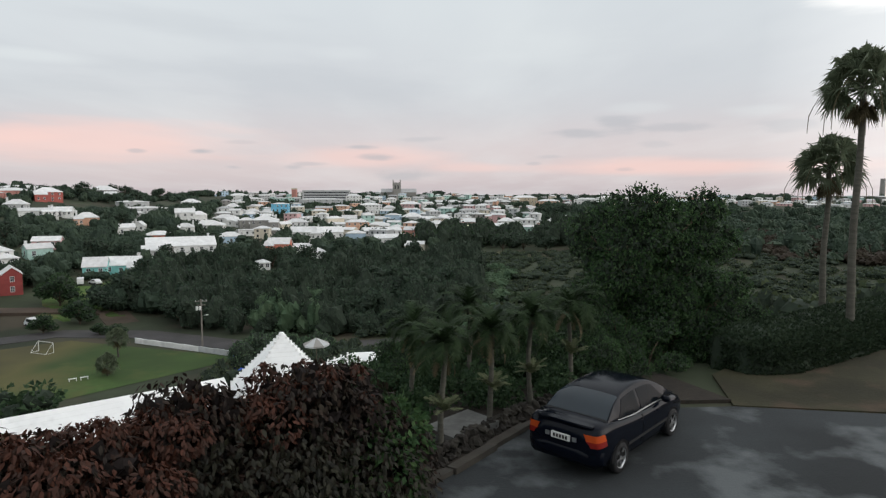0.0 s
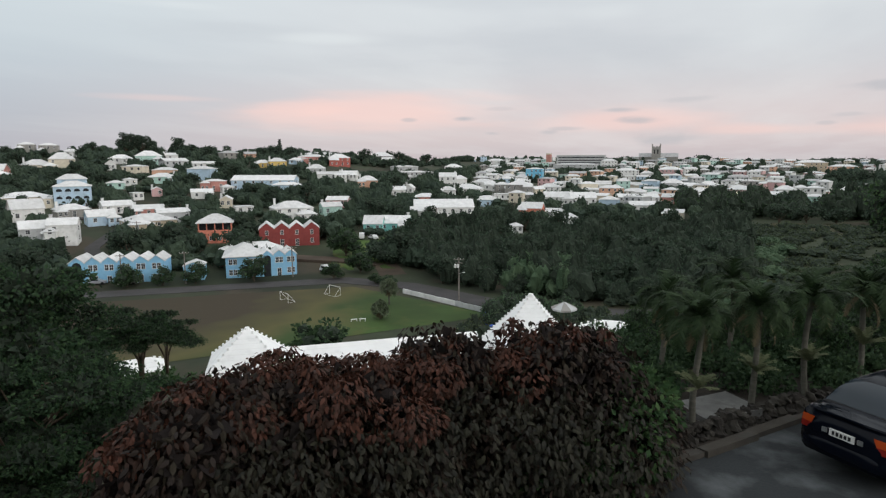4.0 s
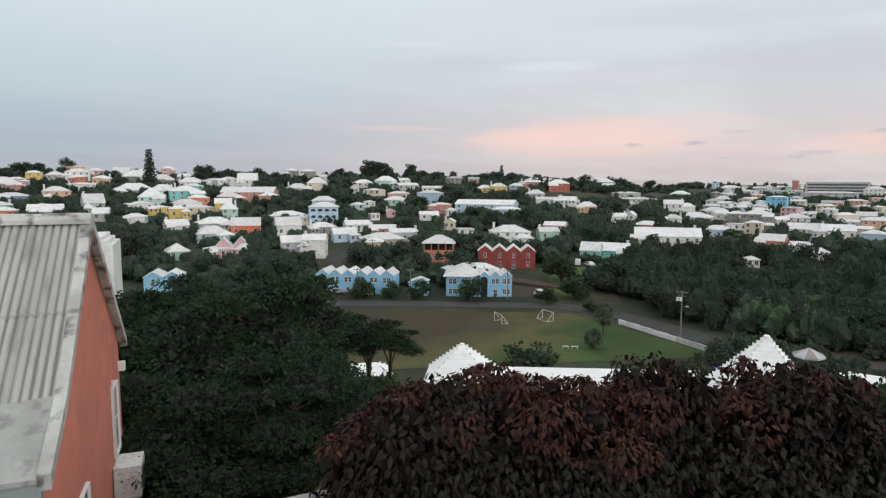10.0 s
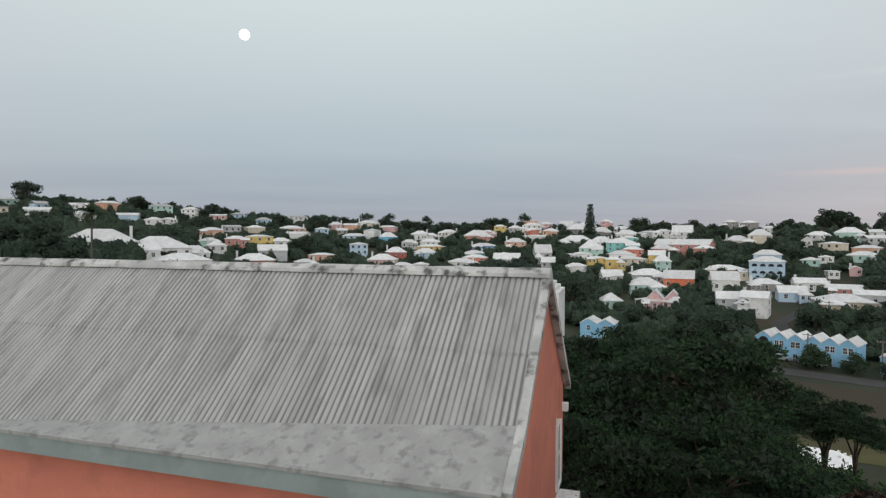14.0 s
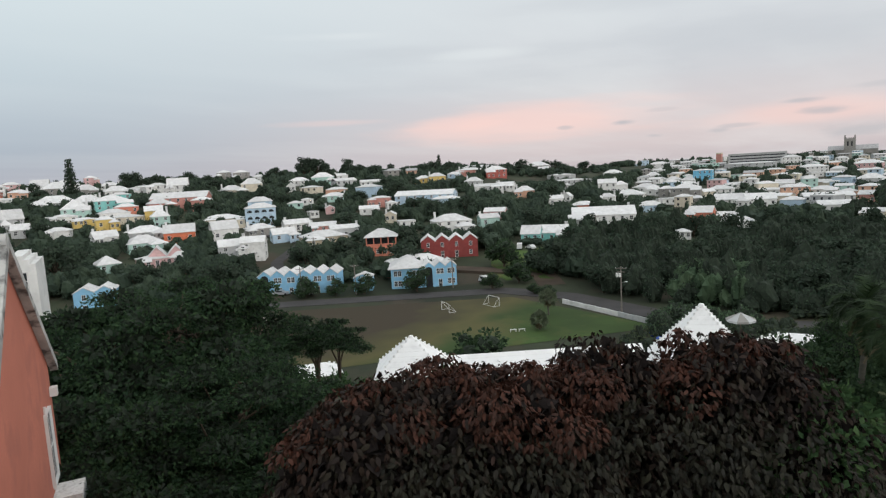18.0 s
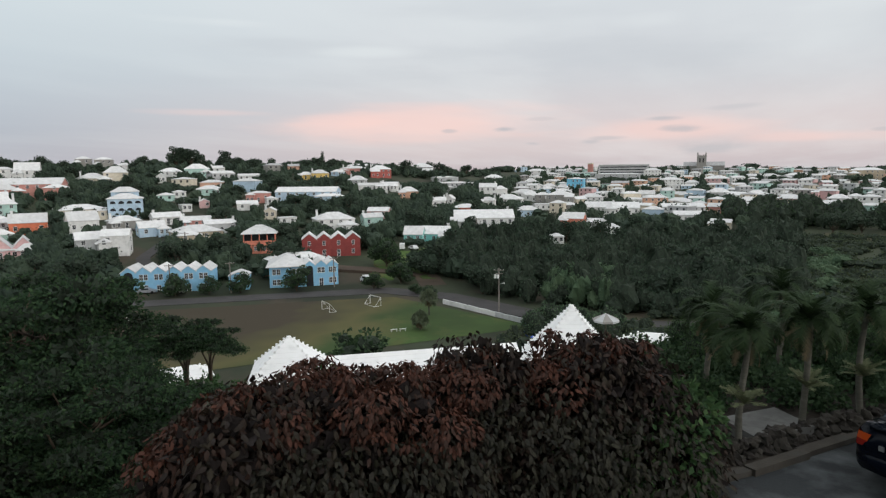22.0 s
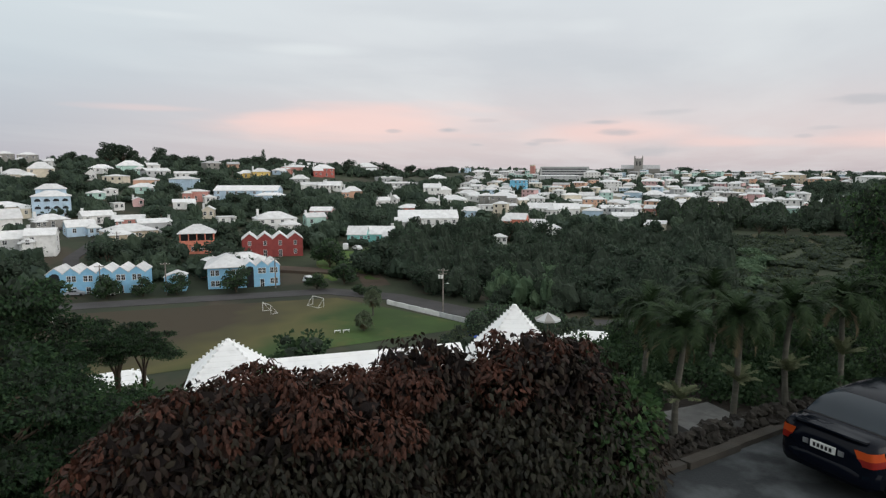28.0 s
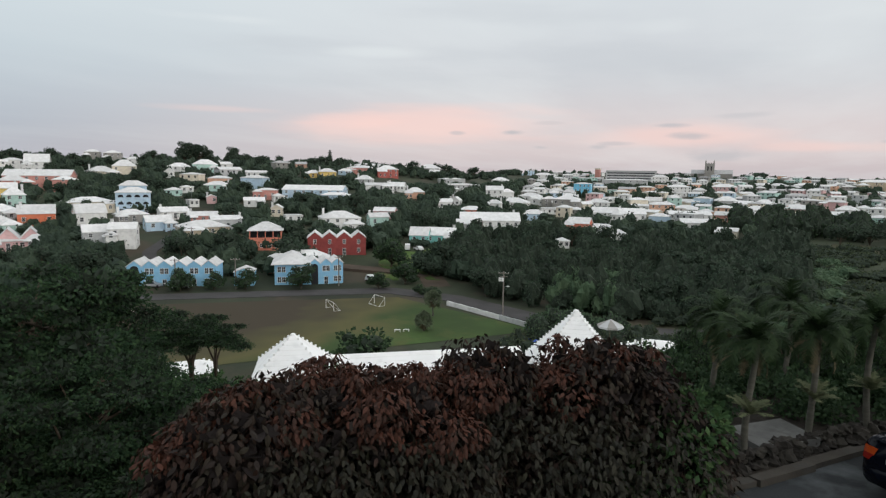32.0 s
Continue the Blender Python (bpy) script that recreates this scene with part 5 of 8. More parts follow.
def spline(rows, t):
    """Smooth reading of a table whose first column is t."""
    k = max(i for i in range(len(rows) - 1) if rows[i][0] <= t or i == 0)
    a, b = rows[k], rows[k + 1]
    p, q = rows[max(0, k - 1)], rows[min(len(rows) - 1, k + 2)]
    f = (t - a[0]) / (b[0] - a[0])
    out = []
    for c in range(1, len(a)):
        m0 = (b[c] - p[c]) / (b[0] - p[0]) * (b[0] - a[0])
        m1 = (q[c] - a[c]) / (q[0] - a[0]) * (b[0] - a[0])
        out.append((2 * f ** 3 - 3 * f ** 2 + 1) * a[c] + (f ** 3 - 2 * f ** 2 + f) * m0 + (3 * f ** 2 - 2 * f ** 3) * b[c] + (f ** 3 - f ** 2) * m1)
    return out


def car():
    """Saloon: +y is the nose; length 4.3, width 1.7, height 1.55."""
    o = thing("parked_car", "dark navy saloon car parked on the driveway", "car", Matrix.Translation((3.60, 13.33, -0.90)) @ Matrix.Rotation(radians(-41.5), 4, "Z"))
    # along the car: y, half width, sill, height of the widest line, shoulder
    low = [(-2.14, 0.62, 0.40, 0.60, 0.80), (-2.10, 0.74, 0.31, 0.64, 0.97), (-1.98, 0.80, 0.26, 0.68, 1.055), (-1.7, 0.83, 0.23, 0.72, 1.075), (-1.35, 0.845, 0.22, 0.74, 1.05), (-0.6, 0.85, 0.20, 0.74, 0.985),
           (0.3, 0.85, 0.20, 0.73, 0.955), (0.9, 0.845, 0.20, 0.71, 0.95), (1.3, 0.83, 0.21, 0.68, 0.905), (1.75, 0.80, 0.24, 0.62, 0.82), (2.08, 0.70, 0.30, 0.54, 0.70), (2.2, 0.50, 0.36, 0.50, 0.60)]
    b, vs, n = Build(), [], 44
    for i in range(n + 1):
        y = -2.14 + 4.34 * i / n
        hw, z0, zb, zt = spline(low, y)
        half = [(0.0, z0), (hw * 0.86, z0), (hw * 0.965, z0 + 0.07), (hw * 0.99, (z0 + zb) / 2), (hw, zb), (hw * 0.985, zb + (zt - zb) * 0.45), (hw * 0.95, zt - 0.06), (hw * 0.89, zt - 0.012), (hw * 0.6, zt + 0.018), (0.0, zt + 0.03)]
        ring = half + [(-x, z) for x, z in half[::-1][1:-1]]
        vs += [(x, y, z) for x, z in ring]
    m = 18
    b.add(vs, [(i * m + j, i * m + (j + 1) % m, (i + 1) * m + (j + 1) % m, (i + 1) * m + j) for i in range(n) for j in range(m)] + [tuple(range(m))[::-1], tuple(range(n * m, n * m + m))])
    part("body", b, M["navy"], o, smooth=True)
    # cabin: height of the crown along the car
    crown = [(-1.78, 1.00), (-1.60, 1.085), (-1.30, 1.29), (-0.95, 1.415), (-0.5, 1.475), (0.0, 1.488), (0.4, 1.455), (0.75, 1.335), (1.1, 1.16), (1.42, 0.97), (1.6, 0.90)]

    def shell(y, s, side=1, lift=0.0):
        """Point of the cabin: s runs from the waist (0) over the roof rail (0.5) to the middle (1)."""
        zt = spline(crown, y)[0]
        zl = 0.93 + 0.10 * sm(-0.4, -1.5, y)
        zt = max(zt, zl + 0.004)
        f = (zt - zl) / 0.55
        xl = 0.775 - 0.05 * sm(-1.0, -1.7, y) - 0.05 * sm(0.9, 1.5, y)
        xe = xl + (0.565 - xl) * f
        if s <= 0.5:
            k = s / 0.5
            x, z = xl + (xe - xl) * k ** 1.25, zl + (zt - 0.045 * f - zl) * k
            nx, nz = 0.93, 0.37
        else:
            k = (s - 0.5) / 0.5
            a = k * math.pi / 2
            x, z = xe * math.cos(a) ** 0.8, zt - 0.045 * f + 0.075 * f * math.sin(a) ** 0.7
            nx, nz = 0.6 * (1 - k) ** 2, 1.0
        return (side * (x + lift * nx), y, z + lift * nz)

    def patch(y0, y1, s0, s1, lift, sides=(1, -1), ny=8, ns=6, slant=(0.0, 0.0)):
        g = Build()
        for side in sides:
            vs = []
            for i in range(ny + 1):
                for j in range(ns + 1):
                    q = j / ns
                    a, c = y0 + slant[0] * q, y1 + slant[1] * q
                    vs.append(shell(a + (c - a) * i / ny, s0 + (s1 - s0) * q, side, lift))
            k = ns + 1
            fs = [(i * k + j, (i + 1) * k + j, (i + 1) * k + j + 1, i * k + j + 1) for i in range(ny) for j in range(ns)]
            g.add(vs, fs if side > 0 else [f[::-1] for f in fs])
        return g

    part("roof", patch(-1.76, 1.58, 0.0, 1.0, 0.0, ny=44, ns=16), M["navy"], o, smooth=True)
    part("rear_window", patch(-1.58, -0.98, 0.60, 1.0, 0.006), M["car_glass"], o, "sloping tinted rear window", smooth=True)
    part("windscreen", patch(0.58, 1.38, 0.60, 1.0, 0.006), M["car_glass"], o, smooth=True)
    part("rear_shelf", patch(-1.63, -1.585, 0.56, 1.0, 0.008, ny=1), M["black"], o)
    for s in (-1, 1):
        part("side_window", patch(-1.24, -0.30, 0.07, 0.44, 0.006, (s,), slant=(0.34, 0.03)), M["side_glass"], o, smooth=True)
        part("side_window", patch(-0.20, 1.02, 0.07, 0.44, 0.006, (s,), slant=(0.03, -0.50)), M["side_glass"], o, smooth=True)
        part("belt_strip", patch(-1.26, 1.05, 0.035, 0.06, 0.012, (s,), ny=16, ns=1), M["alloy"], o, "thin bright strip under the side windows")
        part("door_gap", Build().tube([(s * 0.852, -0.26, 0.30), (s * 0.86, -0.26, 0.70), (s * 0.815, -0.26, 0.95)], [0.006, 0.006, 0.006], 4), M["black"], o)
        part("wing_mirror", lump(Build(), s * 0.90, 0.72, 1.01, 0.11, 0.07, 0.075, n=8, rough=0.1), M["navy"], o, smooth=True)
        part("door_handle", Build().tube([(s * 0.845, -0.50, 0.84), (s * 0.87, -0.46, 0.845), (s * 0.87, -0.36, 0.845), (s * 0.845, -0.32, 0.84)], [0.012] * 4, 6), M["navy"], o)
        part("door_handle", Build().tube([(s * 0.845, 0.30, 0.82), (s * 0.87, 0.34, 0.825), (s * 0.87, 0.44, 0.825), (s * 0.845, 0.48, 0.82)], [0.012] * 4, 6), M["navy"], o)
        # tail lamp: a wedge that wraps the corner, amber over red
        for z0, z1, mat in ((0.70, 0.81, "red_lens"), (0.81, 0.94, "amber_lens")):
            t, rows = Build(), []
            for k in range(6):
                z = z0 + (z1 - z0) * k / 5
                for y in (-2.125, -2.10, -2.05, -1.98, -1.92 + 0.12 * (1.0 - z), -1.88 + 0.3 * (1.0 - z)):
                    hw, q0, zb, zt = spline(low, y)
                    x = hw * (1.0 if z < zb else 1.0 - 0.05 * ((z - zb) / max(0.05, zt - 0.06 - zb)) ** 2) + 0.008
                    rows.append((s * (x - (0.10 if y < -2.12 else 0.0)), y - 0.012, z))
            t.add(rows, [(6 * k + j, 6 * k + j + 1, 6 * k + j + 7, 6 * k + j + 6) for k in range(5) for j in range(5)])
            part("tail_lamp", t, M[mat], o, "wrap-round orange and red tail lamp", smooth=True)
        part("side_strip", Build().box(s * 0.842, s * 0.862, -0.95, 0.95, 0.47, 0.52), M["black"], o)
        for y in (-1.28, 1.28):
            hw = spline(low, y)[0]
            ring = [(s * (hw + 0.004), y + 0.375 * math.cos(math.pi * k / 14), 0.30 + 0.375 * math.sin(math.pi * k / 14)) for k in range(15)]
            # flat black half disc on the body side paints the wheel well's shade
            part("wheel_arch", Build().add(ring + [(s * 0.6, q[1], q[2]) for q in ring], [tuple(range(15)), tuple(range(15))[::-1]] + [(k, k + 1, 16 + k, 15 + k) for k in range(14)]), M["black"], o)
        for y in (-1.28, 1.28):
            w = thing("wheel", "", "", pose(s * 0.77, y, 0.31, 0, 90 * s, 0))
            w.parent = o
            tb = Build()
            prof = [(0.20, -0.09), (0.285, -0.095), (0.31, -0.06), (0.31, 0.06), (0.285, 0.095), (0.20, 0.09)]
            n = 28
            tb.add([(rr * math.cos(6.2832 * i / n), rr * math.sin(6.2832 * i / n), z) for i in range(n) for rr, z in prof],
                   [(i * 6 + j, ((i + 1) % n) * 6 + j, ((i + 1) % n) * 6 + j + 1, i * 6 + j + 1) for i in range(n) for j in range(5)])
            part("tyre", tb, M["black"], w, smooth=True)
            rb = Build()
            n = 24
            rb.add([(rr * math.cos(6.2832 * i / n), rr * math.sin(6.2832 * i / n), z) for i in range(n) for rr, z in ((0.205, 0.095), (0.185, 0.07), (0.185, -0.05))],
                   [(i * 3 + j, ((i + 1) % n) * 3 + j, ((i + 1) % n) * 3 + j + 1, i * 3 + j + 1) for i in range(n) for j in range(2)])
            for k in range(5):
                a = k * 1.2566
                d, q = Vector((math.cos(a), math.sin(a), 0)), Vector((-math.sin(a), math.cos(a), 0))
                rb.add([d * 0.03 + q * 0.04 + Vector((0, 0, 0.075)), d * 0.03 - q * 0.04 + Vector((0, 0, 0.075)), d * 0.19 - q * 0.03 + Vector((0, 0, 0.085)), d * 0.19 + q * 0.03 + Vector((0, 0, 0.085))], [(0, 1, 2, 3), (3, 2, 1, 0)])
            rb.tube([(0, 0, 0.02), (0, 0, 0.09)], [0.05, 0.045], 10)
            part("rim", rb, M["alloy"], w)
    sp, vs = Build(), []
    for k in range(13):
        x = -0.64 + 1.28 * k / 12
        e = (x / 0.64) ** 4 * 0.06
        vs += [(x, -2.13 + e, 1.075 - e * 0.3), (x, -1.98, 1.09 - e * 0.3), (x, -1.97, 1.112 - e * 0.3), (x, -2.12 + e, 1.105 - e * 0.3)]
    sp.add(vs, [(4 * k + j, 4 * k + (j + 1) % 4, 4 * k + 4 + (j + 1) % 4, 4 * k + 4 + j) for k in range(12) for j in range(4)] + [(0, 1, 2, 3), (51, 50, 49, 48)])
    part("spoiler", sp, M["navy"], o, "low boot spoiler")
    bp, vs = Build(), []
    for k in range(17):
        a = -1 + k / 8
        hw, y = 0.835 * math.copysign(abs(a) ** 0.8, a), -2.185 + 0.22 * abs(a) ** 4
        vs += [(hw, y + 0.03, 0.34), (hw, y, 0.40), (hw, y, 0.55), (hw, y + 0.04, 0.60)]
    bp.add(vs, [(4 * k + j, 4 * k + 4 + j, 4 * k + 5 + j, 4 * k + 1 + j) for k in range(16) for j in range(3)])
    part("bumper", bp, M["navy"], o, smooth=True)
    pl = part("number_plate", Build().box(-0.21, 0.21, -2.165, -2.13, 0.72, 0.84), M["plate"], o, "white plate with dark bars")
    for i in range(5):
        part("bar", Build().box(-0.16 + i * 0.068, -0.16 + i * 0.068 + 0.045, -2.171, -2.166, 0.745, 0.815), M["black"], pl)
    for s in (-1, 1):
        part("reflector", Build().box(s * 0.30 - 0.045, s * 0.30 + 0.045, -2.16, -2.13, 0.74, 0.82), M["alloy"], o)


car()

# ---- the red-leaved hedge and plants by the house ----
M["poinciana"] = leaf_material("feathery_leaves", [(0.020, 0.042, 0.022), (0.034, 0.066, 0.030), (0.060, 0.104, 0.042)], 0.6, 0.3)
# copper and bronze leaves are also darkened for the shade low on the hedge
M["copper"] = leaf_material("copper_leaves", [(0.014, 0.010, 0.008), (0.021, 0.014, 0.011), (0.024, 0.020, 0.012), (0.037, 0.018, 0.013), (0.031, 0.027, 0.016)], 0.5, 0.2)
M["copper_red"] = leaf_material("red_young_leaves", [(0.0313, 0.0167, 0.0117), (0.0635, 0.0254, 0.0167), (0.1026, 0.0371, 0.0224)], 0.5, 0.2)


M["bronze"] = leaf_material("bronze_leaves", [(0.011, 0.011, 0.008), (0.018, 0.018, 0.012), (0.032, 0.031, 0.018), (0.021, 0.017, 0.012)], 0.45, 0.2)
for k in ("copper", "copper_red", "bronze"):
    M[k].node_tree.nodes["Principled BSDF"].inputs["Specular IOR Level"].default_value = 0.16
# near-black: the shade deep in the hedge is painted with this
M["copper_core"] = material("hedge_shade_colour", (0.012, 0.008, 0.007), 0.95, 0.4, 2.0, 20.0, 0.5)


def hanging_leaves(b, rng, blobs, count, size, shell=0.85):
    """Broad oval leaves that hang over one another, their faces turned out of the lump."""
    wts = [q[3] * q[4] + q[4] * q[5] + q[3] * q[5] for q in blobs]
    vs, fs = [], []
    for q in rng.choices(blobs, wts, k=count):
        u = Vector((rng.gauss(0, 1), rng.gauss(0, 1), rng.gauss(0.15, 1))).normalized()
        k = (shell + (1 - shell) * rng.random()) * (1 + 0.12 * math.sin(5 * u.x + 3 * q[0]) * math.cos(5 * u.z + 2 * q[1]))
        p = Vector((q[0] + u.x * q[3] * k, q[1] + u.y * q[4] * k, q[2] + u.z * q[5] * k))
        if noise.noise(p * 1.6) < -0.22 and p.z < 2.3 and rng.random() < 0.8:
            continue
        s = size * rng.uniform(0.6, 1.3)
        out = Vector((u.x, u.y, max(u.z, 0) * 0.5)) + Vector((rng.gauss(0, 0.35), rng.gauss(0, 0.35), rng.gauss(0, 0.3)))
        tip = (out * 0.45 + Vector((rng.gauss(0, 0.3), rng.gauss(0, 0.3), -rng.uniform(0.2, 1.2)))).normalized()
        side = tip.cross(out + Vector((0, 0, 0.3))).normalized()
        nrm = side.cross(tip)
        if nrm.dot(u) < 0:
            nrm = -nrm
        c = s * rng.uniform(-0.02, 0.10)
        j = len(vs)
        vs += [p, p + tip * s * 0.28 + side * s * 0.22 - nrm * c, p + tip * s * 0.66 + side * s * 0.19 - nrm * c, p + tip * s - nrm * s * 0.1,
               p + tip * s * 0.66 - side * s * 0.19 - nrm * c, p + tip * s * 0.28 - side * s * 0.22 - nrm * c, p + tip * s * 0.5]
        fs += [(j, j + 1, j + 6), (j + 1, j + 2, j + 6), (j + 2, j + 3, j + 6), (j + 3, j + 4, j + 6), (j + 4, j + 5, j + 6), (j + 5, j, j + 6)]
    return b.add(vs, fs)


def copper_hedge():
    rng = random.Random(11)
    o = thing("copperleaf_hedge", "large hedge of dark red and bronze copperleaf", "hedge", pose(0, 0, -0.9))
    crest = [(48, 8.4, 1.36), (45, 8.55, 1.76), (41.5, 8.7, 1.88), (38, 8.9, 1.76), (33, 9.0, 1.68), (29, 9.1, 1.66), (25, 9.6, 1.80), (21, 9.9, 2.06), (16, 10.2, 2.08), (12, 10.3, 1.86), (8.5, 10.3, 1.35)]
    bl, top, low = [], [], []
    for i, (az, d, z) in enumerate(crest):
        x, y = -d * math.sin(radians(az)), d * math.cos(radians(az))
        hz = z + 0.9
        for k in range(3):
            jx, jy = rng.uniform(-0.45, 0.45), rng.uniform(-0.45, 0.45)
            bl.append((x + jx, y + jy, hz * (0.24 + 0.19 * k), 1.25 - 0.12 * k, 1.25 - 0.12 * k, hz * 0.32))
        low.append((x * 0.93, y * 0.93, hz * 0.36, 1.15, 1.15, hz * 0.36))
        for k in range(3 if az > 14 else 0):
            q = rng.uniform(0.35, 0.65)
            top.append((x + rng.uniform(-0.8, 0.8), y + rng.uniform(-0.8, 0.8), hz * rng.uniform(0.66, 0.82), q, q, q * 0.62))
    for k in range(26):
        az, d, z = crest[rng.randrange(len(crest))]
        az += rng.uniform(-2.5, 2.5)
        z -= 0.25 if 11 < az < 24 else 0.1
        q = rng.uniform(0.10, 0.2)
        top.append((-d * math.sin(radians(az)) + rng.uniform(-0.4, 0.4), d * math.cos(radians(az)) + rng.uniform(-0.4, 0.4), z + 0.9 - rng.uniform(0.0, 0.35), q, q, q * 1.1))
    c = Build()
    # inner leaf quads in the near-black shade colour, behind the real foliage
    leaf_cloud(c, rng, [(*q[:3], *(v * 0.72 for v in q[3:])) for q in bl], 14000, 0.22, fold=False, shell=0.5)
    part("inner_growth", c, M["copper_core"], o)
    part("leaves", hanging_leaves(Build(), rng, bl, 34000, 0.13, shell=0.76), M["copper"], o)
    part("bronze_leaves", hanging_leaves(Build(), rng, low, 15000, 0.125, shell=0.82), M["bronze"], o, "olive-bronze older leaves on the flanks")
    part("young_leaves", hanging_leaves(Build(), rng, top, 18000, 0.11, shell=0.75), M["copper_red"], o, "rust-red young leaves along the crest")
    x, y = -1.2, 10.0
    part("green_leaves", leaf_cloud(Build(), rng, [(x, y, 0.8, 0.8, 0.8, 0.9), (x + 0.3, y + 0.5, 1.3, 0.6, 0.6, 0.6), (-2.6, 9.6, 0.5, 1.0, 0.9, 0.6)], 3200, 0.13, droop=0.7, shell=0.6), M["mid_green"], o, "plain green leaves at the open end")


copper_hedge()



# ---- terraces and single buildings on the slope ----
M["sky_blue"] = material("sky_blue_paint", (0.25, 0.50, 0.70), 0.85, 0.08, 0.4, 6.0, 0.1, stain=(0.18, 0.38, 0.55), stain_amt=0.4)
M["brick_red"] = material("brick_red_paint", (0.26, 0.055, 0.05), 0.85, 0.15, 0.4, 6.0, 0.1, stain=(0.17, 0.035, 0.035), stain_amt=0.5)
# near-black tone that paints in the shade of openings and the veranda
M["painted_shade"] = material("opening_shade", (0.02, 0.022, 0.025), 0.9, 0.2, 1.0, 5.0, 0.0)


def terrace(name, label, x0, y0, x1, y1, z, n, h, gh, depth, mat, roof, win, skip=(), doors=()):
    """A row under a run of small front gables; (x0, y0) and (x1, y1) are the ends of its front."""
    d = Vector((x1 - x0, y1 - y0, 0))
    o = thing(name, label, "house", Matrix.Translation((x0, y0, z)) @ Matrix.Rotation(math.atan2(d.y, d.x), 4, "Z"))
    w = d.length
    g = w / n
    b = Build().box(0, w, 0, depth, -3, h)
    for i in range(n):
        b.add([(i * g, 0, h), (i * g + g, 0, h), (i * g + g / 2, 0, h + gh)], [(0, 1, 2)])
    part("wall", b, mat, o)
    for i in range(n):
        k = Build()
        gable_roof(k, g, depth, gh, h + 0.12, along="y", over=0.18)
        r = Build().add([(p[0] + i * g + g / 2, p[1] + depth / 2, p[2]) for p in k.v], k.f)
        part("roof", r, roof, o)
        if i in skip:
            continue
        for zz in (0.9, h * 0.5 + 0.9):
            if i in doors and zz < 1:
                part("door", window_mesh(0.9, 2.0), None, o, at=pose(i * g + g / 2, 0, 0.1))
                continue
            for s in win:
                part("window", window_mesh(0.8, 1.3), None, o, at=pose(i * g + g / 2 + s, 0, zz))
    for i in skip:
        # solid dark shape on the wall, painting the shade of the archway
        q = Build().box(i * g + g * 0.2, i * g + g * 0.8, -0.03, 0.4, 0.0, h * 0.86)
        n2 = 8
        cx, hw = i * g + g / 2, g * 0.3
        q.add([(cx + hw * math.cos(math.pi * a / n2), -0.03, h * 0.86 + hw * 0.9 * math.sin(math.pi * a / n2)) for a in range(n2 + 1)], [tuple(range(n2 + 1))])
        part("archway", q, M["painted_shade"], o, "arched stair opening, its shade painted flat and dark")
    dist = math.hypot(x0, y0)
    for f in (0.25, 0.75):
        x, y = x0 + d.x * f, y0 + d.y * f
        dd = math.hypot(x, y)
        HOUSES.append((math.degrees(math.atan2(-x, y)), math.degrees(math.atan(w * 0.25 / dd)), dd, math.degrees(math.atan((z - 4.5) / dd)), math.degrees(math.atan((z + h + gh - 4.5) / dd))))
    return o


BLUE = "sky-blue two-storey terrace under white wavy gables"
terrace("blue_terrace", BLUE, -141.5, 99.0, -124.0, 111.6, -26, 6, 5.4, 1.5, 8, M["sky_blue"], M["roof"], (-0.55, 0.55), (0,), (2, 4))
terrace("blue_terrace", "small sky-blue annex with a white gable", -120.6, 114.2, -116.7, 117.2, -26, 1, 3.8, 1.0, 5, M["sky_blue"], M["roof"], (0.0,), (), (0,))
terrace("blue_terrace", "sky-blue terrace end beside the dark stair arch", -106.2, 126.3, -99.8, 132.5, -26, 3, 5.6, 1.3, 8, M["sky_blue"], M["roof"], (-0.5, 0.5), (0,), (1,))
terrace("blue_terrace", "distant blue terrace end half hidden by trees", -168.5, 63.5, -163.5, 71.5, -26, 2, 5.4, 1.4, 8, M["sky_blue"], M["roof"], (0.0,))
terrace("red_terrace", "brick-red terrace with four white front gables", -127.6, 151.3, -113.4, 162.6, -22.6, 4, 5.4, 1.9, 8, M["brick_red"], M["roof"], (0.0,), (), (1, 2))


def blue_hall():
    o = thing("blue_house", "sky-blue block with a broad white hipped roof", "house", Matrix.Translation((-113.0, 120.8, -26)) @ Matrix.Rotation(radians(39.5), 4, "Z"))
    part("wall", Build().box(0, 8.6, 0, 13, -3, 5.6), M["sky_blue"], o)
    r = Build()
    hip_roof(r, 9.6, 14, 2.6, 0, over=0.3)
    part("roof", r, M["roof"], o, at=pose(4.3, 6.5, 5.7))
    for x in (1.2, 2.3, 6.2, 7.3):
        for z in (0.9, 3.6):
            part("window", window_mesh(0.8, 1.3), None, o, at=pose(x, 0, z))
    x = Build()
    hip_roof(x, 17, 8, 2.2, 0, over=0.3)
    b = thing("store_house", "low building with a wide white roof behind the terrace", "house", Matrix.Translation((-122, 134, -25.5)) @ Matrix.Rotation(radians(39), 4, "Z"))
    part("wall", Build().box(-4, 13, -4, 4, -3, 4.6), M["coral"], b)
    part("roof", x, M["roof"], b, at=pose(4.5, 0, 4.7))


blue_hall()


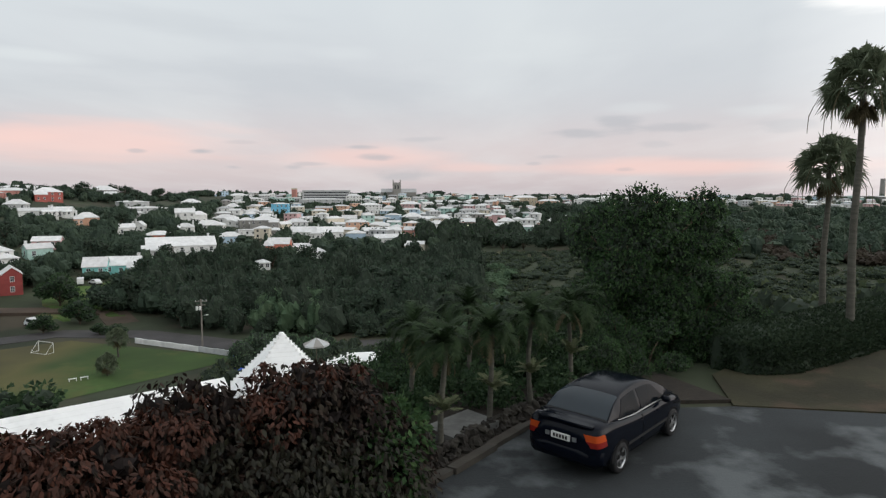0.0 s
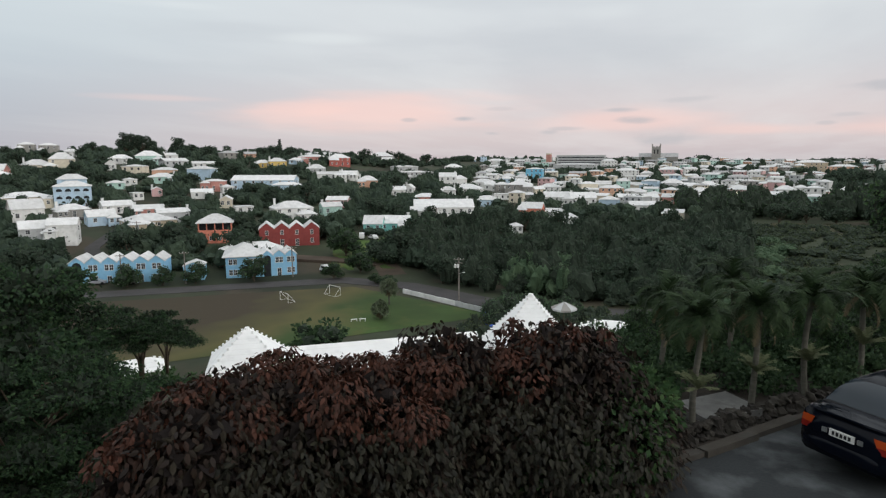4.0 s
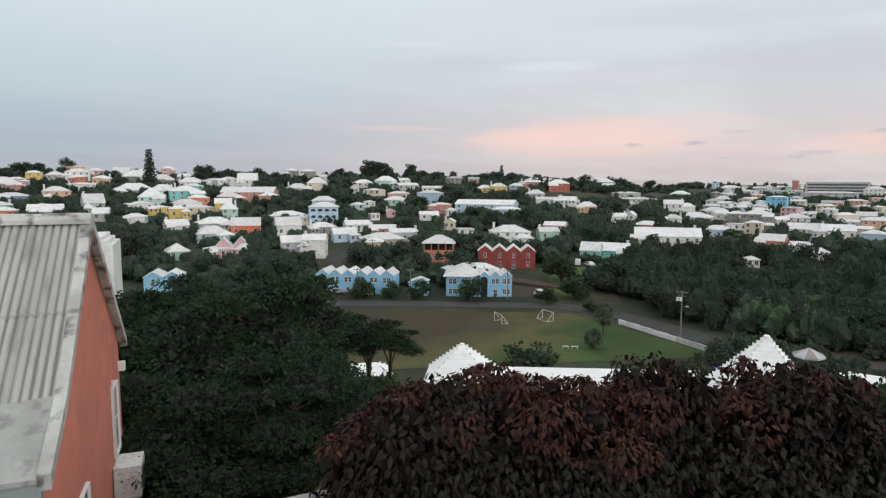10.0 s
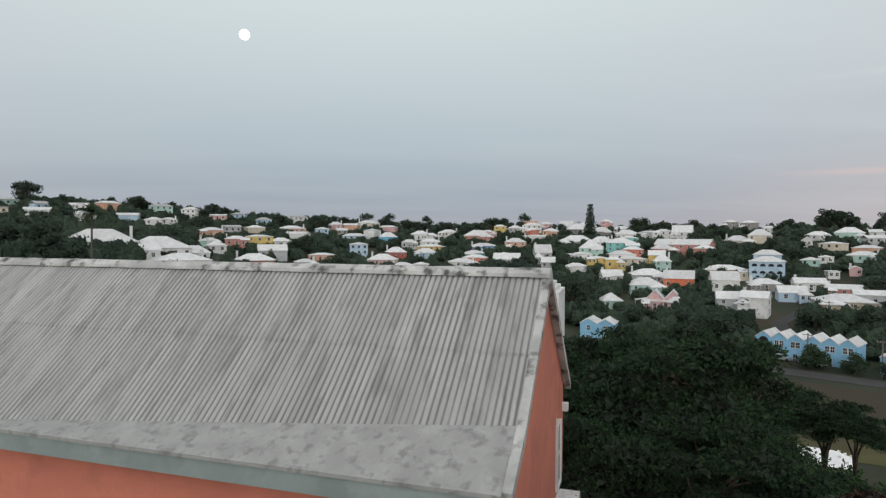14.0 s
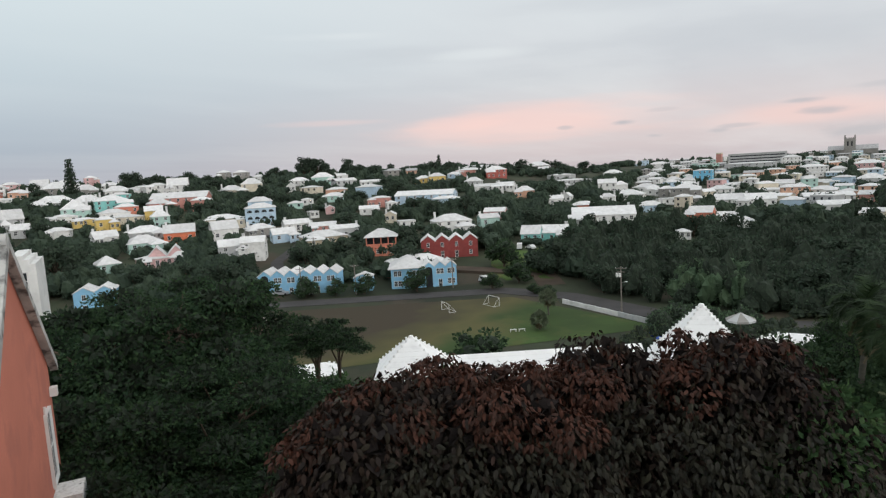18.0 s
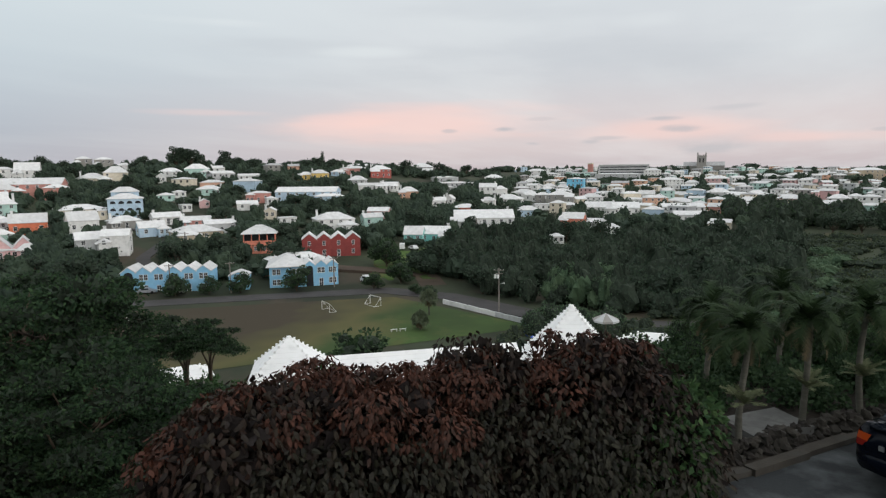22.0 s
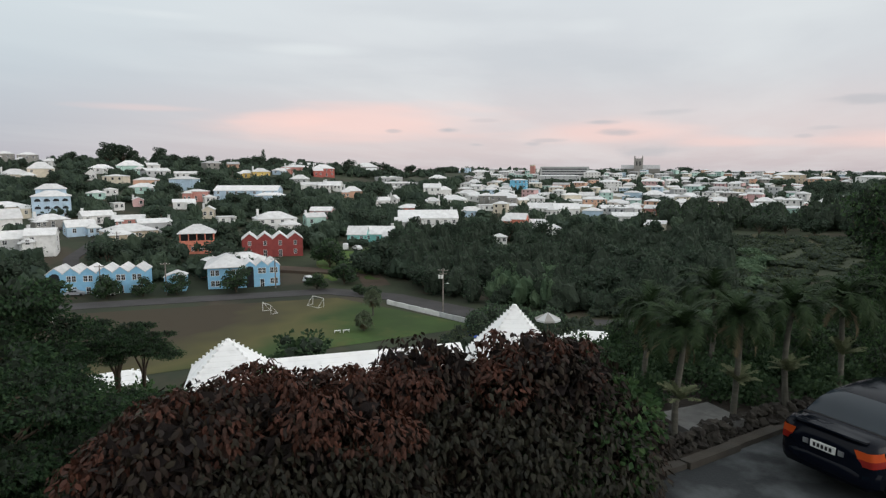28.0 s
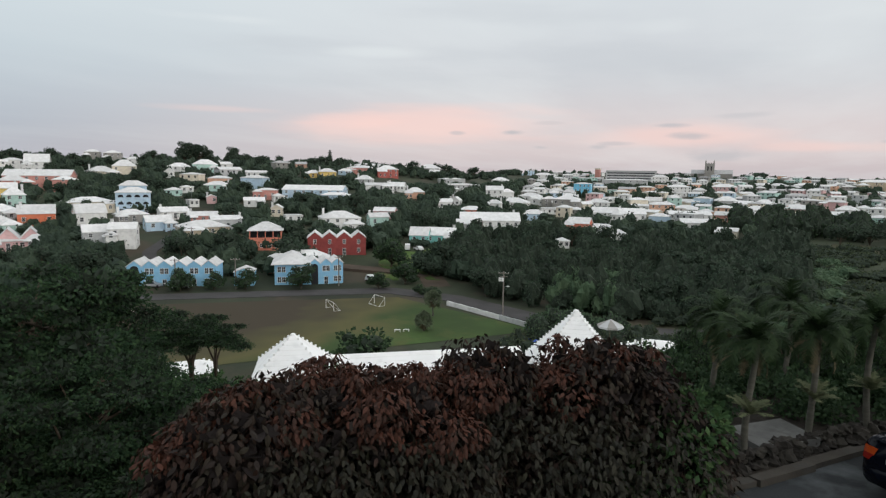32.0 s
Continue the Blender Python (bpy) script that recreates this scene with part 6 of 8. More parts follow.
def veranda_house():
    o = thing("veranda_house", "coral two-storey house with an upper veranda, its shade painted dark", "house", Matrix.Translation((-144.5, 151.0, -21.8)) @ Matrix.Rotation(radians(40), 4, "Z"))
    w, d = 10.0, 8.0
    part("wall", Build().box(-w / 2, w / 2, -d / 2 + 1.6, d / 2, -3, 6.4).box(-w / 2, w / 2, -d / 2, -d / 2 + 1.6, -3, 3.3), M["coral"], o)
    r = Build()
    hip_roof(r, w, d, 2.5, 6.5, over=0.6)
    part("roof", r, M["roof"], o)
    for i in range(5):
        x = -w / 2 + 0.2 + i * (w - 0.4) / 4
        part("post", Build().box(x - 0.14, x + 0.14, -d / 2, -d / 2 + 0.28, 3.3, 6.35), M["coral"], o)
    part("railing", Build().box(-w / 2, w / 2, -d / 2 + 0.04, -d / 2 + 0.14, 3.3, 4.2), M["coral"], o)
    # dark sheet on the back wall in place of the veranda's own shade
    part("back_shade", Build().box(-w / 2 + 0.3, w / 2 - 0.3, -d / 2 + 1.52, -d / 2 + 1.58, 3.4, 6.2), M["painted_shade"], o)
    for x in (-3.4, -1.2, 1.4, 3.4):
        part("window", window_mesh(0.9, 1.2), None, o, at=pose(x, -d / 2, 1.1))
    b = thing("arcade_house", "pale blue three-storey house with arched verandas", "house", Matrix.Translation((-227.0, 163.5, -14.6)) @ Matrix.Rotation(radians(53), 4, "Z"))
    part("wall", Build().box(-6.3, 6.3, -4.5, 4.5, -3, 8.6), M["pale_blue"], b)
    r = Build()
    hip_roof(r, 12.6, 9, 2.0, 8.7, over=0.4)
    part("roof", r, M["roof"], b)
    part("upper_wall", Build().box(-5.0, 5.0, 1.0, 6.5, 8, 11.2), M["pale_blue"], b)
    r = Build()
    hip_roof(r, 10, 6, 1.9, 0, over=0.4)
    part("upper_roof", r, M["roof"], b, at=pose(0, 3.8, 11.3))
    # arches are dark shapes on a closed wall, shade painted in
    for z in (3.2, 6.0):
        for i in range(4):
            q, cx, n2 = Build(), -4.4 + i * 2.95, 8
            q.box(cx - 1.0, cx + 1.0, -4.54, -4.4, z, z + 1.0)
            q.add([(cx + 1.0 * math.cos(math.pi * a / n2), -4.54, z + 1.0 + 0.8 * math.sin(math.pi * a / n2)) for a in range(n2 + 1)], [tuple(range(n2 + 1))])
            part("arch", q, M["painted_shade"], b)
        part("railing", Build().box(-6.0, 6.0, -4.62, -4.55, z - 0.1, z + 0.7), M["pale_blue"], b)
    for x in (-4.4, -1.5, 1.5, 4.4):
        part("window", window_mesh(1.0, 1.3), None, b, at=pose(x, -4.5, 0.9))
    for x, y, ww, h in ((-144.5, 151.0, 5, 9), (-227, 163.5, 6.3, 13)):
        dd, z = math.hypot(x, y), ter(x, y)
        HOUSES.append((math.degrees(math.atan2(-x, y)), math.degrees(math.atan(ww / dd)), dd, math.degrees(math.atan((z - 4.5) / dd)), math.degrees(math.atan((z + h - 4.5) / dd))))


veranda_house()


def cathedral():
    x, y = -81, 957
    z = -2.0
    o = thing("cathedral", "grey stone cathedral with a square pinnacled tower", "church", pose(x, y, z, 0, 0, 4))
    part("tower", Build().box(-6.2, 6.2, -6.2, 6.2, -4, 20.6), M["stone"], o)
    for sx in (-1, 1):
        for sy in (-1, 1):
            part("pinnacle", Build().tube([(sx * 5.4, sy * 5.4, 20.6), (sx * 5.4, sy * 5.4, 24.4), (sx * 5.4, sy * 5.4, 25.6)], [0.9, 0.8, 0.1], 4), M["stone"], o)
    for i in range(5):
        part("merlon", Build().box(-4.6 + i * 2, -3.4 + i * 2, -6.2, -5.6, 20.6, 21.8), M["stone"], o)
    for s in (-1, 1):
        # belfry shade painted as a dark plate on the tower
        part("belfry_opening", Build().box(s * 2.2 - 0.8, s * 2.2 + 0.8, -6.25, -6.1, 11, 17), M["painted_shade"], o)
    part("nave", Build().box(-24, 30, 4, 18, -4, 6.5), M["stone"], o)
    r = Build()
    gable_roof(r, 54, 14, 5.5, 0)
    part("nave_roof", r, M["roof_grey"], o, at=pose(3, 11, 6.6))
    for i in range(9):
        part("buttress", Build().box(-22 + i * 6, -21 + i * 6, 3, 4, -4, 6), M["stone"], o)
    b = thing("water_tower", "square brown tower block with a pale top", "tower", pose(-201.5, 809, -1))
    part("shaft", Build().box(-3, 3, -3, 3, -6, 9.0), M["salmon"], b)
    part("head", Build().box(-3.2, 3.2, -3.2, 3.2, 9.0, 10.5), M["cream"], b)
    c = thing("office_block", "long pale office block with dark window bands", "building", pose(-158, 800, -4.5, 0, 0, 11))
    part("wall", Build().box(-30, 30, -8, 8, -6, 11), M["grey"], c)
    for k in range(3):
        part("window_band", Build().box(-28, 28, -8.06, -7.9, 1.2 + k * 3.3, 2.6 + k * 3.3), M["glass"], c)
    part("roof", Build().box(-30.5, 30.5, -8.5, 8.5, 11, 11.6), M["roof"], c)
    for k, px in enumerate((842, 866)):
        s = thing("power_station_chimney", "tall dark chimney of the power station", "chimney", pose(px, 1225 - 17 * k, -8), group="power station chimneys")
        part("shaft", Build().tube([(0, 0, -10), (0, 0, 40.5)], [5.2, 4.2], 14), M["stone"], s)


cathedral()
moon_mat = bpy.data.materials.new("moon_glow")
moon_mat.use_nodes = True
e = moon_mat.node_tree.nodes.new("ShaderNodeEmission")
e.inputs[0].default_value, e.inputs[1].default_value = (1.0, 0.99, 0.96, 1), 2.2
moon_mat.node_tree.links.new(e.outputs[0], moon_mat.node_tree.nodes["Material Output"].inputs[0])
d = 3500 * math.cos(radians(16.84))
thing("moon", "bright pale full moon in the evening sky", "moon", pose(-d * math.sin(radians(99.37)), d * math.cos(radians(99.37)), 3500 * math.sin(radians(16.84))), kind="structure",
      data=lump(Build(), 0, 0, 0, 27, 27, 27, n=14, rough=0.0).mesh("moon", moon_mat, True))


# ---- the town: small far houses joined into one ----
def town():
    rng = random.Random(9)
    slots = ["roof", "white", "grey", "cream", "pink", "pale_blue", "stone", "peach", "mint"]
    b = Build()
    made = near = 0
    boxes = [(a, hw, dd, l, t) for a, hw, dd, l, t in HOUSES]
    for _ in range(5200):
        az = rng.uniform(-40, 34) if rng.random() < 0.97 else rng.uniform(37, 124)
        dd = (330 + 680 * rng.random()) if az < 37 else 320 + 150 * rng.random()
        if (-40 < az < -8 and (dd < 720 or rng.random() < 0.55)) or (-17 < az < 4 and dd < 360) or (20 < az < 37 and dd < 900):
            continue
        if az < 20 and rng.random() < 0.3:
            dd = rng.uniform(700, 1500)
        x, y, z = on_land(az, dd)
        w, d, h, rh = rng.uniform(7, 14.5), rng.uniform(6, 9), rng.choice((2.6, 2.8, 3.0, 5.4)), rng.uniform(0.9, 1.7)
        hw = math.degrees(math.atan(w * 0.55 / dd))
        lo, hi = math.degrees(math.atan((z - 4.5) / dd)), math.degrees(math.atan((z + h + rh - 4.5) / dd))
        bad = False
        for a, hw2, d2, l2, t2 in boxes:
            if abs(a - az) < (hw + hw2) * 0.8 and min(t2, hi) - max(l2, lo) > (0.3 if az > 34 or d2 < 300 else 0.62) * (hi - lo):
                bad = True
                break
        if bad:
            continue
        boxes.append((az, hw, dd, lo, hi))
        if dd < 480 and near < 24:
            near += 1
            house(x, y, az + rng.uniform(-30, 30), w, d, h, rh, rng.choice(("white", "white", "grey", "cream", "pink", "pale_blue", "peach")), rng.choice("hhg"), far=True)
            continue
        k, cap = Build().box(-w / 2, w / 2, -d / 2, d / 2, -3, h, rng.choice((1, 1, 1, 2, 3, 4, 5, 6, 7, 8))), 10 if rng.random() < 0.25 else 0
        for i in range(max(2, int(w / 3))):
            for f in range(1 if h < 4 else 2):
                px = -w / 2 + (i + 0.5) * w / max(2, int(w / 3))
                k.box(px - 0.5, px + 0.5, -d / 2 - 0.03, -d / 2 + 0.02, 0.9 + f * 2.7, 2.1 + f * 2.7, 9)
        if rng.random() < 0.14:
            k.box(-w / 2 - 0.2, w / 2 + 0.2, -d / 2 - 0.2, d / 2 + 0.2, h, h + 0.35, cap)
        elif rng.random() < 0.7:
            hip_roof(k, w, d, rh, h + 0.1, slot=cap)
        else:
            gable_roof(k, w, d, rh, h + 0.1, slot=cap)
        tr = pose(x, y, z, 0, 0, az + rng.uniform(-30, 30))
        n0 = len(b.v)
        b.v += [tuple(tr @ Vector(p)) for p in k.v]
        b.f += [tuple(i + n0 for i in f) for f in k.f]
        b.m += k.m
        HOUSES.append((az, hw, dd, lo, hi))
        made += 1
        if made > 330:
            break
    thing("town_houses", "dense white-roofed houses of the far town", "town", kind="stuff", data=b.mesh("town_houses", [M[s] for s in slots] + [M["glass"], M["roof_grey"]]))


town()


# ---- stepped white roofs below the hedge ----
M["lime"] = material("fresh_limewash", (0.86, 0.86, 0.85), 0.75, 0.05, 0.6, 7.0, 0.1, stain=(0.68, 0.68, 0.67), stain_amt=0.4)


def stepped_roof(o, w, d, z0, h, at, course=0.26, mat=None):
    """A limewashed slate roof laid in stepped courses, each a part."""
    n = max(3, int(h / course))
    a, c = w / 2, d / 2
    ridge = min(a, c) - 0.12
    for i in range(n):
        k0, k1 = ridge * i / n, ridge * (i + 1) / n
        zl, zh = z0 + h * i / n, z0 + h * (i + 1) / n
        vs = []
        for k, z in ((k0 - 0.012, zl - 0.01), (k0 - 0.012, zl + 0.006), (k1 - 0.004, zh)):
            vs += [(-a + k, -c + k, z), (a - k, -c + k, z), (a - k, c - k, z), (-a + k, c - k, z)]
        fs = [(j, (j + 1) % 4, 4 + (j + 1) % 4, 4 + j) for j in range(4)] + [(4 + j, 4 + (j + 1) % 4, 8 + (j + 1) % 4, 8 + j) for j in range(4)] + [(8, 9, 10, 11)]
        part("slate_course", Build().add(vs, fs), mat or M["lime"], o, at=at)
        # the courses end in small steps along the hips
        for sx in (-1, 1):
            for sy in (-1, 1):
                x, y = sx * (a - k0 - 0.05), sy * (c - k0 - 0.05)
                part("hip_step", Build().box(x - 0.07, x + 0.07, y - 0.07, y + 0.07, zl - 0.1, zl + h / n * 0.62), mat or M["lime"], o, at=at)


def white_roofs():
    def base(x, y, turn, label):
        return thing("white_roofed_house", label, "house", pose(x, y, 0, 0, 0, turn), group="white roofs below the hedge")

    o = base(-29.2, 32.9, 38, "white house with a steep stepped pyramid roof")
    part("wall", Build().box(-2.3, 2.3, -2.3, 2.3, -16, -9.5), M["white"], o)
    stepped_roof(o, 5.4, 5.4, -9.6, 2.45, None)
    part("finial", Build().tube([(0, 0, -7.2), (0, 0, -7.05)], [0.22, 0.16], 8), M["lime"], o)
    o = base(-12.2, 44.3, 20, "white house with a large stepped pyramid roof")
    part("wall", Build().box(-3.2, 3.2, -3.2, 3.2, -18, -9.9), M["white"], o)
    stepped_roof(o, 7.2, 7.2, -10.0, 4.3, None)
    part("finial", Build().tube([(0, 0, -5.72), (0, 0, -5.55)], [0.25, 0.18], 8), M["lime"], o)
    # long wing between them
    A, B = Vector((-25.6, 32.3, 0)), Vector((-15.4, 40.8, 0))
    dr = (B - A).normalized()
    o = thing("white_roofed_house", "long white-roofed wing of the house below the hedge", "house", Matrix.Translation(A.lerp(B, 0.5)) @ Matrix.Rotation(math.atan2(dr.y, dr.x), 4, "Z"), group="white roofs below the hedge")
    L = (B - A).length
    part("wall", Build().box(-L / 2, L / 2, -3.0, 3.0, -17, -10.0), M["white"], o)
    n = 10
    for i in range(n):
        y0, y1 = -3.3 + 3.3 * i / n, -3.3 + 3.3 * (i + 1) / n
        z0, z1 = -10.1 + 2.2 * i / n, -10.1 + 2.2 * (i + 1) / n
        for s in (1, -1):
            q = [(-L / 2 - 0.2, s * y0, z0), (L / 2 + 0.2, s * y0, z0), (L / 2 + 0.2, s * y0, z0 + 0.03), (-L / 2 - 0.2, s * y0, z0 + 0.03), (L / 2 + 0.2, s * y1, z1 + 0.02), (-L / 2 - 0.2, s * y1, z1 + 0.02)]
            part("slate_course", Build().add(q, [(0, 1, 2, 3), (3, 2, 4, 5)] if s > 0 else [(3, 2, 1, 0), (5, 4, 2, 3)]), M["lime"], o)
    o = base(-6.4, 45.4, 8, "low white-roofed annex beside the pyramid roof")
    part("wall", Build().box(-3, 3, -2.5, 2.5, -18, -8.7), M["white"], o)
    stepped_roof(o, 6.6, 5.4, -8.8, 1.5, None)
    o = base(-32.0, 24.0, 53, "white-roofed cottage half hidden by trees")
    # wall greyed and roof kept thin so the camera sees only a strip
    part("wall", Build().box(-3, 3, -0.9, 0.9, -14, -7.8), M["stone"], o)
    stepped_roof(o, 6.8, 2.2, -7.85, 0.55, None)
    u = thing("garden_umbrella", "faded patterned garden umbrella on a terrace", "umbrella", pose(-10.4, 47.6, -9.3))
    part("pole", Build().tube([(0, 0, -6), (0, 0, 2.55)], [0.035, 0.03], 6), M["bark"], u)
    for k in range(8):
        a0, a1 = k * math.pi / 4, (k + 1) * math.pi / 4
        part("canopy_panel", Build().add([(0, 0, 2.6), (1.05 * math.cos(a0), 1.05 * math.sin(a0), 2.1), (1.05 * math.cos(a1), 1.05 * math.sin(a1), 2.1), (1.0 * math.cos(a1), 1.0 * math.sin(a1), 1.95), (1.0 * math.cos(a0), 1.0 * math.sin(a0), 1.95)],
             [(0, 1, 2), (1, 4, 3, 2)]), M["grey" if k % 2 else "stone"], u)


white_roofs()


# ---- poles, goals, vehicles in the valley ----
M["pole_wood"] = material("weathered_pole_wood", (0.20, 0.18, 0.16), 0.9, 0.25, 1.0, 20.0, 0.3)


def utility_pole(x, y, h, turn, label, full=True):
    z = ter(x, y)
    o = thing("utility_pole", label, "utility pole", pose(x, y, z, 0, 0, turn), group="utility poles")
    part("post", Build().tube([(0, 0, -1), (0, 0, h)], [0.19, 0.13], 8), M["pole_wood"], o)
    part("crossarm", Build().box(-1.1, 1.1, -0.06, 0.06, h - 0.5, h - 0.36), M["pole_wood"], o)
    for s in (-1.0, -0.35, 0.35, 1.0):
        part("insulator", Build().tube([(s, 0, h - 0.36), (s, 0, h - 0.18)], [0.05, 0.04], 6), M["frame"], o)
    if full:
        part("crossarm", Build().box(-0.8, 0.8, -0.06, 0.06, h - 1.2, h - 1.08), M["pole_wood"], o)
        for s in (-0.75, -0.2):
            part("transformer", Build().tube([(s, -0.25, h - 2.1), (s, -0.25, h - 1.35)], [0.24, 0.24], 10), M["frame"], o, "pale transformer can")
        part("lamp_arm", Build().tube([(0, 0, h - 3.4), (0.9, -0.2, h - 3.1)], [0.035, 0.03], 6), M["steel"], o)
        part("lamp_head", Build().box(0.8, 1.3, -0.32, -0.1, h - 3.16, h - 3.04), M["frame"], o)


utility_pole(-48.4, 119.2, 9.8, 15, "weathered wooden utility pole with transformers by the field")
utility_pole(-118.0, 112.3, 8.0, 40, "slim street pole before the blue terrace", False)
utility_pole(-99.0, 129.6, 8.0, 40, "slim street pole beside the blue terrace", False)
utility_pole(-130.6, 104.6, 7.5, 40, "slim street pole before the blue terrace", False)
utility_pole(-152, 128, 9, 40, "wooden pole on the slope", False)
utility_pole(-92, 205, 9, 30, "wooden pole on the slope", False)
wire = Build()
for s in (-1.0, 1.0):
    p0, p1 = Vector((-48.4 + s, 119.3, -16.6)), Vector((-92 + s, 205, ter(-92, 205) + 8.6))
    wire.tube([p0.lerp(p1, i / 12) - Vector((0, 0, 4 * 1.5 * (i / 12) * (1 - i / 12))) for i in range(13)], [0.02] * 13, 4)
thing("power_line", "thin dark sagging power lines", "cable", data=wire.mesh("power_line", M["black"]))


def goal(x, y, turn):
    o = thing("football_goal", "white tubular football goal on the field", "goal", pose(x, y, -25.94, 0, 0, turn), group="football goals")
    w, h, d = 4.0, 1.95, 1.6
    for s in (-1, 1):
        part("post", Build().tube([(s * w / 2, 0, 0), (s * w / 2, 0, h)], [0.05, 0.05], 8), M["frame"], o)
        part("side_bar", Build().tube([(s * w / 2, 0, 0.05), (s * w / 2, d, 0.05)], [0.035, 0.035], 6), M["frame"], o)
        part("stay", Build().tube([(s * w / 2, 0, h), (s * w / 2, d, 0.05)], [0.035, 0.035], 6), M["frame"], o)
    part("crossbar", Build().tube([(-w / 2, 0, h), (w / 2, 0, h)], [0.05, 0.05], 8), M["frame"], o)
    part("ground_bar", Build().tube([(-w / 2, d, 0.05), (w / 2, d, 0.05)], [0.035, 0.035], 6), M["frame"], o)


goal(-83.4, 105.9, -28)
goal(-77.2, 116.0, 160)
M["van_white"] = material("white_van_paint", (0.66, 0.66, 0.66), 0.35, 0.06, 1.0, 20.0, 0.0)
M["silver"] = material("silver_paint", (0.34, 0.35, 0.37), 0.35, 0.08, 1.0, 20.0, 0.0, metal=0.3)


def small_vehicle(x, y, turn, mat, label, name="parked_car", box=False):
    o = thing(name, label, "van" if box else "car", pose(x, y, ter(x, y) + 0.14, 0, 0, turn), group="vehicles in the valley")
    prof = ([(-2.3, 0.35), (-2.35, 1.0), (-2.25, 1.95), (1.2, 2.0), (1.9, 1.15), (2.3, 0.95), (2.35, 0.4)] if box else [(-2.1, 0.3), (-2.15, 0.85), (-1.6, 0.95), (-1.0, 1.42), (0.3, 1.42), (1.0, 0.95), (2.0, 0.8), (2.1, 0.3)])
    n, b = len(prof), Build()
    b.add([(-0.85, y, z) for y, z in prof] + [(0.85, y, z) for y, z in prof], [tuple(range(n)), tuple(range(n, 2 * n))[::-1]] + [(i, n + i, n + (i + 1) % n, (i + 1) % n) for i in range(n)])
    part("body", b, mat, o)
    z0, z1 = (1.15, 1.8) if box else (0.98, 1.34)
    for s in (-1, 1):
        part("side_window", Build().box(s * 0.83, s * 0.865, -1.9 if box else -1.1, 1.2 if box else 0.5, z0, z1), M["glass"], o)
        for yy in (-1.35, 1.35):
            part("wheel", Build().tube([(s * 0.7, yy, 0.32), (s * 0.9, yy, 0.32)], [0.32, 0.32], 12), M["black"], o)
    return o


small_vehicle(-93.9, 137.2, 60, M["van_white"], "white van on the street by the field", "parked_van", True)
small_vehicle(-135.2, 101.4, -50, M["silver"], "silver car parked before the blue terrace")
small_vehicle(-129.2, 105.0, -48, M["van_white"], "white car parked before the blue terrace")
small_vehicle(-106.9, 177.5, 30, M["van_white"], "white van in the yard above the woods", "parked_van", True)
small_vehicle(-103.8, 179.5, 60, M["van_white"], "white pickup in the yard above the woods")
M["tarp"] = material("blue_tarpaulin", (0.03, 0.09, 0.42), 0.6, 0.15, 2.0, 12.0, 0.2)
for x, y, s in ((-36.9, 106.5, 1.0), (-33.0, 99.0, 1.2)):
    thing("tarpaulin", "bright blue tarpaulin over stored goods", "tarpaulin", pose(x, y, ter(x, y)), data=lump(Build(), 0, 0, 0.7, 1.5 * s, 1.3 * s, 1.2, seed=3, n=7, rough=0.5).mesh("tarpaulin", M["tarp"]))

b = Build()
vs = []
for i in range(13):
    for j in range(17):
        az, dd = -10.0 + 0.42 * j, 238 + 3.6 * i
        e = max(abs(i - 6) / 6, abs(j - 8) / 8) + 0.5 * noise.noise(Vector((i * 0.5, j * 0.5, 2.0)))
        vs.append(on_land(az, dd, 0.3 if e < 0.75 else -0.5))
b.add(vs, [(i * 17 + j, (i + 1) * 17 + j, (i + 1) * 17 + j + 1, i * 17 + j + 1) for i in range(12) for j in range(16)])
thing("grass_slope", "tan grassy slope between the woods", "grass", kind="structure", data=b.mesh("grass_slope", M["tan_grass"]))

b = Build()
vs = []
for i in range(15):
    for j in range(17):
        az, dd = 28.0 + 0.40 * j, 166 + 3.2 * i
        e = max(abs(i - 7) / 7, abs(j - 8) / 8) + 0.5 * noise.noise(Vector((i * 0.5, j * 0.5, 9.0)))
        vs.append(on_land(az, dd, 0.25 if e < 0.8 else -0.5))
b.add(vs, [(i * 17 + j, (i + 1) * 17 + j, (i + 1) * 17 + j + 1, i * 17 + j + 1) for i in range(14) for j in range(16)])
thing("grass_yard", "worn grass yard above the street", "grass", kind="structure", data=b.mesh("grass_yard", M["turf"]))

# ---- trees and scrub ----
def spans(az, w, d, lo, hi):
    """How much of a house farther out a crown would hide from the camera."""
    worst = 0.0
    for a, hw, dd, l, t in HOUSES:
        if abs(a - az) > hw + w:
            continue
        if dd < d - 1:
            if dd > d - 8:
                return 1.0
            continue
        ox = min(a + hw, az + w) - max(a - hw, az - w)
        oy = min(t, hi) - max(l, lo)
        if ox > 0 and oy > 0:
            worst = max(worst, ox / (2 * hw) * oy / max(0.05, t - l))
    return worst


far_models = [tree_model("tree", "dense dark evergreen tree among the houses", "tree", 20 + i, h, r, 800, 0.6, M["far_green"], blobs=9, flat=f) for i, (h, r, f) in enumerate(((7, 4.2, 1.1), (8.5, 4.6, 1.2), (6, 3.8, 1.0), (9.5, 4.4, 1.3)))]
SIZES = ((7, 4.2), (8.5, 4.6), (6, 3.8), (9.5, 4.4))
KEEP = [(-104, 148, -100, 176, 9), (-190, 30, -84, 131, 7), (-84, 131, -10, 122, 4), (-150, 112, -205, 150, 4), (-112, 145, -76, 142, 6)]


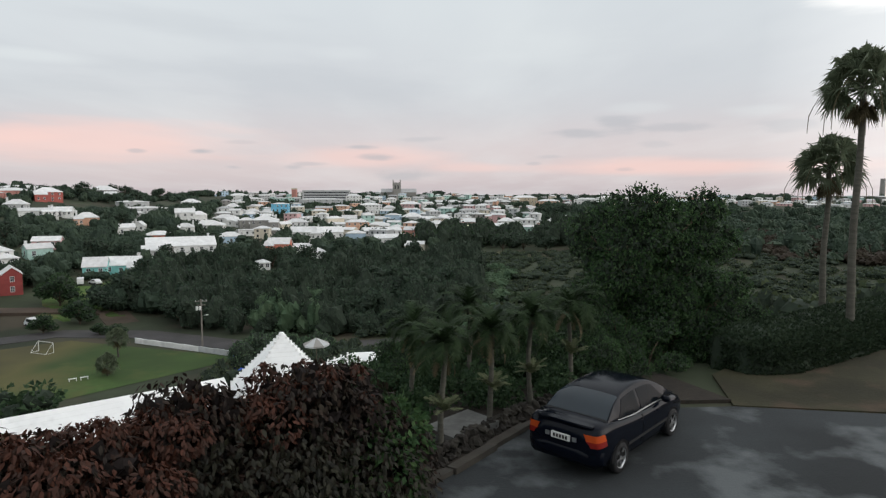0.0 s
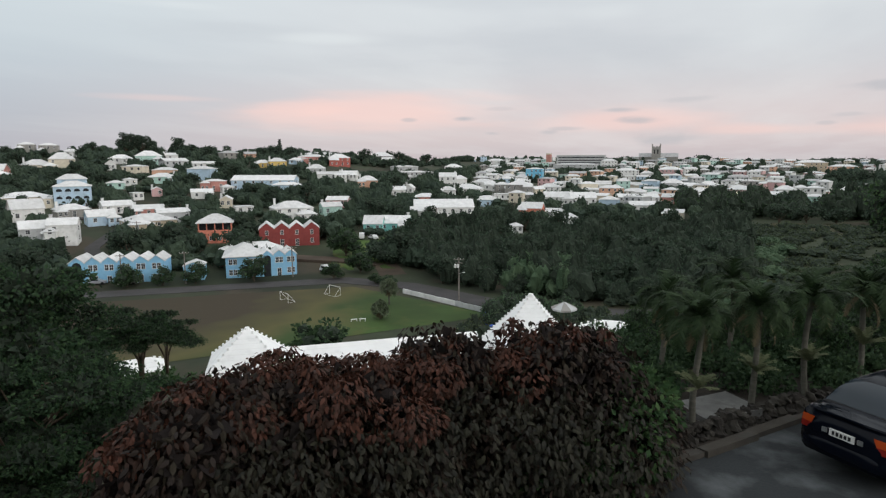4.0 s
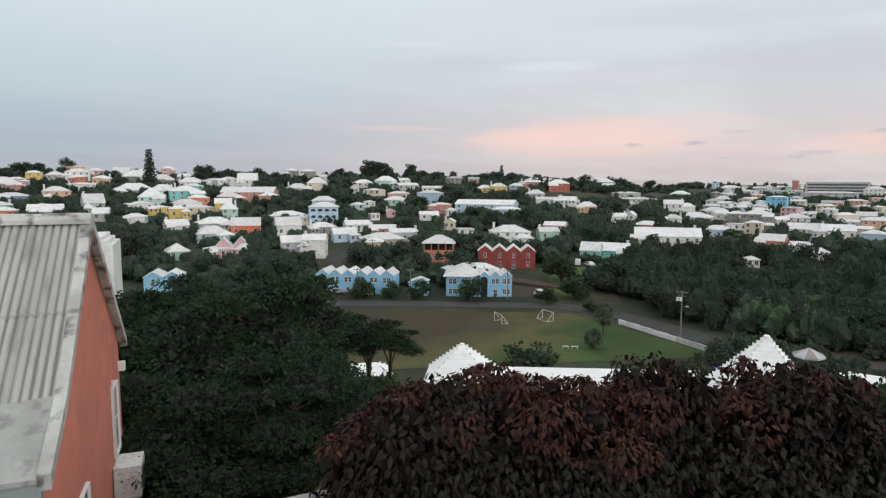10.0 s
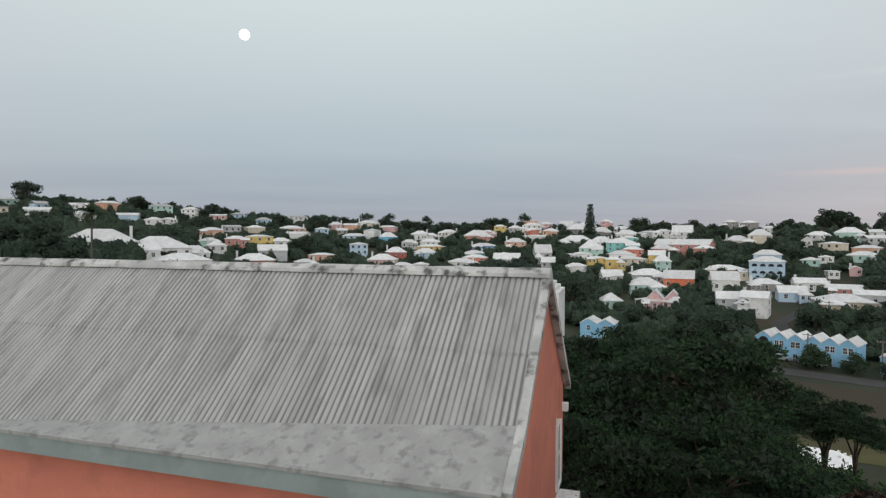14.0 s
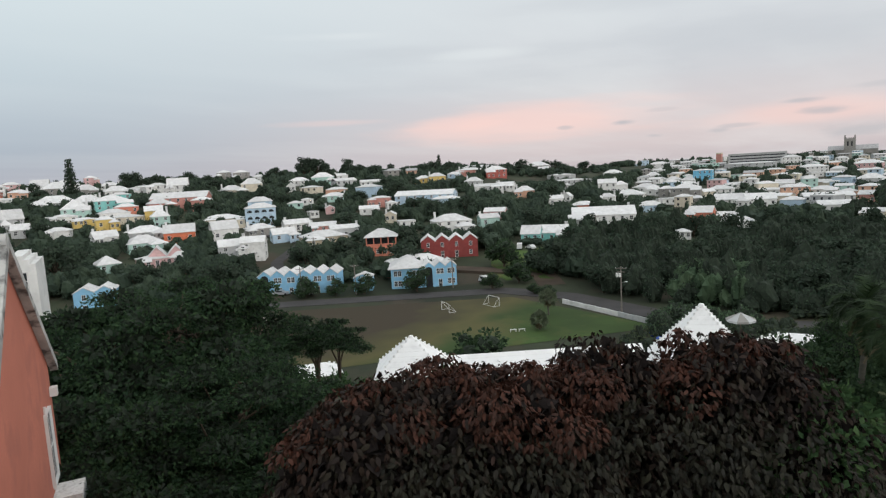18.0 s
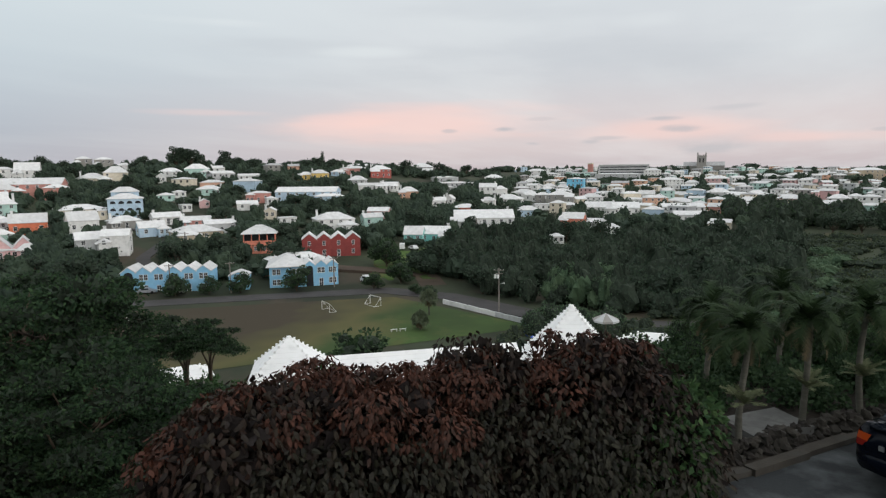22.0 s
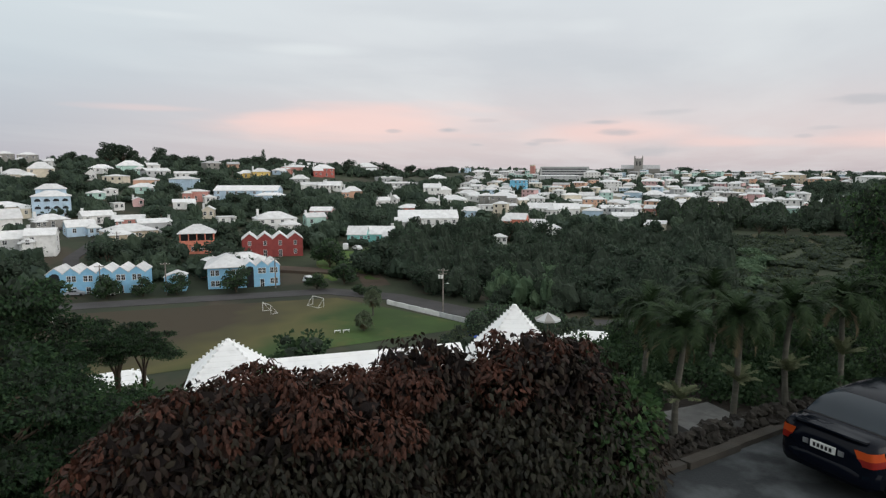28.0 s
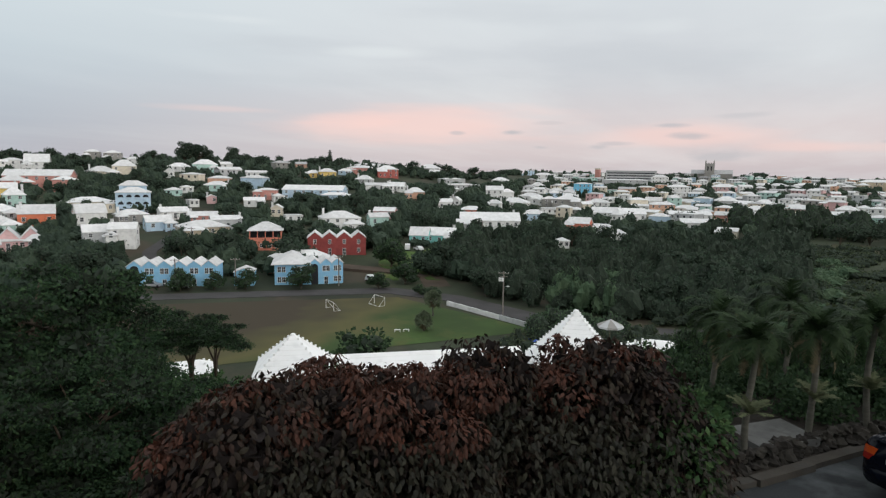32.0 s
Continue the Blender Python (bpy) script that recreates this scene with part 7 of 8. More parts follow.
def clear_of_roads(x, y, r):
    for x0, y0, x1, y1, w in KEEP:
        k = max(0, min(1, ((x - x0) * (x1 - x0) + (y - y0) * (y1 - y0)) / ((x1 - x0) ** 2 + (y1 - y0) ** 2)))
        if math.hypot(x - x0 - k * (x1 - x0), y - y0 - k * (y1 - y0)) < w + r * 0.7:
            return False
    return not (-128 < x < -38 and 42 < y < 124 and (y - 44) - (x + 92) * 0.79 > -4 and (x + 122) * 0.81 - (y - 88) > -6)


def scatter(n, az0, az1, d0, d1, seed, limit=0.15, size=(0.6, 1.15), group="", most=999, power=1.0):
    rng = random.Random(seed)
    made = 0
    for _ in range(n):
        az, d = rng.uniform(az0, az1), d0 + (d1 - d0) * rng.random() ** power
        i = rng.randrange(4)
        s = rng.uniform(*size)
        h, r = SIZES[i][0] * s, SIZES[i][1] * s
        x, y, z = on_land(az, d)
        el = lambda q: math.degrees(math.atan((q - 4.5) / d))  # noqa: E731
        # no tree where it would hide too much of a house from the camera
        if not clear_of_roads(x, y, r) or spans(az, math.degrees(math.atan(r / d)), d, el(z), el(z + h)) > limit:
            continue
        c = copy_thing(far_models[i], pose(x, y, z - 0.1, 0, 0, rng.uniform(0, 360)) @ Matrix.Diagonal((s, s, s * rng.uniform(0.85, 1.15), 1)))
        c["group"] = group
        made += 1
        if made >= most:
            break


def thicket(name, label, n, az0, az1, d0, d1, seed, limit, h, r, mat, leaves=60, size=0.6, power=1.0, lumps=3, rule=None, core=True):
    """Countless shrubs and crowns in one mesh."""
    rng = random.Random(seed)
    b = Build()
    for _ in range(n):
        az, d = rng.uniform(az0, az1), d0 + (d1 - d0) * rng.random() ** power
        hh, rr = rng.uniform(*h), rng.uniform(*r)
        x, y, z = on_land(az, d)
        if rule and not rule(x, y, az, d):
            continue
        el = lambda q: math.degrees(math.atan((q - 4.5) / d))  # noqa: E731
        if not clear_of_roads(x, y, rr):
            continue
        # below limit 1, shrubs that cover houses in the camera's view are dropped
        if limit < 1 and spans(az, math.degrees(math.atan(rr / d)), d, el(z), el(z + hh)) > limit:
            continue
        bl = []
        for k in range(lumps):
            a = rng.uniform(0, 6.28)
            o = rr * 0.5 * (k > 0)
            f = rng.uniform(0.75, 1.0) if k else 1.0
            bl.append((x + o * math.cos(a), y + o * math.sin(a), z + hh * 0.5 * f, rr * rng.uniform(0.55, 0.8), rr * rng.uniform(0.55, 0.8), hh * 0.5 * f))
        # inner lumps, dark where core is set, paint shade under the leaves
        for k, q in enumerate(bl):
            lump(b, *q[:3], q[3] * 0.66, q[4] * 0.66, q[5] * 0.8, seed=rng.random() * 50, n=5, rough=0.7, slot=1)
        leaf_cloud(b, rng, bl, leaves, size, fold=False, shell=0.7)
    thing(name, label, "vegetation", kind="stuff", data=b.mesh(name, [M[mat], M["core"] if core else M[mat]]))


# limits are set so the houses stay visible from the camera
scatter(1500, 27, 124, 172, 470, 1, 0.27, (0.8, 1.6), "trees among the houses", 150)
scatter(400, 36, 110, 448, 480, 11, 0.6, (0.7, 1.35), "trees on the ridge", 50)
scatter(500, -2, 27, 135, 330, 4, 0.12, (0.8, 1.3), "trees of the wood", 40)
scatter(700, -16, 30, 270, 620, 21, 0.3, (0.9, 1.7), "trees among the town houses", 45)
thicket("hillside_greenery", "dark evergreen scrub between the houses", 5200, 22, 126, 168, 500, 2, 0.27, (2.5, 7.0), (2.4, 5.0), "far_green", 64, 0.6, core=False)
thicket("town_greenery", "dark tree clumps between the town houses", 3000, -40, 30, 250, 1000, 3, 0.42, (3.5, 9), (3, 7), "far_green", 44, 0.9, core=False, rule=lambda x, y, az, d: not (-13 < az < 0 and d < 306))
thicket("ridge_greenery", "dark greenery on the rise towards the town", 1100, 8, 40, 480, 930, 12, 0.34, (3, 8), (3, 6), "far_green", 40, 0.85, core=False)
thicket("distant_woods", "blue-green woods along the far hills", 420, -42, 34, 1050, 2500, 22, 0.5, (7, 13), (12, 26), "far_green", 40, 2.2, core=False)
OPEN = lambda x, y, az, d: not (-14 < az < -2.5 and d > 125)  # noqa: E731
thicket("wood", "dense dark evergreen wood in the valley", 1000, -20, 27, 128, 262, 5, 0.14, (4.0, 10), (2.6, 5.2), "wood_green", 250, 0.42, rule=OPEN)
# the rule keeps scrub below the camera's line to the white roofs
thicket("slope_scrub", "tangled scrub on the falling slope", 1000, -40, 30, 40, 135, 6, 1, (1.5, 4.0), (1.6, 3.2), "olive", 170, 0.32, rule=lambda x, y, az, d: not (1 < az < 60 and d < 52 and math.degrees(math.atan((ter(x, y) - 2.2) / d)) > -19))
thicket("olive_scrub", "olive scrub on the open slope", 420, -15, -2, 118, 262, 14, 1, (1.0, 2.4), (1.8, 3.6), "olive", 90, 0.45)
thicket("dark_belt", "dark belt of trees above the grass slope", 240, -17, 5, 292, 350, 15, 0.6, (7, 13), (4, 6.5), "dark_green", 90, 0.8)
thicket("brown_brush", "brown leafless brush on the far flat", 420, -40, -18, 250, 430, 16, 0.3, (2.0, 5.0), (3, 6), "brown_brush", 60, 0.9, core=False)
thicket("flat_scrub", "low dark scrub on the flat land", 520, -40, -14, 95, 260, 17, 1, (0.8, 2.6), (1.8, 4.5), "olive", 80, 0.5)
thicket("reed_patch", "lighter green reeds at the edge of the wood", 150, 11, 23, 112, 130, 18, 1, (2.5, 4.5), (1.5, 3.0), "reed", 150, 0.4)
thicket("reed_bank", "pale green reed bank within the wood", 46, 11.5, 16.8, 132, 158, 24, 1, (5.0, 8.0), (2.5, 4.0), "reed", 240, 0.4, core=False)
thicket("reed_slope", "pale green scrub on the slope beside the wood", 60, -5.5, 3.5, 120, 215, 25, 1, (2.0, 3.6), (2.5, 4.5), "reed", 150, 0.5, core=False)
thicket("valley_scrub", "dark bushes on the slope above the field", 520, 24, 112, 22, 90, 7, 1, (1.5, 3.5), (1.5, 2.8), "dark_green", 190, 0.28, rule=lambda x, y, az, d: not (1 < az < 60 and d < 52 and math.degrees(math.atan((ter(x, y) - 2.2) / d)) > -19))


def near_trees():
    a = spray_model("garden_tree", "large dark spreading tree below the terracotta house", 71, 8.0, 5.0, 36, 22000, 0.17, M["poinciana"], 0.34, 0.2)
    a2 = spray_model("garden_tree", "large dark spreading tree with layered feathery sprays", 72, 8.0, 5.0, 32, 20000, 0.16, M["poinciana"], 0.28, 0.25)
    for i, (az, d, s, top) in enumerate(((71.5, 26, 0.95, 0.3), (65.0, 23, 0.88, 1.6), (61.0, 23.5, 0.62, 1.6), (60.0, 19.5, 0.46, -0.3), (66.5, 19.5, 0.62, -0.1), (61, 18, 0.6, -0.4), (64.5, 16, 0.5, -1.2), (59, 15.5, 0.45, -1.9), (54.5, 17, 0.4, -1.9), (52.5, 21, 0.34, -2.3), (49.5, 21.5, 0.32, -2.6), (47.0, 22, 0.3, -2.9), (79, 28, 0.9, 0.2), (74, 18, 0.6, -0.9), (69, 31, 0.9, -0.3), (63, 30, 0.7, 0.2))):
        x, y, _ = on_land(az, d)
        copy_thing((a, a2)[i % 2], pose(x, y, top - 8.0 * s, 0, 0, az * 7) @ Matrix.Diagonal((s, s, s, 1)))
    f = spray_model("umbrella_tree", "flat-topped feathery tree below the hedge", 73, 6.0, 4.6, 16, 9000, 0.17, M["poinciana"], 0.2, 0.55)
    for az, d, s, top in ((50.4, 25, 0.40, -0.95), (48.4, 24.4, 0.30, -1.25), (53.0, 24.5, 0.26, -1.5)):
        x, y, _ = on_land(az, d)
        copy_thing(f, pose(x, y, top - 6.0 * s, 0, 0, az * 5) @ Matrix.Diagonal((s, s, s, 1)))
    t = spray_model("leafy_tree", "tall bushy green tree beyond the car", 77, 8.6, 4.0, 44, 34000, 0.135, M["mid_green"], 0.6, 0.12, core=0.75)
    t2 = spray_model("leafy_tree", "bushy green tree growing beside the palms", 78, 8.6, 4.0, 36, 26000, 0.135, M["mid_green"], 0.55, 0.12, core=0.75)
    for i, (az, d, s, top) in enumerate(((-17.8, 25, 0.88, 5.3), (-19.3, 25.6, 0.7, 4.2), (-20.8, 24, 0.68, 2.2), (-13.5, 24, 0.6, 0.9), (-22.5, 27, 0.55, 0.4), (-5, 21.5, 0.45, 0.4), (0.5, 20.5, 0.42, 0.0), (-9, 19.5, 0.40, 0.4), (3.2, 18, 0.36, 0.55), (-2.6, 18.8, 0.38, 0.8), (-6.6, 18.6, 0.36, 0.7), (5.8, 16.8, 0.32, 0.2), (-12.5, 19, 0.42, 0.6), (-17.5, 20.5, 0.46, 0.4), (-23.0, 23, 0.4, -0.2), (-15.5, 22, 0.55, 1.2))):
        x, y, _ = on_land(az, d)
        copy_thing((t, t2)[i % 2], pose(x, y, top - 8.6 * s, 0, 0, 40 + az * 9) @ Matrix.Diagonal((s * 0.80, s * 0.80, s, 1)))
    r = tree_model("round_tree", "clipped round dark tree beside the street", "tree", 83, 6.0, 3.2, 1500, 0.4, M["dark_green"], blobs=10, flat=1.1)
    for az, d, s in ((50.9, 164, 0.95), (48.2, 163, 0.8), (45.6, 162, 0.9), (40.8, 160, 1.1), (33.8, 158, 0.8), (32.6, 183, 1.5), (31.3, 165, 1.1), (29.9, 150, 0.5), (28.6, 146, 0.55), (35.8, 84, 1.55), (34.2, 42, 0.5)):
        x, y, z = on_land(az, d)
        copy_thing(r, pose(x, y, z - 0.2, 0, 0, az * 11) @ Matrix.Diagonal((s, s, s, 1)))
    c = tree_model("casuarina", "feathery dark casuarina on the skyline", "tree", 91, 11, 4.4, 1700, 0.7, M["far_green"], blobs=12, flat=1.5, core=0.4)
    for az, d, s in ((50.2, 470, 1.6), (49.6, 468, 1.5), (49.0, 468, 1.45), (48.4, 472, 1.1), (46.3, 470, 1.35), (45.2, 470, 0.9), (24.35, 262, 1.0), (24.9, 235, 0.9), (22, 225, 0.9), (19.5, 230, 1.0), (16, 240, 0.9), (13, 236, 1.0), (27.5, 225, 0.8), (25.6, 190, 0.85), (23.4, 182, 0.9), (21.0, 188, 0.8), (18.2, 196, 0.95), (17.0, 176, 0.8), (14.6, 205, 0.9), (11.2, 214, 1.0), (9.4, 190, 0.8), (7.6, 228, 1.05), (5.2, 214, 0.9), (26.6, 205, 0.9), (20.2, 210, 1.0), (15.6, 188, 0.8), (10.0, 246, 1.1), (3.0, 240, 1.0)):
        x, y, z = on_land(az, d)
        copy_thing(c, pose(x, y, z - 0.5, 0, 0, az * 11) @ Matrix.Diagonal((s * 0.8, s * 0.8, s, 1)))
    p = pine_model(5, 14, 2.6)
    for az, d, s in ((38.07, 472, 0.95), (68.5, 412, 1.75), (64.0, 430, 0.75), (24.38, 262, 0.9), (66, 425, 0.6)):
        x, y, z = on_land(az, d)
        copy_thing(p, pose(x, y, z, 0, 0, az * 11) @ Matrix.Diagonal((s, s, s, 1)))
    for o in [a, a2, f, t, t2, r, c, p] + far_models:
        for k in list(o.children):
            bpy.data.objects.remove(k)
        bpy.data.objects.remove(o)


near_trees()


# ---- palms and clipped hedge by the driveway ----
M["palm_green"] = leaf_material("palm_leaves", [(0.016, 0.030, 0.013), (0.026, 0.046, 0.018), (0.042, 0.066, 0.027)], 0.5, 0.2)
M["palm_dry"] = leaf_material("dry_palm_leaves", [(0.12, 0.10, 0.06), (0.16, 0.13, 0.08), (0.09, 0.075, 0.05)], 0.8, 0.15)
M["palm_trunk"] = material("ringed_palm_trunk", (0.09, 0.086, 0.07), 0.9, 0.3, 2.0, 14.0, 0.6, stretch=(1, 1, 6))


def date_palm(x, y, z, h, r, seed, n=28):
    rng = random.Random(seed)
    o = thing("young_palm", "young feather palm with arching green fronds", "palm", pose(x, y, z, 0, 0, rng.uniform(0, 360)), group="palms along the bed")
    k = 10
    pts = [(0.05 * math.sin(0.5 * i + seed), 0.02 * math.cos(0.4 * i), -0.3 + (h + 0.3) * i / k) for i in range(k + 1)]
    part("trunk", Build().tube(pts, [(0.068 - 0.018 * i / k + (0.005 if i % 2 else 0)) * max(1.0, h / 4) for i in range(k + 1)], 9), M["palm_trunk"], o, smooth=True)
    for i in range(n):
        b = Build()
        frond(b, (0, 0, h), 2.4 * i + rng.uniform(-0.5, 0.5), radians(80 - 85 * (i / n) + rng.uniform(-18, 18)), r * rng.uniform(0.6, 1.2), r * rng.uniform(0.2, 0.32), radians(130 + 60 * i / n + rng.uniform(-20, 20)), rng=rng)
        part("frond", b, M["palm_green"], o)
    for i in range(4):
        b = Build()
        frond(b, (0, 0, h - 0.1), 1.7 * i + rng.uniform(-0.5, 0.5), radians(rng.uniform(-50, -10)), r * rng.uniform(0.6, 0.9), r * 0.16, radians(70), rng=rng)
        part("dead_frond", b, M["palm_dry"], o, "dry brown hanging frond")
    return o


for i, (az, d, h, r) in enumerate(((0.6, 12.5, 2.35, 1.0), (-3.9, 14.0, 2.35, 1.05), (-7.6, 15.2, 2.4, 1.1), (-11.2, 17.0, 2.4, 1.15), (3.5, 15.0, 2.1, 1.05), (-1.8, 17.0, 2.3, 1.15))):
    date_palm(-d * math.sin(radians(az)), d * math.cos(radians(az)), -0.85, h, r, 50 + i)


def cycad(x, y, z, r, seed):
    rng = random.Random(seed)
    o = thing("spiky_plant", "pale green spiky rosette growing at the palm trunk", "plant", pose(x, y, z), group="rosettes in the bed")
    for i in range(16):
        b = Build()
        frond(b, (0, 0, 0.1), 2.4 * i, radians(rng.uniform(20, 75)), r * rng.uniform(0.8, 1.1), r * 0.28, radians(50), n=6, rng=rng)
        part("leaf", b, M["rosette"], o)


M["rosette"] = leaf_material("pale_rosette_leaves", [(0.10, 0.12, 0.065), (0.14, 0.155, 0.085), (0.18, 0.19, 0.11)], 0.6, 0.2)
for i, (x, y, z, r) in enumerate(((-0.10, 12.35, 0.05, 0.5), (0.98, 13.85, 0.05, 0.5), (2.04, 14.9, 0.1, 0.5), (3.3, 16.5, 0.15, 0.55), (-1.5, 9.7, -0.75, 0.8))):
    cycad(x, y, z, r, 90 + i)


M["fan_green"] = leaf_material("fan_palm_leaves", [(0.10, 0.125, 0.08), (0.14, 0.17, 0.105), (0.18, 0.20, 0.13)], 0.5, 0.45)


def fan_palm(az, d, top, r, seed, trunk):
    rng = random.Random(seed)
    x, y, z = on_land(az, d)
    h = top - z
    o = thing("fan_palm", "tall fan palm with hanging dry skirt", "palm", pose(x, y, z), group="tall fan palms")
    k = 14
    part("trunk", Build().tube([(0.04 * math.sin(i * 0.7), 0, -0.5 + (h + 0.5) * i / k) for i in range(k + 1)], [trunk * (1.25 - 0.5 * i / k) for i in range(k + 1)], 10), M["palm_trunk"], o, smooth=True)
    for i in range(38):
        b = Build()
        f = i / 38
        fan_leaf(b, (0, 0, h - 0.25 * f), 2.4 * i, radians(85 - 120 * f + rng.uniform(-8, 8)), r * 0.55 * rng.uniform(0.85, 1.1), r * 0.5, rng, roll=radians(rng.uniform(-75, 75)))
        part("leaf", b, M["fan_green"], o)
    for i in range(5):
        b = Build()
        fan_leaf(b, (0, 0, h - 0.4), 2.4 * i, radians(-55 - rng.uniform(0, 20)), r * 0.35, r * 0.4, rng, roll=radians(rng.uniform(-60, 60)))
        part("dry_leaf", b, M["palm_dry"], o, "brown hanging dead leaf")
    for i in range(7):
        a = i * 0.9
        q = [Vector((math.cos(a) * r * k, math.sin(a) * r * k, h + 0.5 * k - 1.25 * k ** 3)) for k in (0, 0.3, 0.6, 0.85, 1.0, 1.08, 1.1)]
        q[-1].z -= 0.5
        part("flower_stalk", Build().tube(q, [0.014, 0.012, 0.01, 0.01, 0.012, 0.014, 0.01], 4), M["palm_dry"], o)


fan_palm(-33.0, 25.0, 8.25, 1.4, 31, 0.12)
fan_palm(-31.1, 30.0, 5.8, 1.45, 32, 0.12)
for i, (az, d, top, r) in enumerate(((28.65, 128, -22.2, 2.2), (29.5, 116, -23.8, 2.0))):
    fan_palm(az, d, top, r, 35 + i, 0.16)


def clipped_hedge():
    rng = random.Random(8)
    o = thing("clipped_hedge", "long clipped dark green box hedge", "hedge", pose(0, 0, 0))
    A, B = Vector((8.7, 19.0, 0)), Vector((21.0, 26.1, 0))
    d = (B - A).normalized()
    s = Vector((-d.y, d.x, 0))
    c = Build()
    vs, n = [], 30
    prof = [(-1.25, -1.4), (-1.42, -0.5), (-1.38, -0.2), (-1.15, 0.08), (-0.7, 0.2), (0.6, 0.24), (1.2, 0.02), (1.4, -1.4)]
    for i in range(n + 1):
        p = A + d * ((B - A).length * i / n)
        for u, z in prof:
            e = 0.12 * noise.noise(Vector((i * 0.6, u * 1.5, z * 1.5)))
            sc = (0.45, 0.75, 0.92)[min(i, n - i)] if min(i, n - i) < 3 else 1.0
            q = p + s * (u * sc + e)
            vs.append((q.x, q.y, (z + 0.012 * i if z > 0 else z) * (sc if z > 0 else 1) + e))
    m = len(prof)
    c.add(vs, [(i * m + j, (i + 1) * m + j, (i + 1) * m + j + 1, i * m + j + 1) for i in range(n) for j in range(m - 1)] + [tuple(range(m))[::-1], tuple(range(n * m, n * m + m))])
    # solid filling in the dark core colour, painted shade between the leaves
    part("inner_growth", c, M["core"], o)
    b = Build()
    vs, fs = [], []
    for _ in range(42000):
        if rng.random() < 0.04:
            k = rng.choice((0, n)) * m
            q = [Vector(c.v[k + z]) for z in (0, 3, 5, 7)]
            p = q[0].lerp(q[3], rng.random()).lerp(q[1].lerp(q[2], rng.random()), rng.random())
            end = True
        else:
            end = False
        i = rng.randrange(n)
        j = rng.randrange(1, m - 1) if rng.random() < 0.8 else 0
        f, g = rng.random(), rng.random()
        q = q if end else [Vector(c.v[k]) for k in (i * m + j, (i + 1) * m + j, (i + 1) * m + j + 1, i * m + j + 1)]
        if not end:
            p = q[0].lerp(q[1], f).lerp(q[3].lerp(q[2], f), g)
        t = Vector((rng.gauss(0, 1), rng.gauss(0, 1), rng.gauss(0, 1) + 0.4)).normalized()
        w = t.cross(Vector((rng.gauss(0, 1), rng.gauss(0, 1), rng.gauss(0, 1)))).normalized()
        k = len(vs)
        z = rng.uniform(0.07, 0.15)
        vs += [p, p + t * z * 0.5 + w * z * 0.35, p + t * z, p + t * z * 0.5 - w * z * 0.35]
        fs.append((k, k + 1, k + 2, k + 3))
    b.add(vs, fs)
    part("leaves", b, M["hedge_green"], o)


# darker than the tree leaves: the shade over this hedge is put in
M["hedge_green"] = leaf_material("clipped_hedge_leaves", [(0.018, 0.030, 0.018), (0.028, 0.044, 0.024), (0.042, 0.060, 0.032)])
clipped_hedge()

x, y, z = on_land(111.3, 150)
date_palm(x, y, z, 8.6 - z, 3.4, 61, 30)["group"] = "tall palms"


# ---- low growth in the bed and below the hedge ----
def bed_growth():
    rng = random.Random(19)
    b = Build()
    for _ in range(110):
        az, d = rng.uniform(-13, 9), rng.uniform(11.5, 19.5)
        x, y = -d * math.sin(radians(az)), d * math.cos(radians(az))
        if (x - 0.1) * 0.73 - (y - 11.7) * 0.68 > -0.3 or math.hypot(x - 3.6, y - 13.3) < 2.7 or math.hypot(x - 0.4, y - 13.4) < 1.6:
            continue
        r = rng.uniform(0.28, 0.6)
        leaf_cloud(b, rng, [(x, y, -0.75 + r * 0.5, r, r, r * 0.9)], 420, 0.10, fold=False, shell=0.3)
    thing("bed_growth", "low dark leafy undergrowth between the palms", "undergrowth", kind="stuff", data=b.mesh("bed_growth", M["dark_green"]))
    for i in range(12):
        f = i / 11
        x, y = -1.3 + 3.4 * f + rng.uniform(-0.1, 0.1), 10.75 + 3.9 * f + rng.uniform(-0.05, 0.25)
        r = rng.uniform(0.1, 0.2)
        thing("stone", "rough grey stone lying along the bed", "stone", pose(x - 0.25, y + 0.15, -0.78, 0, 0, i * 50), group="stones along the bed",
              data=lump(Build(), 0, 0, r * 0.3, r * 1.3, r, r * 0.7, seed=i, n=5, rough=0.6).mesh("stone", M["concrete"]))


bed_growth()


def roof_bush(x, y, z, r, h, seed, n=2600):
    rng = random.Random(seed)
    o = thing("leafy_shrub", "loose green shrub standing in front of the white roofs", "shrub", pose(x, y, z), group="shrubs by the white roofs")
    bl = [(rng.uniform(-0.6, 0.6) * r, rng.uniform(-0.6, 0.6) * r, h * rng.uniform(0.55, 0.9), r * rng.uniform(0.3, 0.5), r * rng.uniform(0.3, 0.5), h * rng.uniform(0.12, 0.25)) for _ in range(7)]
    bl += [(0, 0, h * 0.4, r * 0.7, r * 0.7, h * 0.4)]
    t = Build()
    for q in bl:
        t.tube([(0, 0, -0.5), (q[0] * 0.5, q[1] * 0.5, q[2] * 0.5), q[:3]], [0.08, 0.05, 0.02], 5)
    part("stems", t, M["bark"], o)
    part("leaves", leaf_cloud(Build(), rng, bl, n, 0.2, shell=0.35), M["mid_green"], o)


roof_bush(-24.3, 31.0, -11.2, 1.3, 3.2, 3)
roof_bush(-25.7, 29.6, -11.4, 1.1, 2.6, 4)
# placed on the camera's sight lines to cover the cottage below its roof
for az, k in ((48.6, 11), (50.6, 12), (52.6, 13), (54.4, 14)):
    x, y, _ = on_land(az, 33.0)
    roof_bush(x, y, -11.4, 1.7, 5.2, k, 3000)
roof_bush(-9.0, 40.6, -11.2, 1.7, 3.4, 5)
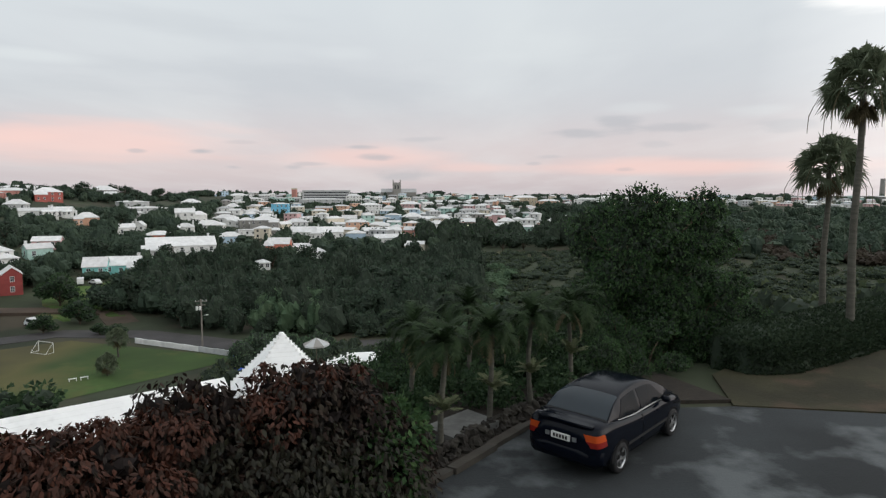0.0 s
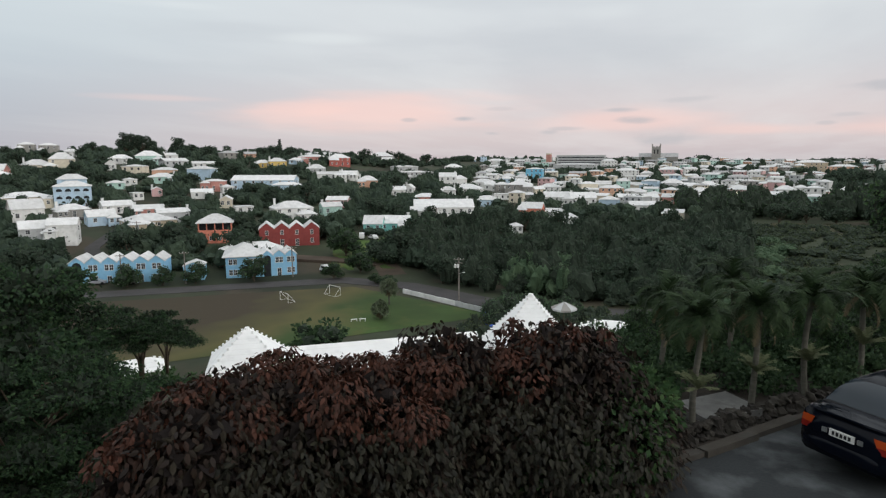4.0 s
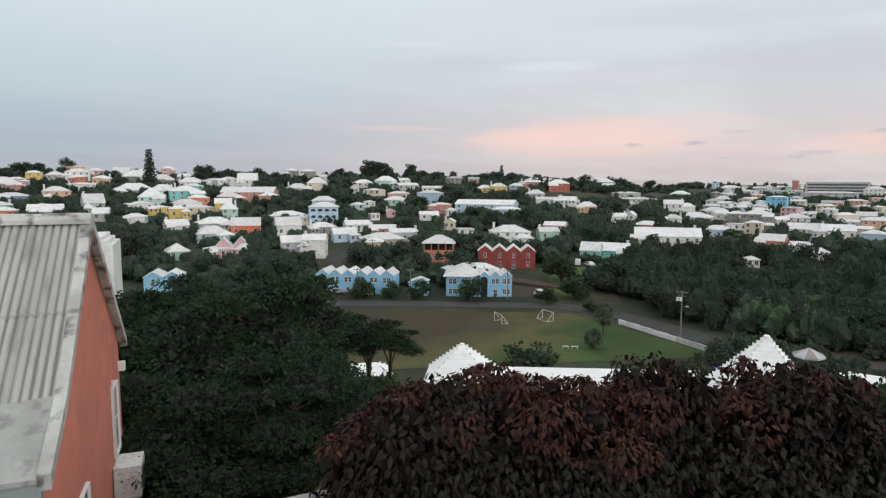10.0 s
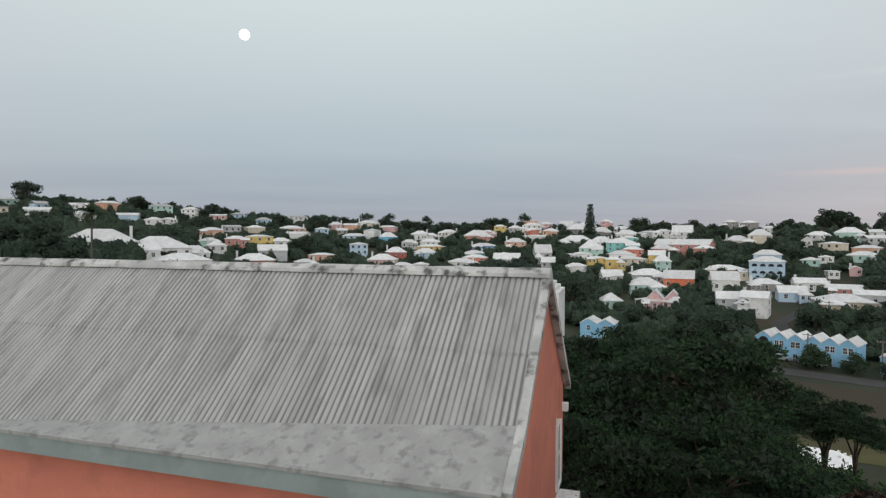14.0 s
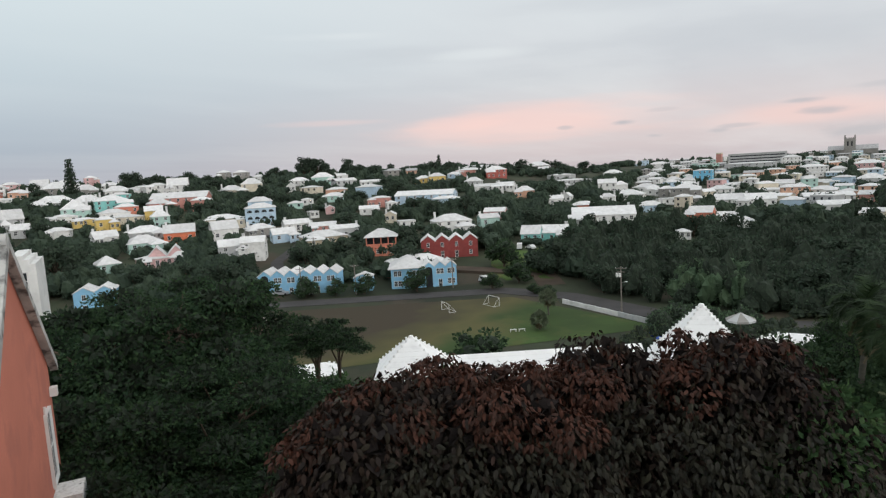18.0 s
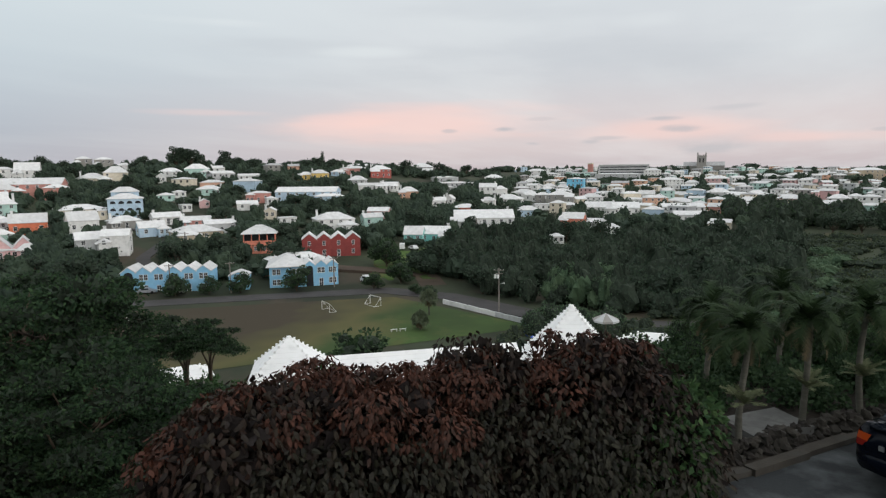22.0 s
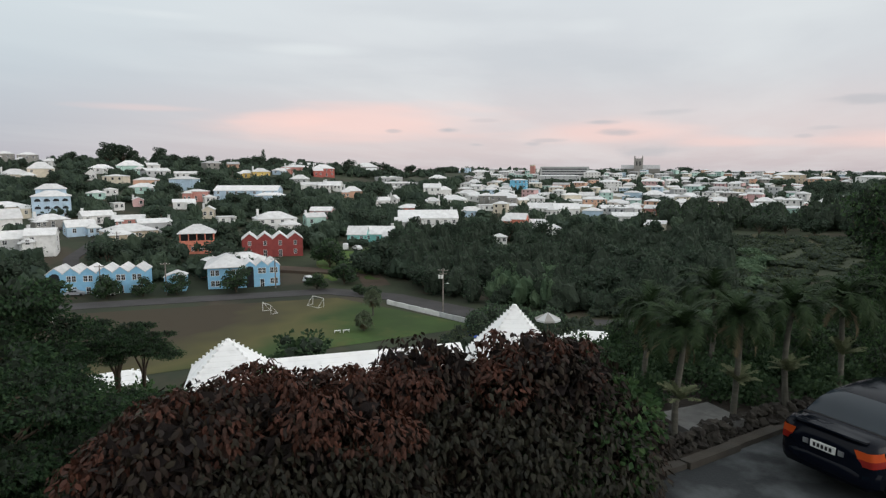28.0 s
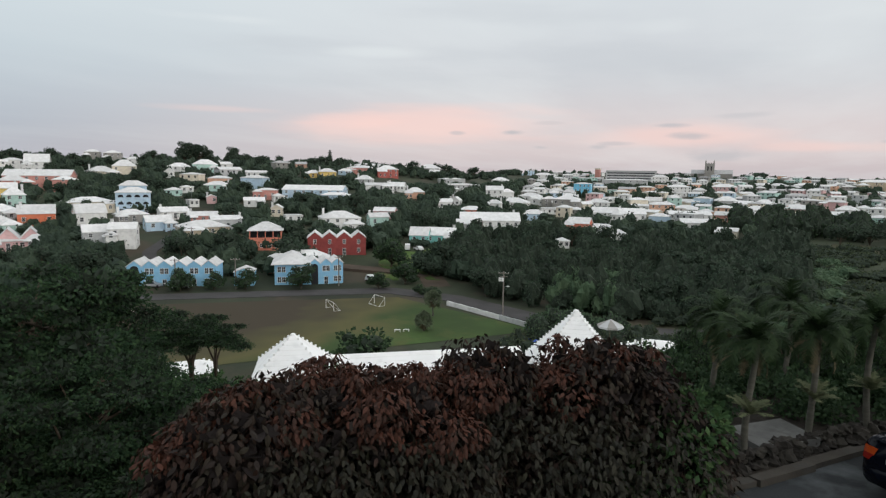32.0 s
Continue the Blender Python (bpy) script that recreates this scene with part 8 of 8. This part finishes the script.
roof_bush(-6.6, 41.2, -11.0, 1.9, 4.1, 6, 3400)
roof_bush(-4.2, 41.5, -11.0, 1.8, 4.0, 7)


# ---- lit lamps among the houses ----
lamp_glow = bpy.data.materials.new("warm_lamp_glow")
lamp_glow.use_nodes = True
e = lamp_glow.node_tree.nodes.new("ShaderNodeEmission")
e.inputs[0].default_value, e.inputs[1].default_value = (1.0, 0.86, 0.62, 1), 9.0
lamp_glow.node_tree.links.new(e.outputs[0], lamp_glow.node_tree.nodes["Material Output"].inputs[0])
for az, el, d in ((14.66, -6.8, 200), (10.74, -6.4, 205), (-1.73, -3.0, 300), (49.81, -1.85, 300), (44.5, -5.4, 240), (57.0, -2.6, 300)):
    x, y, z = on_land(az, d)
    h = max(3.2, 4.5 + d * math.tan(radians(el)) - z)
    o = thing("street_lamp", "slim street lamp already lit at dusk", "street lamp", pose(x, y, z, 0, 0, az), group="street lamps")
    part("post", Build().tube([(0, 0.3, -0.5), (0, 0.3, h), (0, -0.5, h + 0.2)], [0.07, 0.05, 0.04], 6), M["steel"], o)
    part("lamp_head", Build().box(-0.16, 0.16, -0.85, -0.35, h + 0.14, h + 0.24), M["steel"], o)
    part("bulb", lump(Build(), 0, -0.6, h + 0.08, 0.14, 0.2, 0.08, n=4, rough=0.0), lamp_glow, o, "glowing warm lamp glass")


# ---- white house past the gable ----
def stepped_white_house():
    d = 45.0
    x, y = -d * math.sin(radians(71.9)), d * math.cos(radians(71.9))
    z = ter(x, y)
    o = thing("white_stepped_house", "white house with stepped parapets behind the gable", "house", pose(x, y, 0, 0, 0, 66))
    part("wall", Build().box(-1.2, 0.5, -2, 3, z - 1, 0.35), M["white"], o)
    for i in range(3):
        part("step", Build().box(-1.2 + 0.2 * i, 0.5 - 0.3 * i, -2, 3, 0.35 + 0.25 * i, 0.6 + 0.25 * i), M["white"], o)
    part("lower_wall", Build().box(-2.6, -1.2, -2.4, 2, z - 1, -0.4), M["white"], o)
    part("window", window_mesh(0.6, 1.0), None, o, at=pose(-0.3, -2, -0.9))


stepped_white_house()


# ---- small field things ----
goal(-116.0, 79.5, 35)
for x, y in ((-60.9, 97.6), (-59.6, 98.6)):
    o = thing("bench", "small white bench on the field", "bench", pose(x, y, -25.94, 0, 0, 40), group="benches on the field")
    part("seat", Build().box(-0.6, 0.6, -0.18, 0.18, 0.4, 0.46), M["frame"], o)
    for s in (-0.5, 0.5):
        part("leg", Build().box(s - 0.04, s + 0.04, -0.16, 0.16, 0, 0.4), M["frame"], o)

b = Build()
q = [(0.15, 12.75), (1.15, 13.85), (0.45, 14.6), (-0.55, 13.5)]
b.add([(x, y, -0.62) for x, y in q] + [(x, y, -0.9) for x, y in q], [(0, 1, 2, 3), (0, 4, 5, 1), (1, 5, 6, 2), (2, 6, 7, 3), (3, 7, 4, 0)])
M["slab"] = material("pale_concrete_slab", (0.12, 0.12, 0.115), 0.9, 0.3, 2.0, 18.0, 0.3, stain=(0.07, 0.07, 0.065), stain_amt=0.7)
thing("concrete_slab", "pale broken concrete slab lying in the bed", "slab", data=b.mesh("concrete_slab", M["slab"]))
